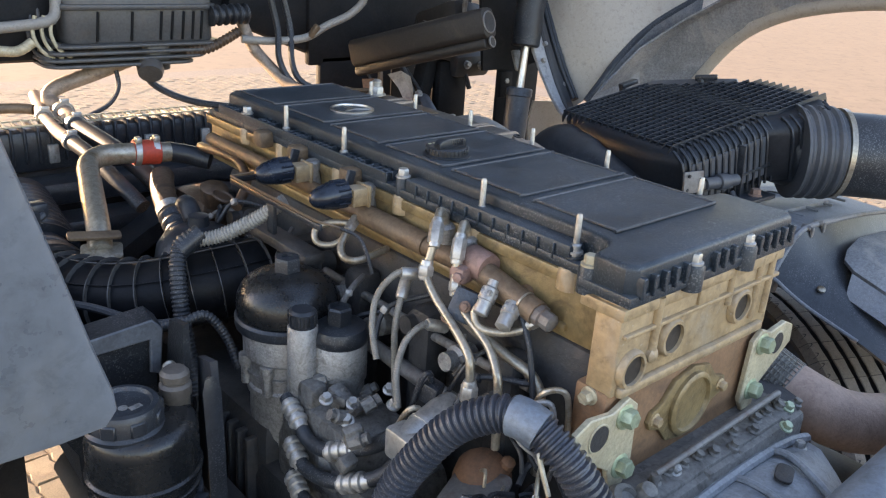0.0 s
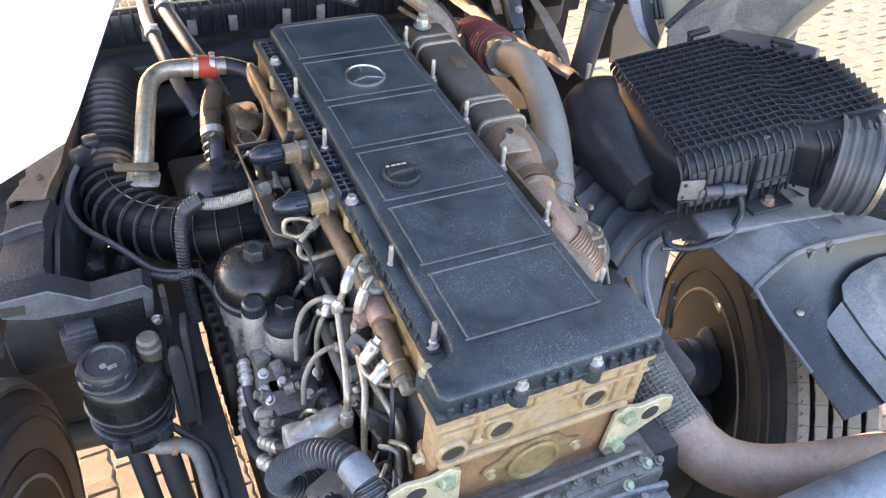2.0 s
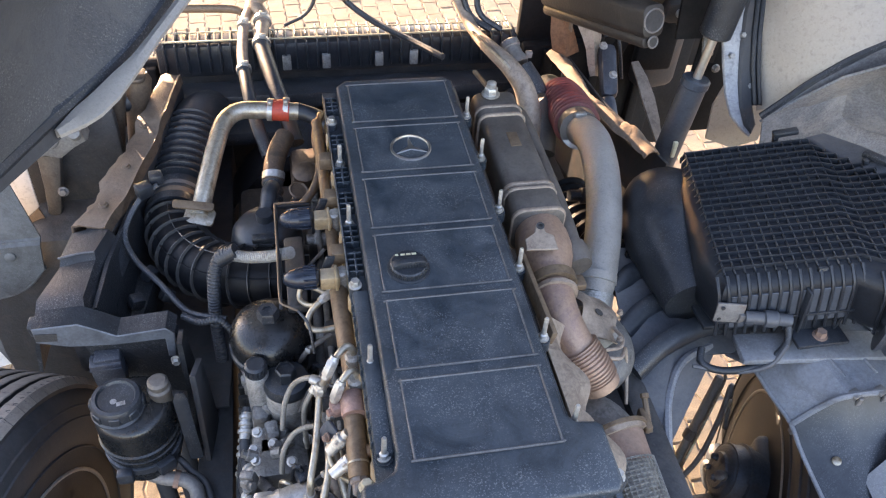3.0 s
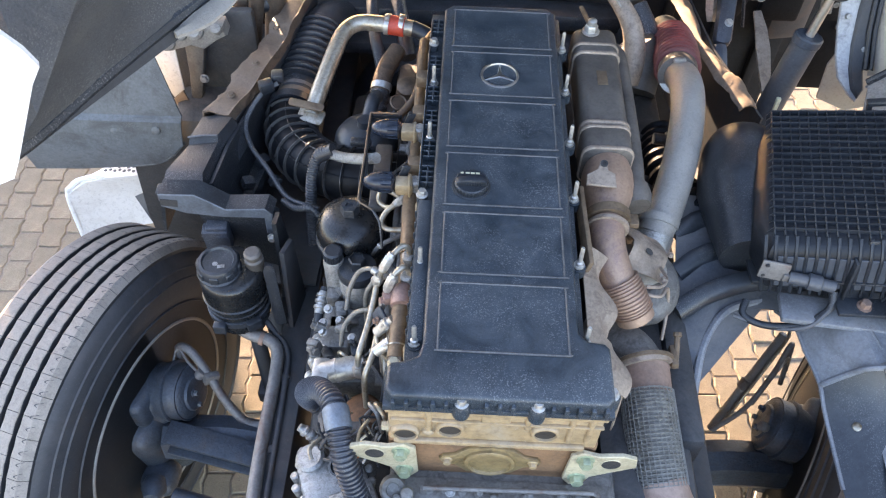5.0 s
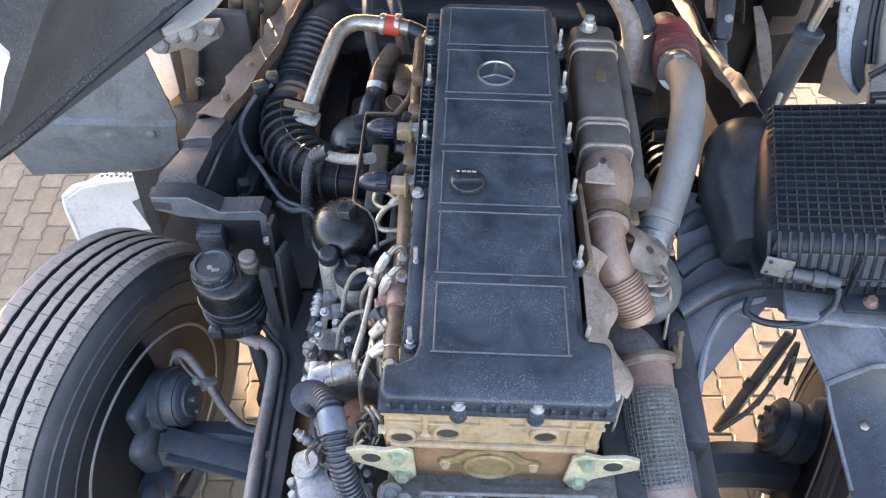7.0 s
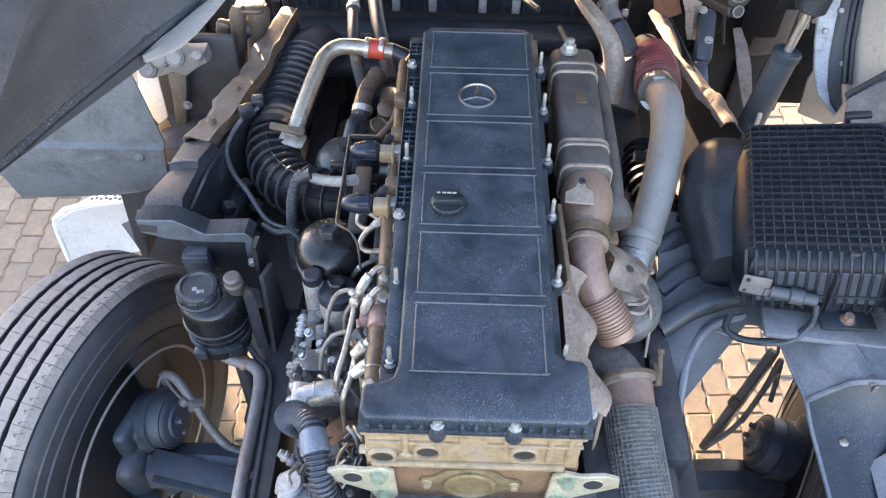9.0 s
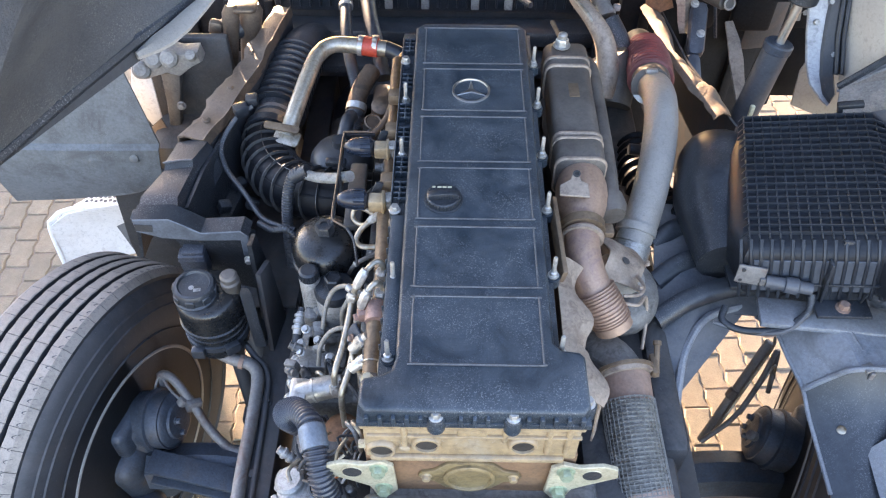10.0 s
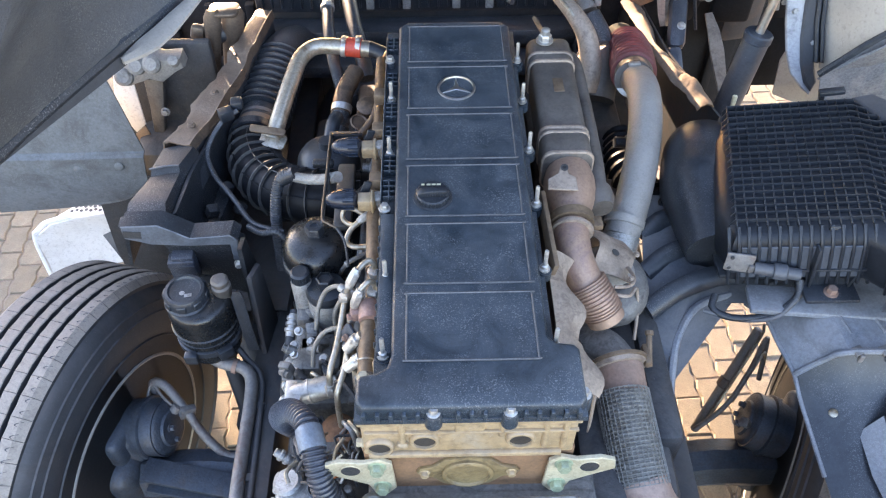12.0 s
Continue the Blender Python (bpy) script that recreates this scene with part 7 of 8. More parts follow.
part("ear", box((-0.755, 1.25, 1.27), (0.04, 0.03, 0.05), 0.012, (0, 15, 0)), latch_brown, cabhook)
part("bush", rod((-0.75, 1.27, 1.25), (-0.65, 1.29, 1.25), 0.030, 20, 0.005), black_rubber, cabhook)
# harness running round the intake elbow
harness = thing("wire_harness", (-0.6, 0.7, 1.2), "black taped wiring harness round the air intake", "cable")
part("cable", tube([(-0.585, 0.880, 1.290), (-0.625, 0.860, 1.270), (-0.660, 0.800, 1.230), (-0.640, 0.740, 1.205), (-0.585, 0.665, 1.200), (-0.530, 0.590, 1.190), (-0.480, 0.560, 1.195), (-0.445, 0.550, 1.195)], 0.0065, 8, 0.012), black_rubber, harness)
part("plug", joined(box((-0.615, 0.872, 1.285), (0.035, 0.03, 0.03), 0.005, (0, 0, 30)), box((-0.59, 0.90, 1.295), (0.03, 0.03, 0.025), 0.005, (0, 0, 10))), black_plastic, harness)
part("branch", tube([(-0.535, 0.575, 1.19), (-0.50, 0.545, 1.20), (-0.46, 0.54, 1.205), (-0.435, 0.525, 1.17), (-0.425, 0.50, 1.12)], 0.008, 10, 0.012, ribs=(0.006, 0.0012)), black_rubber, harness)

# radiator
radiator = thing("radiator", (-0.12, 1.49, 0.6), "black radiator with ribbed plastic top tank and fan shroud", "radiator")
part("top_tank", box((-0.12, 1.495, 1.245), (1.02, 0.085, 0.10), 0.015), black_plastic, radiator)
for k in range(34):
    part("tank_rib", box((-0.605 + 0.0295 * k, 1.490, 1.262), (0.006, 0.100, 0.085), 0.002, (0, 0, 0), 1), black_plastic, radiator)
part("lattice_strip", joined(box((-0.12, 1.462, 1.3055), (0.98, 0.004, 0.004), 0), box((-0.12, 1.502, 1.3095), (0.98, 0.004, 0.004), 0), *[box((-0.60 + 0.0215 * k, 1.482, 1.3075), (0.004, 0.044, 0.004), 0, (6, 0, 0)) for k in range(46)]), lug_gold, radiator, "sunlit pale clip strip on the tank")
for x in (-0.40, -0.28, -0.17, -0.02, 0.08):
    part("clip", box((x, 1.442, 1.240), (0.024, 0.012, 0.045), 0.003), cast_alu, radiator)
part("core", box((-0.12, 1.51, 0.90), (0.98, 0.06, 0.60), 0.01), engine_black, radiator)
part("shroud_top", box((-0.12, 1.40, 1.165), (1.00, 0.09, 0.06), 0.02), black_plastic, radiator)
part("shroud_step", box((-0.12, 1.33, 1.10), (0.92, 0.10, 0.05), 0.02), black_plastic, radiator)
part("shroud_side", box((-0.60, 1.40, 0.90), (0.05, 0.15, 0.55), 0.02), black_plastic, radiator)
part("shroud_side", box((0.36, 1.40, 0.90), (0.05, 0.15, 0.55), 0.02), black_plastic, radiator)
part("fan_ring", lathe([(0.36, -0.10), (0.40, -0.10), (0.40, 0.05), (0.36, 0.05), (0.36, -0.10)], (-0.10, 1.30, 0.75), (0, 1, 0), 40), black_plastic, radiator)
for rubber, metal, r, rod_r in (
        ([(-0.345, 1.06, 1.21), (-0.368, 1.14, 1.252), (-0.384, 1.234, 1.284), (-0.395, 1.345, 1.297)], [(-0.395, 1.345, 1.297), (-0.396, 1.42, 1.300), (-0.388, 1.545, 1.310), (-0.372, 1.62, 1.315), (-0.360, 1.69, 1.33)], 0.0165, 0.0150),
        ([(-0.275, 1.10, 1.215), (-0.298, 1.19, 1.258), (-0.320, 1.285, 1.282), (-0.343, 1.42, 1.302), (-0.346, 1.456, 1.306)], [(-0.346, 1.456, 1.306), (-0.342, 1.50, 1.310), (-0.336, 1.562, 1.316), (-0.352, 1.605, 1.335), (-0.330, 1.610, 1.360), (-0.235, 1.610, 1.390), (-0.130, 1.610, 1.425)], 0.0215, 0.0190)):
    t = thing("coolant_pipe", rubber[0], "stained metal coolant pipe with black rubber end and clamps", "pipe", "coolant pipes")
    part("pipe", tube(metal, rod_r, 18, 0.012), shield_tan, t)
    part("rubber_end", tube(rubber, r, 18, 0.02), black_rubber, t, "black rubber hose end")
    for a, b in ((rubber[-1], rubber[-2]), (metal[2], metal[1])):
        a, b = Vector(a), Vector(b)
        d = (b - a).normalized()
        part("clamp", joined(tube([a + d * 0.012, a + d * 0.024], r + 0.004, 18, 0.006), box(a + d * 0.018 + Vector((0.004, 0, r + 0.004)), (0.020, 0.010, 0.010), 0.002)), steel_bright, t)
far_pipe = thing("underfloor_tube", (-0.6, 1.62, 1.30), "brown dull steel tube crossing in front of the radiator", "tube")
part("tube", tube([(-0.90, 1.62, 1.335), (-0.60, 1.62, 1.322), (-0.43, 1.62, 1.315), (-0.39, 1.60, 1.312)], 0.013, 12, 0.02), rail_tan, far_pipe)

# dark ancillaries that fill the bay beside the block
side = thing("engine_ancillaries", (-0.36, 0.35, 0.55), "oily black compressor and starter beside the engine block", "engine parts")
part("compressor", box((-0.33, 0.62, 0.90), (0.20, 0.40, 0.30), 0.04), engine_black, side)
for k in range(9):
    part("cooling_fin", box((-0.435, 0.45 + 0.03 * k, 0.90), (0.02, 0.012, 0.24), 0.003), engine_black, side)
part("starter", joined(lathe([(0.055, 0), (0.062, 0.02), (0.062, 0.22), (0.045, 0.26), (0.03, 0.27)], (-0.345, 0.06, 0.85), (0, 1, 0)), lathe([(0.03, 0), (0.03, 0.16)], (-0.37, 0.08, 0.93), (0, 1, 0))), engine_black, side)
for c, s_ in (((-0.33, 0.28, 0.86), (0.20, 0.44, 0.24)), ((-0.31, -0.02, 0.86), (0.20, 0.30, 0.20)), ((-0.33, 0.95, 0.90), (0.22, 0.40, 0.30))):
    part("bracket", box(c, s_, 0.03), engine_black, side)
rside = thing("engine_side_shield", (0.30, 0.3, 0.6), "black splash shield along the frame", "splash shield")
part("panel", joined(box((0.27, 0.55, 0.95), (0.20, 1.30, 0.36), 0.04), box((0.36, 0.40, 1.08), (0.06, 0.75, 0.14), 0.02)), engine_black, rside)
part("panel", box((0.30, 0.98, 1.08), (0.26, 0.40, 0.12), 0.04), engine_black, rside)
for x0, x1, nm in ((0.44, 0.92, "right"), (-0.98, -0.60, "left")):
    fr = thing("front_frame_panel", (0.5 * (x0 + x1), 1.56, 0.5), "dark dirty frame panel beside the radiator", "frame panel", "frame panels")
    part("panel", box((0.5 * (x0 + x1), 1.56, 0.84), (x1 - x0, 0.04, 0.72), 0.012), cab_dark, fr)
    for k in range(3):
        part("stiffener", box((x0 + (x1 - x0) * (k + 0.5) / 3, 1.53, 0.84), (0.03, 0.03, 0.70), 0.006), cab_dark, fr)

inner_wing = thing("inner_wing_panel", (-0.85, 1.2, 0.6), "black dirty inner wing panel behind the wheel", "wing panel")
part("panel", joined(box((-0.82, 1.28, 0.86), (0.30, 0.50, 0.30), 0.03), box((-0.80, 0.98, 0.80), (0.16, 0.30, 0.20), 0.03)), engine_black, inner_wing)

# Added dark sheet and bars that fill the space behind the left wheel.
lower_sheet = thing("splash_guard", (-0.95, 1.05, 0.25), "brown-black sheet with bars behind the front wheel", "splash guard")
part("sheet", shell([[(-1.12, 1.06, 0.92), (-0.92, 1.04, 0.94), (-0.76, 1.05, 0.94), (-0.63, 1.06, 0.92)], [(-1.12, 1.02, 0.62), (-0.92, 1.00, 0.62), (-0.76, 1.01, 0.62), (-0.645, 1.02, 0.62)], [(-1.12, 1.03, 0.42), (-0.93, 1.01, 0.42), (-0.76, 1.02, 0.43), (-0.655, 1.03, 0.46)], [(-1.12, 1.04, 0.22), (-0.94, 1.03, 0.22), (-0.80, 1.03, 0.24), (-0.72, 1.04, 0.40)]], 0.008), engine_black, lower_sheet)
part("low_bar", tube([(-1.10, 1.02, 0.24), (-0.86, 1.00, 0.23), (-0.66, 1.02, 0.19), (-0.56, 1.05, 0.18)], 0.045, 10, 0.03), chassis_black, lower_sheet)
part("rim", tube([(-1.12, 1.04, 0.22), (-0.94, 1.03, 0.22), (-0.80, 1.03, 0.24), (-0.72, 1.04, 0.40), (-0.645, 1.02, 0.62)], 0.010, 8, 0.03), brown_oily, lower_sheet)
part("brace", tube([(-1.20, 1.20, 0.42), (-1.02, 1.05, 0.50), (-0.80, 1.02, 0.66), (-0.62, 1.05, 0.80)], 0.022, 10, 0.03), chassis_black, lower_sheet)
# dark stays that hang under the reservoir towards the axle
for top_, low_, r in (((-0.655, 0.50, 0.93), (-0.632, 0.44, 0.52), 0.020), ((-0.600, 0.52, 0.90), (-0.570, 0.43, 0.50), 0.026)):
    st = thing("frame_stay", low_, "black steel stay hanging from the frame beside the wheel", "stay", "frame stays")
    part("rod", rod(top_, low_, r, 14, 0.004), chassis_black, st)
    part("foot", box(low_, (0.07, 0.06, 0.05), 0.01), chassis_black, st)
    part("head", box(top_, (0.06, 0.05, 0.05), 0.01), chassis_black, st)
# bracket tower, white panel and post between mudguard and frame
plate2 = thing("splash_plate", (-0.53, 0.62, 0.95), "black dusty steel splash plate beside the chassis rail", "metal plate")
part("sheet", shell([[(-0.615, 0.50, 0.955), (-0.56, 0.50, 0.965), (-0.470, 0.50, 0.965)], [(-0.64, 0.70, 0.955), (-0.56, 0.70, 0.965), (-0.46, 0.70, 0.965)], [(-0.66, 0.95, 0.955), (-0.56, 0.95, 0.965), (-0.45, 0.95, 0.965)]], 0.006), chassis_black, plate2)
part("strip", shell([[(-0.541, 0.374, 1.197), (-0.533, 0.372, 1.201), (-0.525, 0.374, 1.197)], [(-0.547, 0.370, 1.18), (-0.533, 0.366, 1.18), (-0.520, 0.370, 1.18)], [(-0.545, 0.366, 1.08), (-0.533, 0.362, 1.08), (-0.519, 0.366, 1.08)], [(-0.544, 0.366, 0.985), (-0.532, 0.364, 0.985), (-0.518, 0.366, 0.985)], [(-0.545, 0.40, 0.966), (-0.533, 0.40, 0.966), (-0.519, 0.40, 0.966)], [(-0.55, 0.51, 0.962), (-0.536, 0.51, 0.962), (-0.520, 0.51, 0.962)]], 0.007), black_plastic, plate2, "scuffed upright strap")
tower = thing("mount_tower", (-0.87, 1.16, 0.80), "grey cast mount with dark post beside the mudguard", "mount bracket")
part("casting", joined(prism([(-0.956, 1.231), (-0.925, 1.250), (-0.905, 1.285), (-0.862, 1.300), (-0.820, 1.288), (-0.772, 1.292), (-0.766, 1.260), (-0.800, 1.240), (-0.836, 1.211), (-0.870, 1.222), (-0.932, 1.200)], -0.03, 0.03, 0.012, Matrix.Translation((0, 1.125, 0)) @ pose(0, 0, 0, 90)), *[lathe([(0.024, -0.03), (0.024, 0.02), (0.016, 0.028)], (x, 1.10, z), (0.1, -0.8, 0.6), 18) for x, z in ((-0.935, 1.232), (-0.892, 1.268), (-0.850, 1.272))], lathe([(0.014, 0), (0.014, 0.02), (0.008, 0.022)], (-0.785, 1.09, 1.285), (0, -0.6, 0.8), 14)), alu_dusty, tower, "dusty grey cast mount")
part("post", prism([(-0.904, 1.20), (-0.846, 1.20), (-0.868, 1.10), (-0.903, 0.955), (-0.932, 0.955), (-0.912, 1.10)], -0.02, 0.02, 0.010, Matrix.Translation((0, 1.15, 0)) @ pose(0, 0, 0, 90)), cooler_grey, tower)
part("bolt", hexagon((-0.862, 1.112, 1.10), 0.010, 0.010, (0, -1, 0.2)), pipe_dull, tower)
part("web", box((-0.862, 1.20, 1.02), (0.30, 0.03, 0.52), 0.01), engine_black, tower)
tab = thing("body_tab", (-0.95, 1.13, 0.90), "white painted body tab with tan stained foot", "body panel")
part("white_sheet", prism([(-0.974, 1.240), (-0.935, 1.235), (-0.932, 1.184), (-0.938, 1.040), (-0.973, 1.010), (-1.003, 1.09), (-1.000, 1.14)], 0, 0.006, 0.0015, Matrix.Translation((0, 1.135, 0)) @ pose(0, 0, 0, 90)), white_paint, tab)
part("tan_foot", prism([(-0.973, 1.012), (-0.937, 1.045), (-0.925, 0.985), (-0.968, 0.905), (-0.978, 0.960)], 0, 0.006, 0.0015, Matrix.Translation((0, 1.125, 0)) @ pose(0, 0, 0, 90)), bracket_brown, tab)

# ---- the tilted cab ----
cab = thing("tilted_cab", (CX, 1.72, 1.40), "white truck cab tilted forward, dark dirty underside showing", "truck cab")
TILT = Matrix.Translation((CX, 1.74, 1.55)) @ pose(0, 0, 0, -60, 0, 0)   # local -y runs back along the floor, z away from it
def under(bm):
    return turned(bm, TILT)
part("floor_pan", under(box((0, -0.95, 0.03), (1.30, 1.95, 0.05), 0.01)), cab_dark, cab, "black dirty floor pan")
for x in (-0.46, 0.46):
    part("floor_rail", under(box((x, -0.9, -0.02), (0.07, 1.8, 0.06), 0.012)), cab_dark, cab)
for y in (-0.25, -0.7, -1.2):
    part("floor_crossbar", under(box((0, y, -0.015), (1.2, 0.06, 0.05), 0.01)), cab_dark, cab)
part("cab_shell", under(box((0, -0.90, 1.15), (2.50, 2.0, 2.15), 0.06)), white_paint, cab)
for x in (-1.27, 1.27):
    part("side_skirt", under(box((x, -0.86, 0.18), (0.05, 1.90, 0.50), 0.02)), white_paint, cab)
# Added boxes that block sun from tray and plate; the left one is unseen.
part("front_sill", joined(box((-0.60, 1.67, 1.505), (0.68, 0.12, 0.17), 0.03), box((-1.165, 1.67, 1.47), (0.46, 0.12, 0.26), 0.03)), cab_dark, cab)
part("engine_tunnel", prism([(0.14, 1.53), (0.20, 1.49), (0.30, 1.452), (0.40, 1.414), (0.55, 1.358), (0.66, 1.350), (0.75, 1.366), (0.95, 1.42), (0.95, 1.64), (0.14, 1.64)], -1.66, -1.60, 0.014, pose(0, 0, 0, 90)), cab_dark, cab, "dark curved engine tunnel edge")
part("cross_member", box((0.16, 1.70, 1.60), (0.90, 0.12, 0.16), 0.03), cab_dark, cab)
rail_a, rail_b = Vector((0.455, 1.430, 1.425)), Vector((0.565, 1.000, 1.562))
rail_dir = (rail_b - rail_a).normalized()
across = rail_dir.cross(Vector((0, 0, 1))).normalized()
upward = across.cross(rail_dir)
RAIL = Matrix((( across.x, upward.x, rail_dir.x, rail_a.x), (across.y, upward.y, rail_dir.y, rail_a.y), (across.z, upward.z, rail_dir.z, rail_a.z), (0, 0, 0, 1)))
LONG = (rail_b - rail_a).length
tunnel = part("floor_beam", joined(turned(prism(rounded(-0.030, -0.026, 0.030, 0.052, 0.018), 0, LONG, 0.006), RAIL), turned(prism(rounded(-0.022, -0.052, 0.022, -0.022, 0.012), 0.0, LONG - 0.01, 0.005), RAIL)), beam_brown, cab, "brown-black dirty floor beam with open end")
for v, r in ((0.014, 0.027), (-0.036, 0.013)):
    at = rail_b + upward * v - rail_dir * 0.002
    part("end_ring", lathe([(r, -0.002), (r + 0.0025, 0.003), (r, 0.005), (r - 0.002, 0.003)], at, rail_dir, 22), pipe_dull, tunnel)
    part("end_hole", lathe([(r - 0.002, 0.0), (r - 0.002, 0.0032), (0, 0.0032)], at, rail_dir, 22), engine_black, tunnel, "dark open end")
for f, v in ((0.28, 0.03), (0.62, 0.035), (0.06, -0.02)):
    at = rail_a + rail_dir * (LONG * f) + upward * v - across * 0.031
    part("bolt", hexagon(at, 0.008, 0.008, -across), pipe_dull, tunnel)
part("gusset", joined(box((0.80, 1.42, 1.52), (0.14, 0.20, 0.10), 0.03, (-20, 8, 0)), box((0.70, 1.36, 1.475), (0.16, 0.012, 0.10), 0.004, (15, 12, 0))), beam_brown, cab)
part("panel_box", joined(box((0.62, 1.10, 1.66), (0.10, 0.12, 0.05), 0.012, (-20, 0, 0)), box((0.74, 1.10, 1.66), (0.08, 0.10, 0.05), 0.012, (-20, 0, 8))), grey_plastic, cab, "grey plastic control box")
# ribbed blower box under the floor
blower = thing("blower_box", (-0.1, 1.62, 1.42), "black ribbed plastic blower box under the tilted cab", "blower box")
blower_body = part("box_body", prism(rounded(-0.315, 1.555, 0.075, 1.74, 0.03), 1.470, 1.60, 0.008), blower_grey, blower)
for x in (-0.235, -0.150, -0.075, -0.045, -0.015, 0.012, 0.036):
    part("groove", box((x, 1.5535, 1.512), (0.006, 0.006, 0.072), 0.001, (0, 6, 0), 1), duct_black, blower_body, "dark groove")
part("top_rim", prism(rounded(-0.325, 1.545, 0.085, 1.75, 0.035), 1.552, 1.566, 0.004), blower_grey, blower)
for k, (grow, z) in enumerate(((0.012, 1.470), (0.030, 1.455), (0.040, 1.440), (0.034, 1.425))):
    part("flange_layer", prism(rounded(-0.335 - grow, 1.535 - 0.4 * grow, 0.10 - 0.03 * k, 1.74, 0.045), z - 0.007, z + 0.001, 0.0025), blower_grey, blower)
    part("corner_rib", tube([(-0.340 - grow, 1.62, z + 0.10), (-0.342 - grow, 1.60, z + 0.04), (-0.336 - grow, 1.575, z + 0.010), (-0.315 - grow, 1.550 - 0.4 * grow, z)], 0.0045, 8, 0.012), blower_grey, blower)
part("outlet", joined(prism(rounded(-0.125, 1.54, -0.055, 1.62, 0.02), 1.400, 1.47, 0.006), lathe([(0.030, 0), (0.034, 0.012), (0.030, 0.03)], (-0.115, 1.54, 1.415), (-0.3, -0.6, -0.5), 18)), blower_grey, blower)
part("loom", tube([(-0.02, 1.54, 1.445), (0.04, 1.535, 1.452), (0.09, 1.54, 1.470), (0.14, 1.55, 1.492)], 0.014, 10, ribs=(0.012, 0.003)), brown_oily, blower)
part("motor_fins", tube([(0.06, 1.55, 1.535), (0.11, 1.55, 1.538), (0.17, 1.55, 1.54)], 0.028, 16, ribs=(0.020, 0.008)), black_rubber, blower)
cbl = thing("underfloor_pipe", (-0.4, 1.5, 1.4), "sunlit bent pipes under the tilted cab", "pipe")
part("pipe", tube([(-0.56, 1.56, 1.505), (-0.44, 1.56, 1.515), (-0.355, 1.56, 1.525), (-0.325, 1.57, 1.55), (-0.32, 1.58, 1.65)], 0.013, 12, 0.015), tube_grey, cbl)
for k in range(3):
    part("pipe", tube([(-0.375 + 0.020 * k, 1.56, 1.540), (-0.385 + 0.020 * k, 1.555, 1.50), (-0.372 + 0.020 * k, 1.55, 1.462), (-0.345 + 0.020 * k, 1.55, 1.440)], 0.0045, 8, 0.012), lug_gold, cbl)
part("elbow", tube([(-0.46, 1.56, 1.462), (-0.42, 1.56, 1.460), (-0.385, 1.56, 1.48)], 0.012, 10, 0.012), lug_gold, cbl)
for k, pts in enumerate(([(-0.14, 1.56, 1.42), (-0.10, 1.555, 1.36), (-0.03, 1.50, 1.325), (0.06, 1.40, 1.32), (0.13, 1.28, 1.335)], [(-0.19, 1.58, 1.40), (-0.19, 1.57, 1.36), (-0.22, 1.56, 1.32), (-0.28, 1.55, 1.295)], [(0.22, 1.52, 1.60), (0.235, 1.50, 1.50), (0.215, 1.46, 1.43), (0.235, 1.43, 1.37), (0.29, 1.40, 1.34)], [(0.26, 1.52, 1.60), (0.275, 1.50, 1.50), (0.255, 1.46, 1.42), (0.265, 1.43, 1.37), (0.32, 1.40, 1.34)])):
    t = thing("hanging_cable", pts[0], "black cable hanging between cab and engine", "cable", "hanging cables")
    part("cable", tube(pts, 0.009 if k != 1 else 0.006, 8, 0.015), black_rubber, t)
seal_pipe = thing("silver_pipe", (0.35, 1.45, 1.5), "pale bent pipe under the tilted cab", "pipe")
part("pipe", tube([(0.14, 1.53, 1.475), (0.22, 1.51, 1.470), (0.31, 1.48, 1.480), (0.37, 1.46, 1.515), (0.44, 1.44, 1.55), (0.47, 1.42, 1.60), (0.40, 1.45, 1.61), (0.34, 1.47, 1.60)], 0.011, 12, 0.014), tube_grey, seal_pipe)
part("clip", box((0.33, 1.465, 1.50), (0.016, 0.016, 0.04), 0.003, (20, 30, 0)), rail_tan, seal_pipe)
part("pipe", tube([(0.50, 1.44, 1.43), (0.58, 1.40, 1.455), (0.68, 1.36, 1.475), (0.76, 1.33, 1.52), (0.78, 1.33, 1.60)], 0.008, 10, 0.014), pipe_dull, seal_pipe)
# beams and clutter behind the engine's right front corner
rstay = thing("side_stay", (0.6, 1.2, 1.1), "brown sunlit steel stay on the frame", "metal stay")
crumple = random.Random(12)
near_edge = [(0.470, 1.42), (0.486, 1.347), (0.516, 1.183), (0.525, 1.126), (0.543, 1.031), (0.570, 0.974), (0.586, 0.909)]
far_edge = [(0.525, 1.43), (0.538, 1.350), (0.540, 1.189), (0.566, 1.140), (0.582, 1.080), (0.618, 1.034), (0.636, 0.925)]
rows_ = []
for k in range(31):
    f = k / 5.0
    n_ = min(5, int(f))
    g = f - n_
    (xa, ya), (xb, yb) = [tuple(p + (q - p) * g for p, q in zip(e[n_], e[n_ + 1])) for e in (near_edge, far_edge)]
    z = 1.250 + crumple.uniform(-0.003, 0.003)
    rows_.append([(xa + crumple.uniform(-0.002, 0.002), ya, z - 0.006)] + [(xa + (xb - xa) * u, ya + (yb - ya) * u, z + h + crumple.uniform(-0.003, 0.003)) for u, h in ((0.2, 0.004), (0.5, 0.009), (0.8, 0.003))] + [(xb + crumple.uniform(-0.003, 0.003), yb, z - 0.008), (xb + 0.003, yb, z - 0.03)])
part("strip", shell(rows_, 0.004), bracket_brown, rstay)
part("web", shell([[(0.535, 1.42, 1.243), (0.566, 1.165, 1.243), (0.645, 0.89, 1.238)], [(0.535, 1.42, 0.9), (0.566, 1.165, 0.9), (0.645, 0.89, 0.9)]], 0.006), chassis_black, rstay)
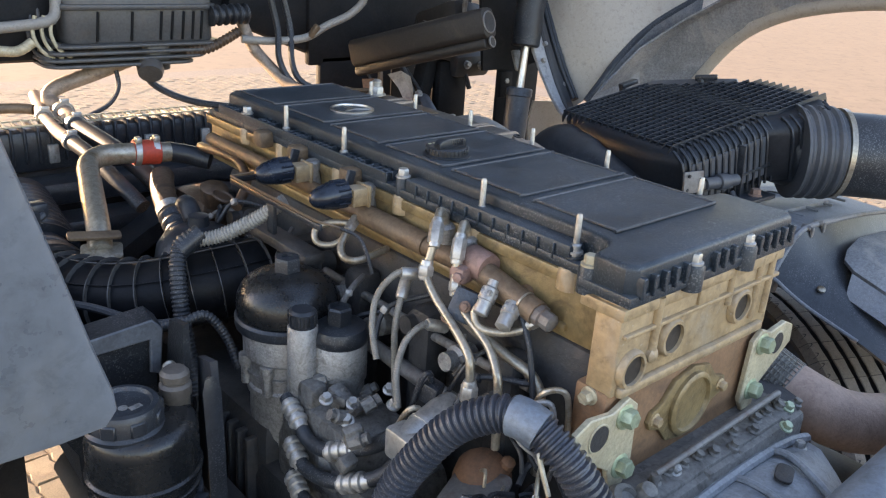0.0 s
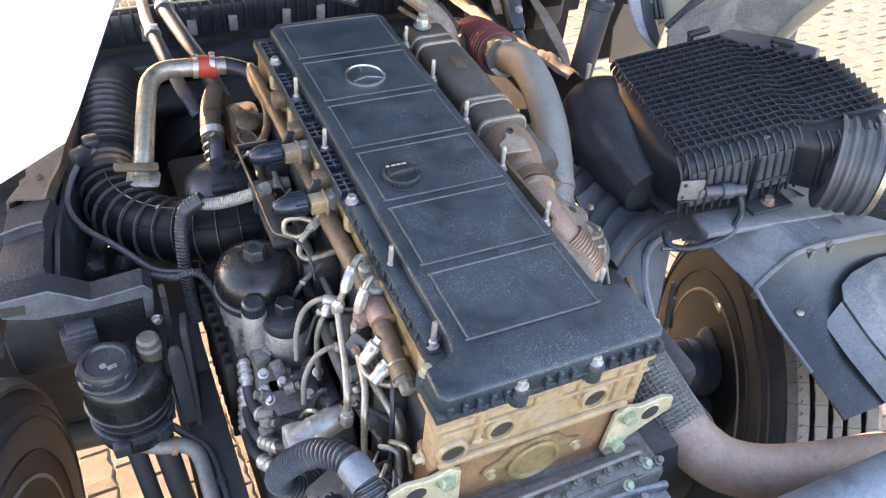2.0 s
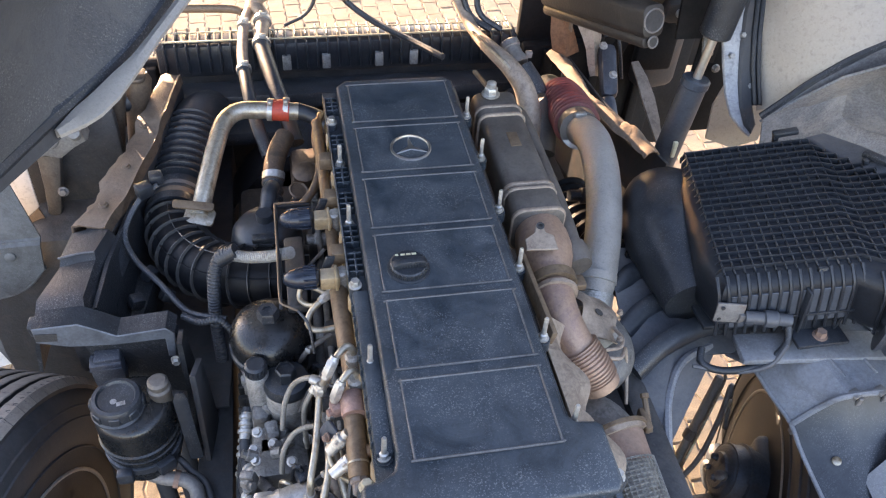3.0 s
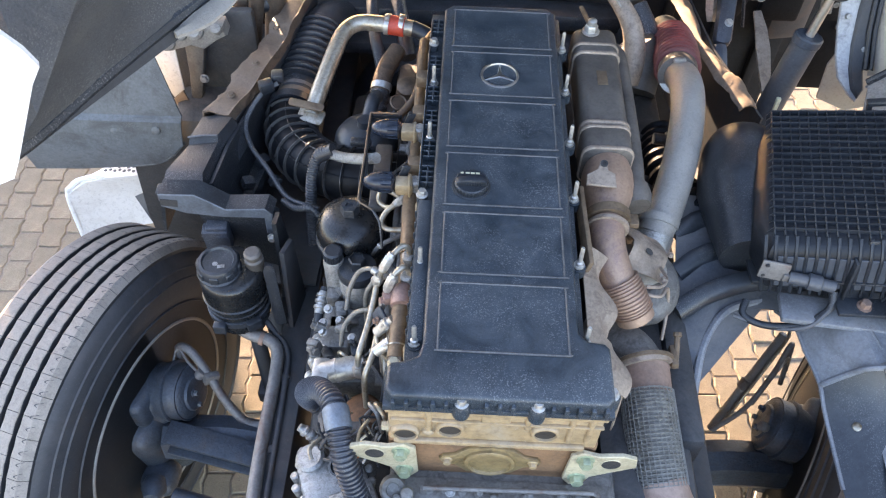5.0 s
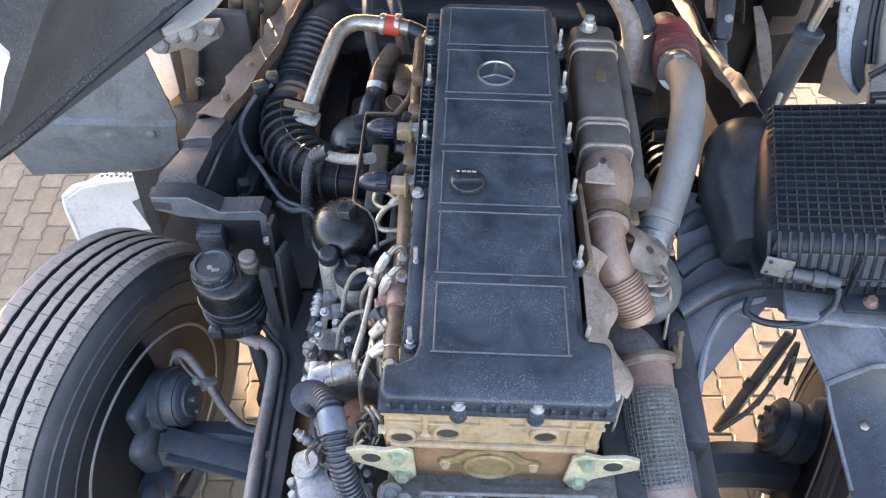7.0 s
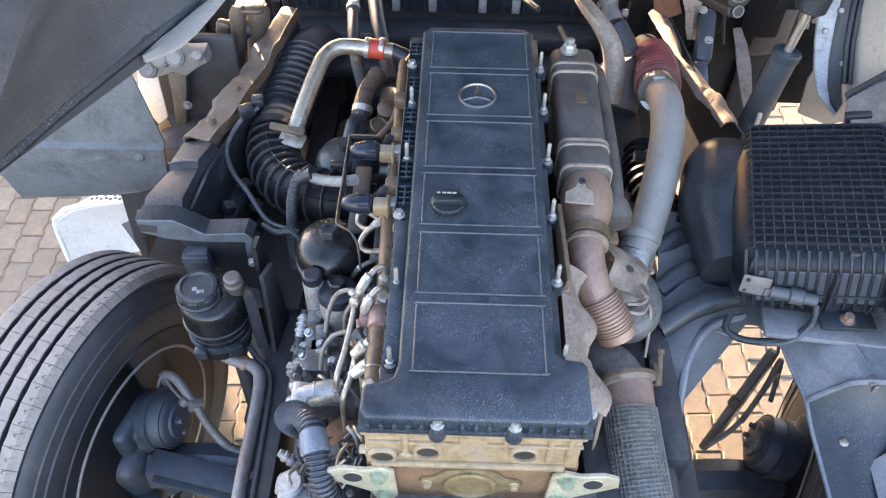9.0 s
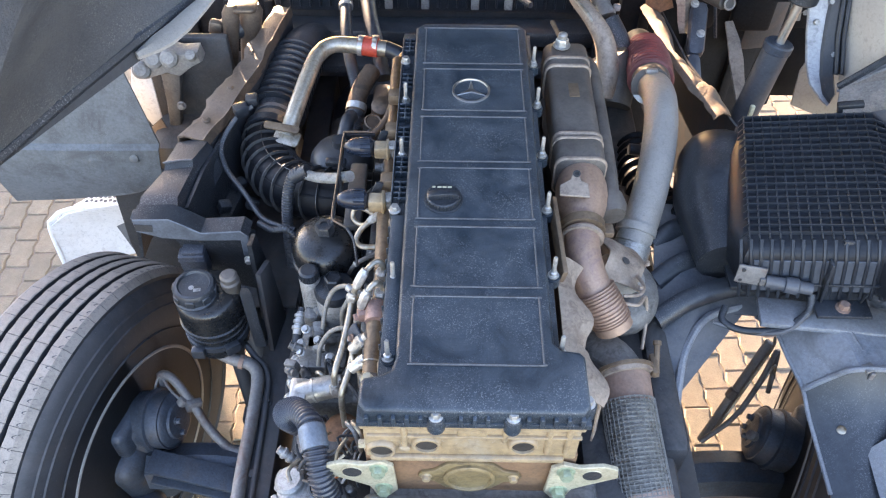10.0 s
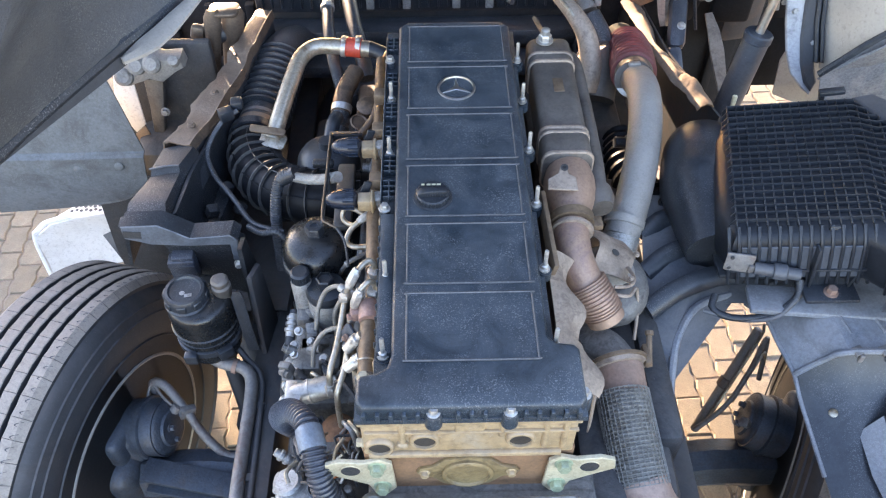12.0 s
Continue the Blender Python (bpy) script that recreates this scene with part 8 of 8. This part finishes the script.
hang = thing("bracket_cluster", (0.66, 1.45, 1.2), "dark brackets and cables beside the radiator", "bracket")
part("plate", joined(box((0.602, 1.26, 1.275), (0.050, 0.16, 0.05), 0.02, (35, 0, -8)), box((0.59, 1.17, 1.20), (0.045, 0.10, 0.05), 0.02, (45, 0, 8))), hose_blue_black, hang)
for x, y, z in ((0.59, 1.30, 1.335), (0.605, 1.23, 1.285)):
    part("bolt", hexagon((x, y, z), 0.009, 0.008, (0, -0.5, 1)), steel_bright, hang)
part("post", box((0.70, 1.42, 1.33), (0.06, 0.05, 0.28), 0.012, (0, 18, 10)), cab_dark, hang)
part("post", box((0.80, 1.40, 1.30), (0.12, 0.04, 0.22), 0.012), cab_dark, hang)
part("dark_web", joined(box((0.55, 1.60, 0.98), (0.30, 0.03, 0.46), 0.01), box((0.86, 1.60, 0.98), (0.36, 0.03, 0.46), 0.01), box((0.94, 1.62, 1.30), (0.06, 0.03, 0.22), 0.01), box((0.57, 1.60, 1.30), (0.28, 0.03, 0.22), 0.01), box((0.72, 1.60, 1.50), (0.66, 0.03, 0.24), 0.01), box((1.03, 1.78, 1.20), (0.36, 0.03, 0.50), 0.01)), cab_dark, hang)
part("pivot_arm", joined(box((0.88, 1.53, 1.22), (0.14, 0.10, 0.34), 0.03, (0, 0, 12)), box((0.86, 1.40, 1.40), (0.16, 0.10, 0.08), 0.025, (12, 0, 0)), lathe([(0.032, 0), (0.036, 0.01), (0.036, 0.03), (0.026, 0.034)], (0.88, 1.48, 1.28), (-0.3, -1, 0.2), 20)), chassis_black, hang, "blue-black cab pivot arm")
for x, y, z in ((0.82, 1.345, 1.40), (0.88, 1.345, 1.395), (0.86, 1.475, 1.20)):
    part("bolt", hexagon((x, y, z), 0.010, 0.012, (0, -1, 0.3)), cast_alu, hang)
part("ground_post", prism([(-0.022, 0), (0.022, 0), (0.030, 0.16), (-0.012, 0.16)], -0.012, 0.012, 0.004, Matrix.Translation((0.735, 1.45, 1.25)) @ pose(0, 0, 0, 90)), rim_rust, hang, "rusty brown steel post")
part("rust_plate", shell([[(0.469, 1.42, 1.365), (0.495, 1.40, 1.368), (0.521, 1.40, 1.354)], [(0.471, 1.41, 1.32), (0.505, 1.385, 1.315), (0.545, 1.40, 1.30)], [(0.485, 1.41, 1.265), (0.520, 1.39, 1.25), (0.564, 1.41, 1.255)]], 0.005), rim_rust, hang, "rusty curved plate")
crush = random.Random(21)
part("foil_wrap", shell([[(0.520 + crush.uniform(-0.004, 0.004), 1.36, 1.385), (0.550, 1.34 + crush.uniform(-0.01, 0.01), 1.395), (0.592, 1.35, 1.375)], [(0.535, 1.33, 1.350), (0.560, 1.315, 1.352), (0.590 + crush.uniform(-0.004, 0.004), 1.335, 1.338)], [(0.550, 1.32, 1.315), (0.566, 1.305, 1.318), (0.582, 1.32, 1.30)], [(0.556, 1.30, 1.275), (0.570, 1.29, 1.28), (0.584, 1.30, 1.265)], [(0.566, 1.29, 1.245), (0.576, 1.285, 1.25), (0.588, 1.295, 1.24)]], 0.004), shield_tan, hang, "crumpled pale heat wrap")
for k in range(7):
    a = Vector((0.50 + 0.05 * k, 1.46 + crush.uniform(-0.05, 0.03), 1.40 + crush.uniform(-0.03, 0.05)))
    b = a + Vector((crush.uniform(-0.03, 0.06), crush.uniform(-0.10, -0.02), -crush.uniform(0.08, 0.20)))
    m_ = (a + b) / 2 + Vector((crush.uniform(-0.03, 0.03), -0.02, crush.uniform(0.0, 0.03)))
    part("loose_wire", tube([a, m_, b], crush.uniform(0.004, 0.008), 8, 0.012), (black_rubber, bracket_brown, chassis_black)[k % 3], hang)
part("lit_strip", shell([[(0.700, 1.325, 1.262), (0.722, 1.330, 1.262)], [(0.700, 1.265, 1.240), (0.735, 1.275, 1.240)], [(0.698, 1.20, 1.215), (0.740, 1.215, 1.215)], [(0.702, 1.13, 1.185), (0.735, 1.14, 1.185)], [(0.708, 1.07, 1.155), (0.722, 1.075, 1.155)]], 0.006), shield_tan, hang, "pale tan upright strip")
strut = thing("cab_strut", (0.70, 1.03, 1.15), "grey hydraulic cab tilt strut with chrome rod", "strut")
part("cylinder", rod((0.690, 1.01, 1.03), (0.742, 1.04, 1.375), 0.034, 22, 0.005), grey_plastic, strut)
part("collar", rod((0.740, 1.039, 1.362), (0.744, 1.041, 1.388), 0.037, 22, 0.004), hub_grey, strut)
part("chrome_rod", rod((0.742, 1.04, 1.38), (0.792, 1.07, 1.70), 0.0115, 18), chrome, strut, "polished chrome rod")
part("upper_boot", rod((0.760, 1.051, 1.50), (0.82, 1.085, 1.90), 0.040, 18, 0.005), black_rubber, strut, "black rubber boot")
part("valve_tab", box((0.712, 0.995, 1.20), (0.012, 0.02, 0.05), 0.003), cap_mark, strut, "pale yellow tab")
# right wheel arch of the cab
arch = thing("cab_wheel_arch", (1.0, 0.85, 1.4), "cream inner panel and grey liner of the tilted cab's wheel arch", "wheel arch")
part("cream_panel", shell([[(0.892, 0.958, 1.335), (0.915, 0.90, 1.39), (0.955, 0.88, 1.48), (1.05, 0.86, 1.57), (1.22, 0.82, 1.66)], [(0.876, 1.045, 1.50), (0.910, 0.985, 1.56), (0.95, 0.95, 1.62), (1.05, 0.93, 1.70), (1.22, 0.90, 1.80)], [(0.905, 1.20, 1.75), (0.94, 1.12, 1.82), (0.98, 1.05, 1.88), (1.05, 1.00, 1.92), (1.22, 0.95, 2.0)], [(0.95, 1.32, 1.95), (0.98, 1.28, 2.0), (1.02, 1.22, 2.05), (1.10, 1.12, 2.10), (1.24, 1.02, 2.2)]], 0.008), cab_cream, arch, "cream painted inner panel")
part("hinge_wall", joined(box((0.925, 1.225, 1.25), (0.18, 0.012, 0.34), 0.004), box((0.86, 1.215, 1.36), (0.05, 0.02, 0.08), 0.006)), cab_dark, arch, "black hinge wall")
for x, z in ((0.86, 1.37), (0.90, 1.30)):
    part("bolt", hexagon((x, 1.212, z), 0.009, 0.010, (0, -1, 0.2)), cast_alu, arch)
part("inner_wall", shell([[(0.74, 1.20, 1.41), (0.90, 1.20, 1.41), (1.00, 1.16, 1.45), (1.20, 1.10, 1.56)], [(0.72, 1.24, 1.80), (0.90, 1.24, 1.80), (1.02, 1.18, 1.80), (1.22, 1.10, 1.85)], [(0.72, 1.32, 2.20), (0.92, 1.32, 2.20), (1.06, 1.25, 2.20), (1.24, 1.16, 2.25)]], 0.01), cab_dark, arch, "black dirty inner wall")
seam = [(0.852, 0.885, 1.37), (0.885, 0.875, 1.415), (0.95, 0.868, 1.485), (1.06, 0.85, 1.575), (1.22, 0.81, 1.66)]
part("seal", tube(seam, 0.010, 8, 0.02), black_rubber, arch)
part("lower_liner", shell([[(x, y - 0.004, z) for x, y, z in seam], [(0.87, 0.880, 1.30), (0.91, 0.875, 1.32), (0.98, 0.865, 1.35), (1.08, 0.845, 1.39), (1.24, 0.81, 1.43)], [(0.885, 0.875, 1.19), (0.93, 0.870, 1.19), (1.00, 0.860, 1.19), (1.10, 0.84, 1.19), (1.26, 0.81, 1.19)]], 0.006), liner_light, arch, "grey dusty lower liner")
lip = [(1.165, 0.785, 1.355), (1.16, 0.745, 1.43), (1.155, 0.67, 1.535), (1.15, 0.58, 1.61), (1.15, 0.45, 1.665), (1.15, 0.25, 1.70), (1.15, 0.0, 1.70), (1.15, -0.25, 1.66)]
inner = [(0.85, 0.885, 1.36), (0.90, 0.86, 1.43), (0.97, 0.82, 1.52), (1.06, 0.76, 1.60), (1.10, 0.62, 1.70), (1.10, 0.40, 1.76), (1.10, 0.1, 1.78), (1.10, -0.2, 1.74)]
mids = [tuple(0.5 * (a + b) + (0.0, 0.05, 0.02)[k] for k, (a, b) in enumerate(zip(p, q))) for p, q in zip(lip, inner)]
part("liner", shell([inner, mids, lip], 0.006), liner_light, arch, "grey dusty arch liner")
part("lip", tube(lip, 0.020, 10, 0.03), cab_cream, arch)
part("fender_skin", shell([lip, [(x + 0.06, y + 0.03, z + 0.06) for x, y, z in lip], [(x + 0.08, y + 0.10, z + 0.35) for x, y, z in lip], [(x + 0.07, y + 0.35, z + 1.1) for x, y, z in lip]], 0.006), white_paint, arch)
bar = thing("cab_stop_bar", (0.85, 0.98, 1.32), "blue-black steel cab stop bar with bolts", "steel bar")
LEAN = 32.2    # the bar leans back, so its outline is drawn flat and then tipped
def leaning(outline, depth, bevel, proud=0.0):
    k = 1 / math.cos(radians(LEAN))
    flat = [(x, (z - 1.398) * k) for x, z in outline]
    return prism(flat, proud, proud + depth, bevel, Matrix.Translation((0, 0.991, 1.398)) @ pose(0, 0, 0, 90 - LEAN, 0, 0), seg=1)
part("plate", leaning([(0.861, 1.283), (0.869, 1.304), (0.851, 1.347), (0.843, 1.395), (0.842, 1.477), (0.850, 1.55), (0.865, 1.613), (0.812, 1.615), (0.790, 1.525), (0.781, 1.485), (0.784, 1.433), (0.793, 1.374), (0.808, 1.331), (0.841, 1.297)], 0.012, 0.002), stop_grey, bar, "worn pale grey face plate")
part("channel", leaning([(0.862, 1.290), (0.874, 1.310), (0.862, 1.352), (0.858, 1.40), (0.858, 1.48), (0.872, 1.613), (0.852, 1.613), (0.832, 1.54), (0.824, 1.47), (0.822, 1.40), (0.828, 1.35), (0.842, 1.31)], 0.014, 0.005, 0.006), chassis_black, bar, "blue-black curved steel channel")
for x0 in (0.858, 0.872):
    part("gasket", leaning([(x0, 1.352), (x0 + 0.010, 1.350), (x0 + 0.002, 1.43), (x0 + 0.003, 1.50), (x0 + 0.014, 1.613), (x0 + 0.003, 1.613), (x0 - 0.008, 1.50), (x0 - 0.009, 1.43)], 0.028, 0.004, 0.004), black_rubber, bar, "black rubber gasket strip")
for x, z in ((0.830, 1.503), (0.801, 1.462), (0.853, 1.398), (0.868, 1.56)):
    part("bolt", hexagon((x, 0.979 + 0.63 * (z - 1.398), z), 0.0075, 0.012, (0, -0.85, 0.53)), cast_alu, bar)
part("hinge_plate", box((0.775, 1.09, 1.455), (0.030, 0.010, 0.06), 0.003, (-25, 0, 0)), cast_alu, bar, "small pale hinge plate")
part("lower_corner", shell([[(0.868, 1.10, 1.330), (0.92, 1.10, 1.325), (1.03, 1.09, 1.315)], [(0.852, 1.10, 1.26), (0.93, 1.10, 1.24), (1.03, 1.09, 1.24)], [(0.862, 1.095, 1.150), (0.95, 1.09, 1.115), (1.02, 1.085, 1.14)]], 0.006), cab_cream, bar, "tan painted lower corner panel")
# left wing, hanging close over the wheel
wing = thing("cab_wing", (-0.62, 0.15, 1.85), "white cab wing with rough grey liner and black seal", "cab wing")
seal = [(-0.752, 0.005, 1.848), (-0.707, 0.085, 1.846), (-0.664, 0.198, 1.845), (-0.589, 0.345, 1.852), (-0.505, 0.475, 1.868), (-0.44, 0.60, 1.90), (-0.38, 0.74, 1.95)]
upper = [(-0.625, -0.128, 1.985), (-0.560, -0.105, 2.062), (-0.520, 0.010, 2.150), (-0.520, 0.220, 2.120), (-0.545, 0.44, 2.00), (-0.485, 0.60, 2.04), (-0.42, 0.76, 2.10)]
mid = [tuple(0.5 * (a + b) + (-0.03, 0.03, 0.0)[k] for k, (a, b) in enumerate(zip(p, q))) for p, q in zip(seal, upper)]
top = [(x + 0.0, y + 0.08, z + 0.40) for x, y, z in upper]
part("liner", shell([seal, mid, upper, top], 0.006), wing_felt, wing, "rough grey wing liner")
part("seal", tube([(x, y, z - 0.006) for x, y, z in seal], 0.012, 8, 0.02), black_rubber, wing, "black rubber edge seal")
flange = [(x + 0.006 * f, y - 0.016 * f, z - 0.036 * f) for (x, y, z), f in zip(seal, (0.30, 0.45, 0.7, 0.9, 1.0, 1.0, 1.0))]
part("flange", shell([[(x, y - 0.002, z - 0.008) for x, y, z in seal][:5], flange[:5]], 0.005), flange_dark, wing)
lip_a = [(-0.582, 0.335, 1.837), (-0.560, 0.366, 1.847), (-0.537, 0.390, 1.855), (-0.515, 0.417, 1.864), (-0.491, 0.444, 1.873), (-0.469, 0.477, 1.884), (-0.40, 0.60, 1.92)]
lip_b = [(-0.575, 0.327, 1.834), (-0.544, 0.342, 1.839), (-0.525, 0.355, 1.844), (-0.504, 0.381, 1.852), (-0.483, 0.418, 1.864), (-0.454, 0.472, 1.882), (-0.38, 0.60, 1.92)]
lip_mid = [tuple(0.45 * p + 0.55 * q + (0.0, 0.0, 0.004)[k] for k, (p, q) in enumerate(zip(a, b))) for a, b in zip(lip_a, lip_b)]
part("pale_flange", shell([[(x, y, z - 0.012) for x, y, z in lip_a], lip_a, lip_mid, lip_b, [(x, y, z - 0.005) for x, y, z in lip_b]], 0.003), tube_grey, wing, "pale grey folded flange")
edge = [(-0.640, -0.140, 1.978), (-0.592, -0.133, 1.998), (-0.577, -0.132, 2.024), (-0.545, -0.130, 2.088), (-0.528, -0.130, 2.122), (-0.512, -0.133, 2.146), (-0.514, -0.142, 2.170), (-0.530, -0.155, 2.21), (-0.560, -0.170, 2.34)]
outer = [(x - 0.10, y - 0.035, z) for x, y, z in edge]
out2 = [(x - 0.24, y - 0.10, z - 0.01) for x, y, z in edge]
part("outer_skin", shell([edge, outer, out2], 0.006), white_paint, wing, "white painted wing skin")
part("rear_flap", prism([(-1.30, 1.66), (-0.93, 1.634), (-0.902, 1.634), (-0.888, 1.635), (-0.884, 1.640), (-0.8845, 1.646), (-0.889, 1.662), (-0.896, 1.690), (-0.905, 1.723), (-0.925, 1.80), (-0.96, 1.90), (-1.30, 1.95)], 0, 0.010, 0.003, Matrix.Translation((0, -0.306, 0)) @ pose(0, 0, 0, 90)), flap_grey, wing, "pale grey glossy step corner")

# mudguard, bumper end and step on the left
guard = thing("front_mudguard", (-1.05, 1.0, 0.85), "grey dusty plastic mudguard over the front wheel", "mudguard")
part("skin", shell([[(-1.46, 1.01, 1.16), (-1.19, 1.02, 1.23), (-0.957, 1.03, 1.30)], [(-1.45, 1.00, 1.052), (-1.15, 1.00, 1.050), (-0.914, 1.01, 1.046)], [(-1.44, 0.985, 1.040), (-1.15, 0.985, 1.038), (-0.916, 0.995, 1.034)], [(-1.42, 0.980, 0.960), (-1.16, 0.980, 0.950), (-0.926, 0.990, 0.955)], [(-1.405, 1.00, 0.822), (-1.20, 1.00, 0.838), (-1.015, 1.00, 0.868)]], 0.006), guard_grey, guard)
part("fold", tube([(-1.44, 0.990, 1.048), (-1.15, 0.992, 1.046), (-0.916, 1.00, 1.042)], 0.004, 8, 0.03), guard_grey, guard)
part("rim", tube([(-1.405, 1.00, 0.822), (-1.20, 1.00, 0.838), (-1.015, 1.00, 0.868), (-0.926, 0.995, 0.955)], 0.006, 8, 0.03), guard_grey, guard)
for x, z in ((-1.22, 1.008), (-1.11, 1.008), (-0.99, 1.010)):
    part("fastener", lathe([(0.013, 0), (0.013, 0.004), (0.007, 0.007)], (x, 0.984, z), (0, -1, 0.3), 16), guard_grey, guard)
bumper = thing("front_bumper", (-1.2, 1.2, 0.35), "white front bumper end with black step", "bumper")
part("corner_shell", shell([[(-1.47, 1.17, 0.52), (-1.40, 1.18, 0.575), (-1.30, 1.19, 0.60), (-1.10, 1.20, 0.64)], [(-1.46, 1.14, 0.42), (-1.38, 1.20, 0.46), (-1.28, 1.22, 0.49), (-1.10, 1.22, 0.52)], [(-1.43, 1.08, 0.28), (-1.34, 1.16, 0.33), (-1.26, 1.18, 0.36), (-1.12, 1.18, 0.40)]], 0.012), white_paint, bumper)
part("edge", tube([(-1.43, 1.08, 0.27), (-1.47, 1.16, 0.50), (-1.45, 1.18, 0.545), (-1.38, 1.185, 0.585), (-1.10, 1.20, 0.645)], 0.010, 8, 0.02), white_paint, bumper)
part("tread_plate", shell([[(-1.335, 1.140, 0.652), (-1.275, 1.118, 0.660), (-1.165, 1.135, 0.664)], [(-1.300, 1.170, 0.655), (-1.225, 1.168, 0.664), (-1.150, 1.175, 0.668)], [(-1.270, 1.200, 0.655), (-1.200, 1.208, 0.664), (-1.130, 1.212, 0.668)]], 0.008), white_paint, bumper, "white perforated step plate")
for i in range(8):
    for j in range(4):
        part("tread_hole", lathe([(0.0060, 0), (0.0060, 0.0012), (0, 0.0012)], (-1.283 + 0.0155 * i + 0.010 * j, 1.138 + 0.004 * (i % 2) + 0.018 * j, 0.6735 + 0.0004 * i), (0, 0, 1), 8), black_plastic, bumper, "dark hole")
# Unseen bar, added to throw shade on the ground behind it.
part("crossmember", box((-0.08, 2.02, 0.37), (2.2, 0.12, 0.16), 0.03), chassis_black, bumper, "unseen dark crossbar added to shade the ground")
part("dark_recess", shell([[(-1.19, 1.10, 0.60), (-1.02, 1.12, 0.68)], [(-1.14, 1.06, 0.52), (-0.98, 1.06, 0.60)], [(-1.08, 1.04, 0.38), (-0.92, 1.04, 0.45)]], 0.01), grey_plastic, bumper)
part("main_beam", box((CX, 1.95, 0.37), (2.2, 0.18, 0.18), 0.05), white_paint, bumper)

# ---- ground ----
ground = tagged(part("ground", shell([[(-400, -400, -0.03), (400, -400, -0.03)], [(-400, 400, -0.03), (400, 400, -0.03)]], 0.02), far_sand, None), "pale sandy yard ground reaching the horizon", "ground", kind="structure")
# Added wall, out of view; it keeps the sun off the left paving.
yard_wall = tagged(part("yard_wall", box((-6.1, 5.2, 0.82), (6.4, 0.22, 1.70), 0.01), far_sand, None), "unseen plain wall added to shade the left paving", "wall", kind="structure")
paving = thing("paving", (0, 1.0, -0.05), "sunlit clay block paving in staggered rows", "paving", kind="structure")
bed = part("joint_bed", box((0.5, 2.5, -0.0145), (13.0, 13.0, 0.02), 0), joint_sand, paving)
PW, PL, GAP = 0.095, 0.150, 0.003
rng = random.Random(8)


def brick_mesh(seed):
    """One clay block with worn, slightly uneven edges, its top middle at the origin."""
    r = random.Random(seed)
    bm = bmesh.new()
    w, h = (PW - GAP) / 2, (PL - GAP) / 2
    jit = lambda s: r.uniform(-s, s)
    zig = 0.0045
    ring = [(-1, -1, 1), (1, -1, 1), (1, -0.5, -1), (1, 0, 1), (1, 0.5, -1), (1, 1, 1), (-1, 1, 1), (-1, 0.5, -1), (-1, 0, 1), (-1, -0.5, -1)]
    low = [bm.verts.new((x * w + zig * z, y * h, -0.03)) for x, y, z in ring]
    mid = [bm.verts.new((x * w + zig * z + jit(0.0012), y * h + jit(0.0012), -0.006)) for x, y, z in ring]
    up = [bm.verts.new((x * (w - 0.005) + zig * z + jit(0.0015), y * (h - 0.005) + jit(0.0015), jit(0.0008))) for x, y, z in ring]
    for a, b in ((low, mid), (mid, up)):
        for k in range(10):
            bm.faces.new((a[k], a[(k + 1) % 10], b[(k + 1) % 10], b[k]))
    bm.faces.new(up)
    bmesh.ops.recalc_face_normals(bm, faces=bm.faces)
    return bm


shapes = []
for s in range(8):
    me = bpy.data.meshes.new("brick")
    b = brick_mesh(s)
    b.to_mesh(me)
    b.free()
    me.materials.append(paver_clay)
    shapes.append(me)
verts, faces = [], []
SKEW = Matrix.Rotation(radians(3.0), 3, "Z")
placed = 0
for i in range(-62, 73):
    for j in range(-26, 58):
        x, y = i * PW, j * PL + (PL / 2 if i % 2 else 0.0)
        p = SKEW @ Vector((x, y, rng.uniform(-0.003, 0.003)))
        if not (-5.6 < p.x < 6.6 and -3.6 < p.y < 8.6):
            continue
        tilt = Euler((rng.uniform(-0.012, 0.012), rng.uniform(-0.012, 0.012), radians(3.0) + rng.uniform(-0.012, 0.012)))
        near = (0.45 < p.x < 1.25 and 0.45 < p.y < 1.55) or (-0.95 < p.x < -0.40 and -0.1 < p.y < 1.1) or (-2.45 < p.x < -1.55 and 1.15 < p.y < 2.1)
        me = shapes[rng.randrange(8)]
        if near and placed < 300:
            placed += 1
            ob = new("brick", me)
            ob.parent = paving
            ob.matrix_parent_inverse = Matrix.Translation(-BASES[paving.name])
            ob.matrix_basis = Matrix.LocRotScale(p, tilt, None)
        else:
            m3 = tilt.to_matrix()
            base = len(verts)
            verts += [tuple(p + m3 @ v.co) for v in me.vertices]
            faces += [[base + k for k in f.vertices] for f in me.polygons]
me = bpy.data.meshes.new("paver_field")
me.from_pydata(verts, [], faces)
me.materials.append(paver_clay)
field = new("paver_field", me)
field.parent = paving
field.matrix_parent_inverse = Matrix.Translation(-BASES[paving.name])
tagged(field, kind="stuff")
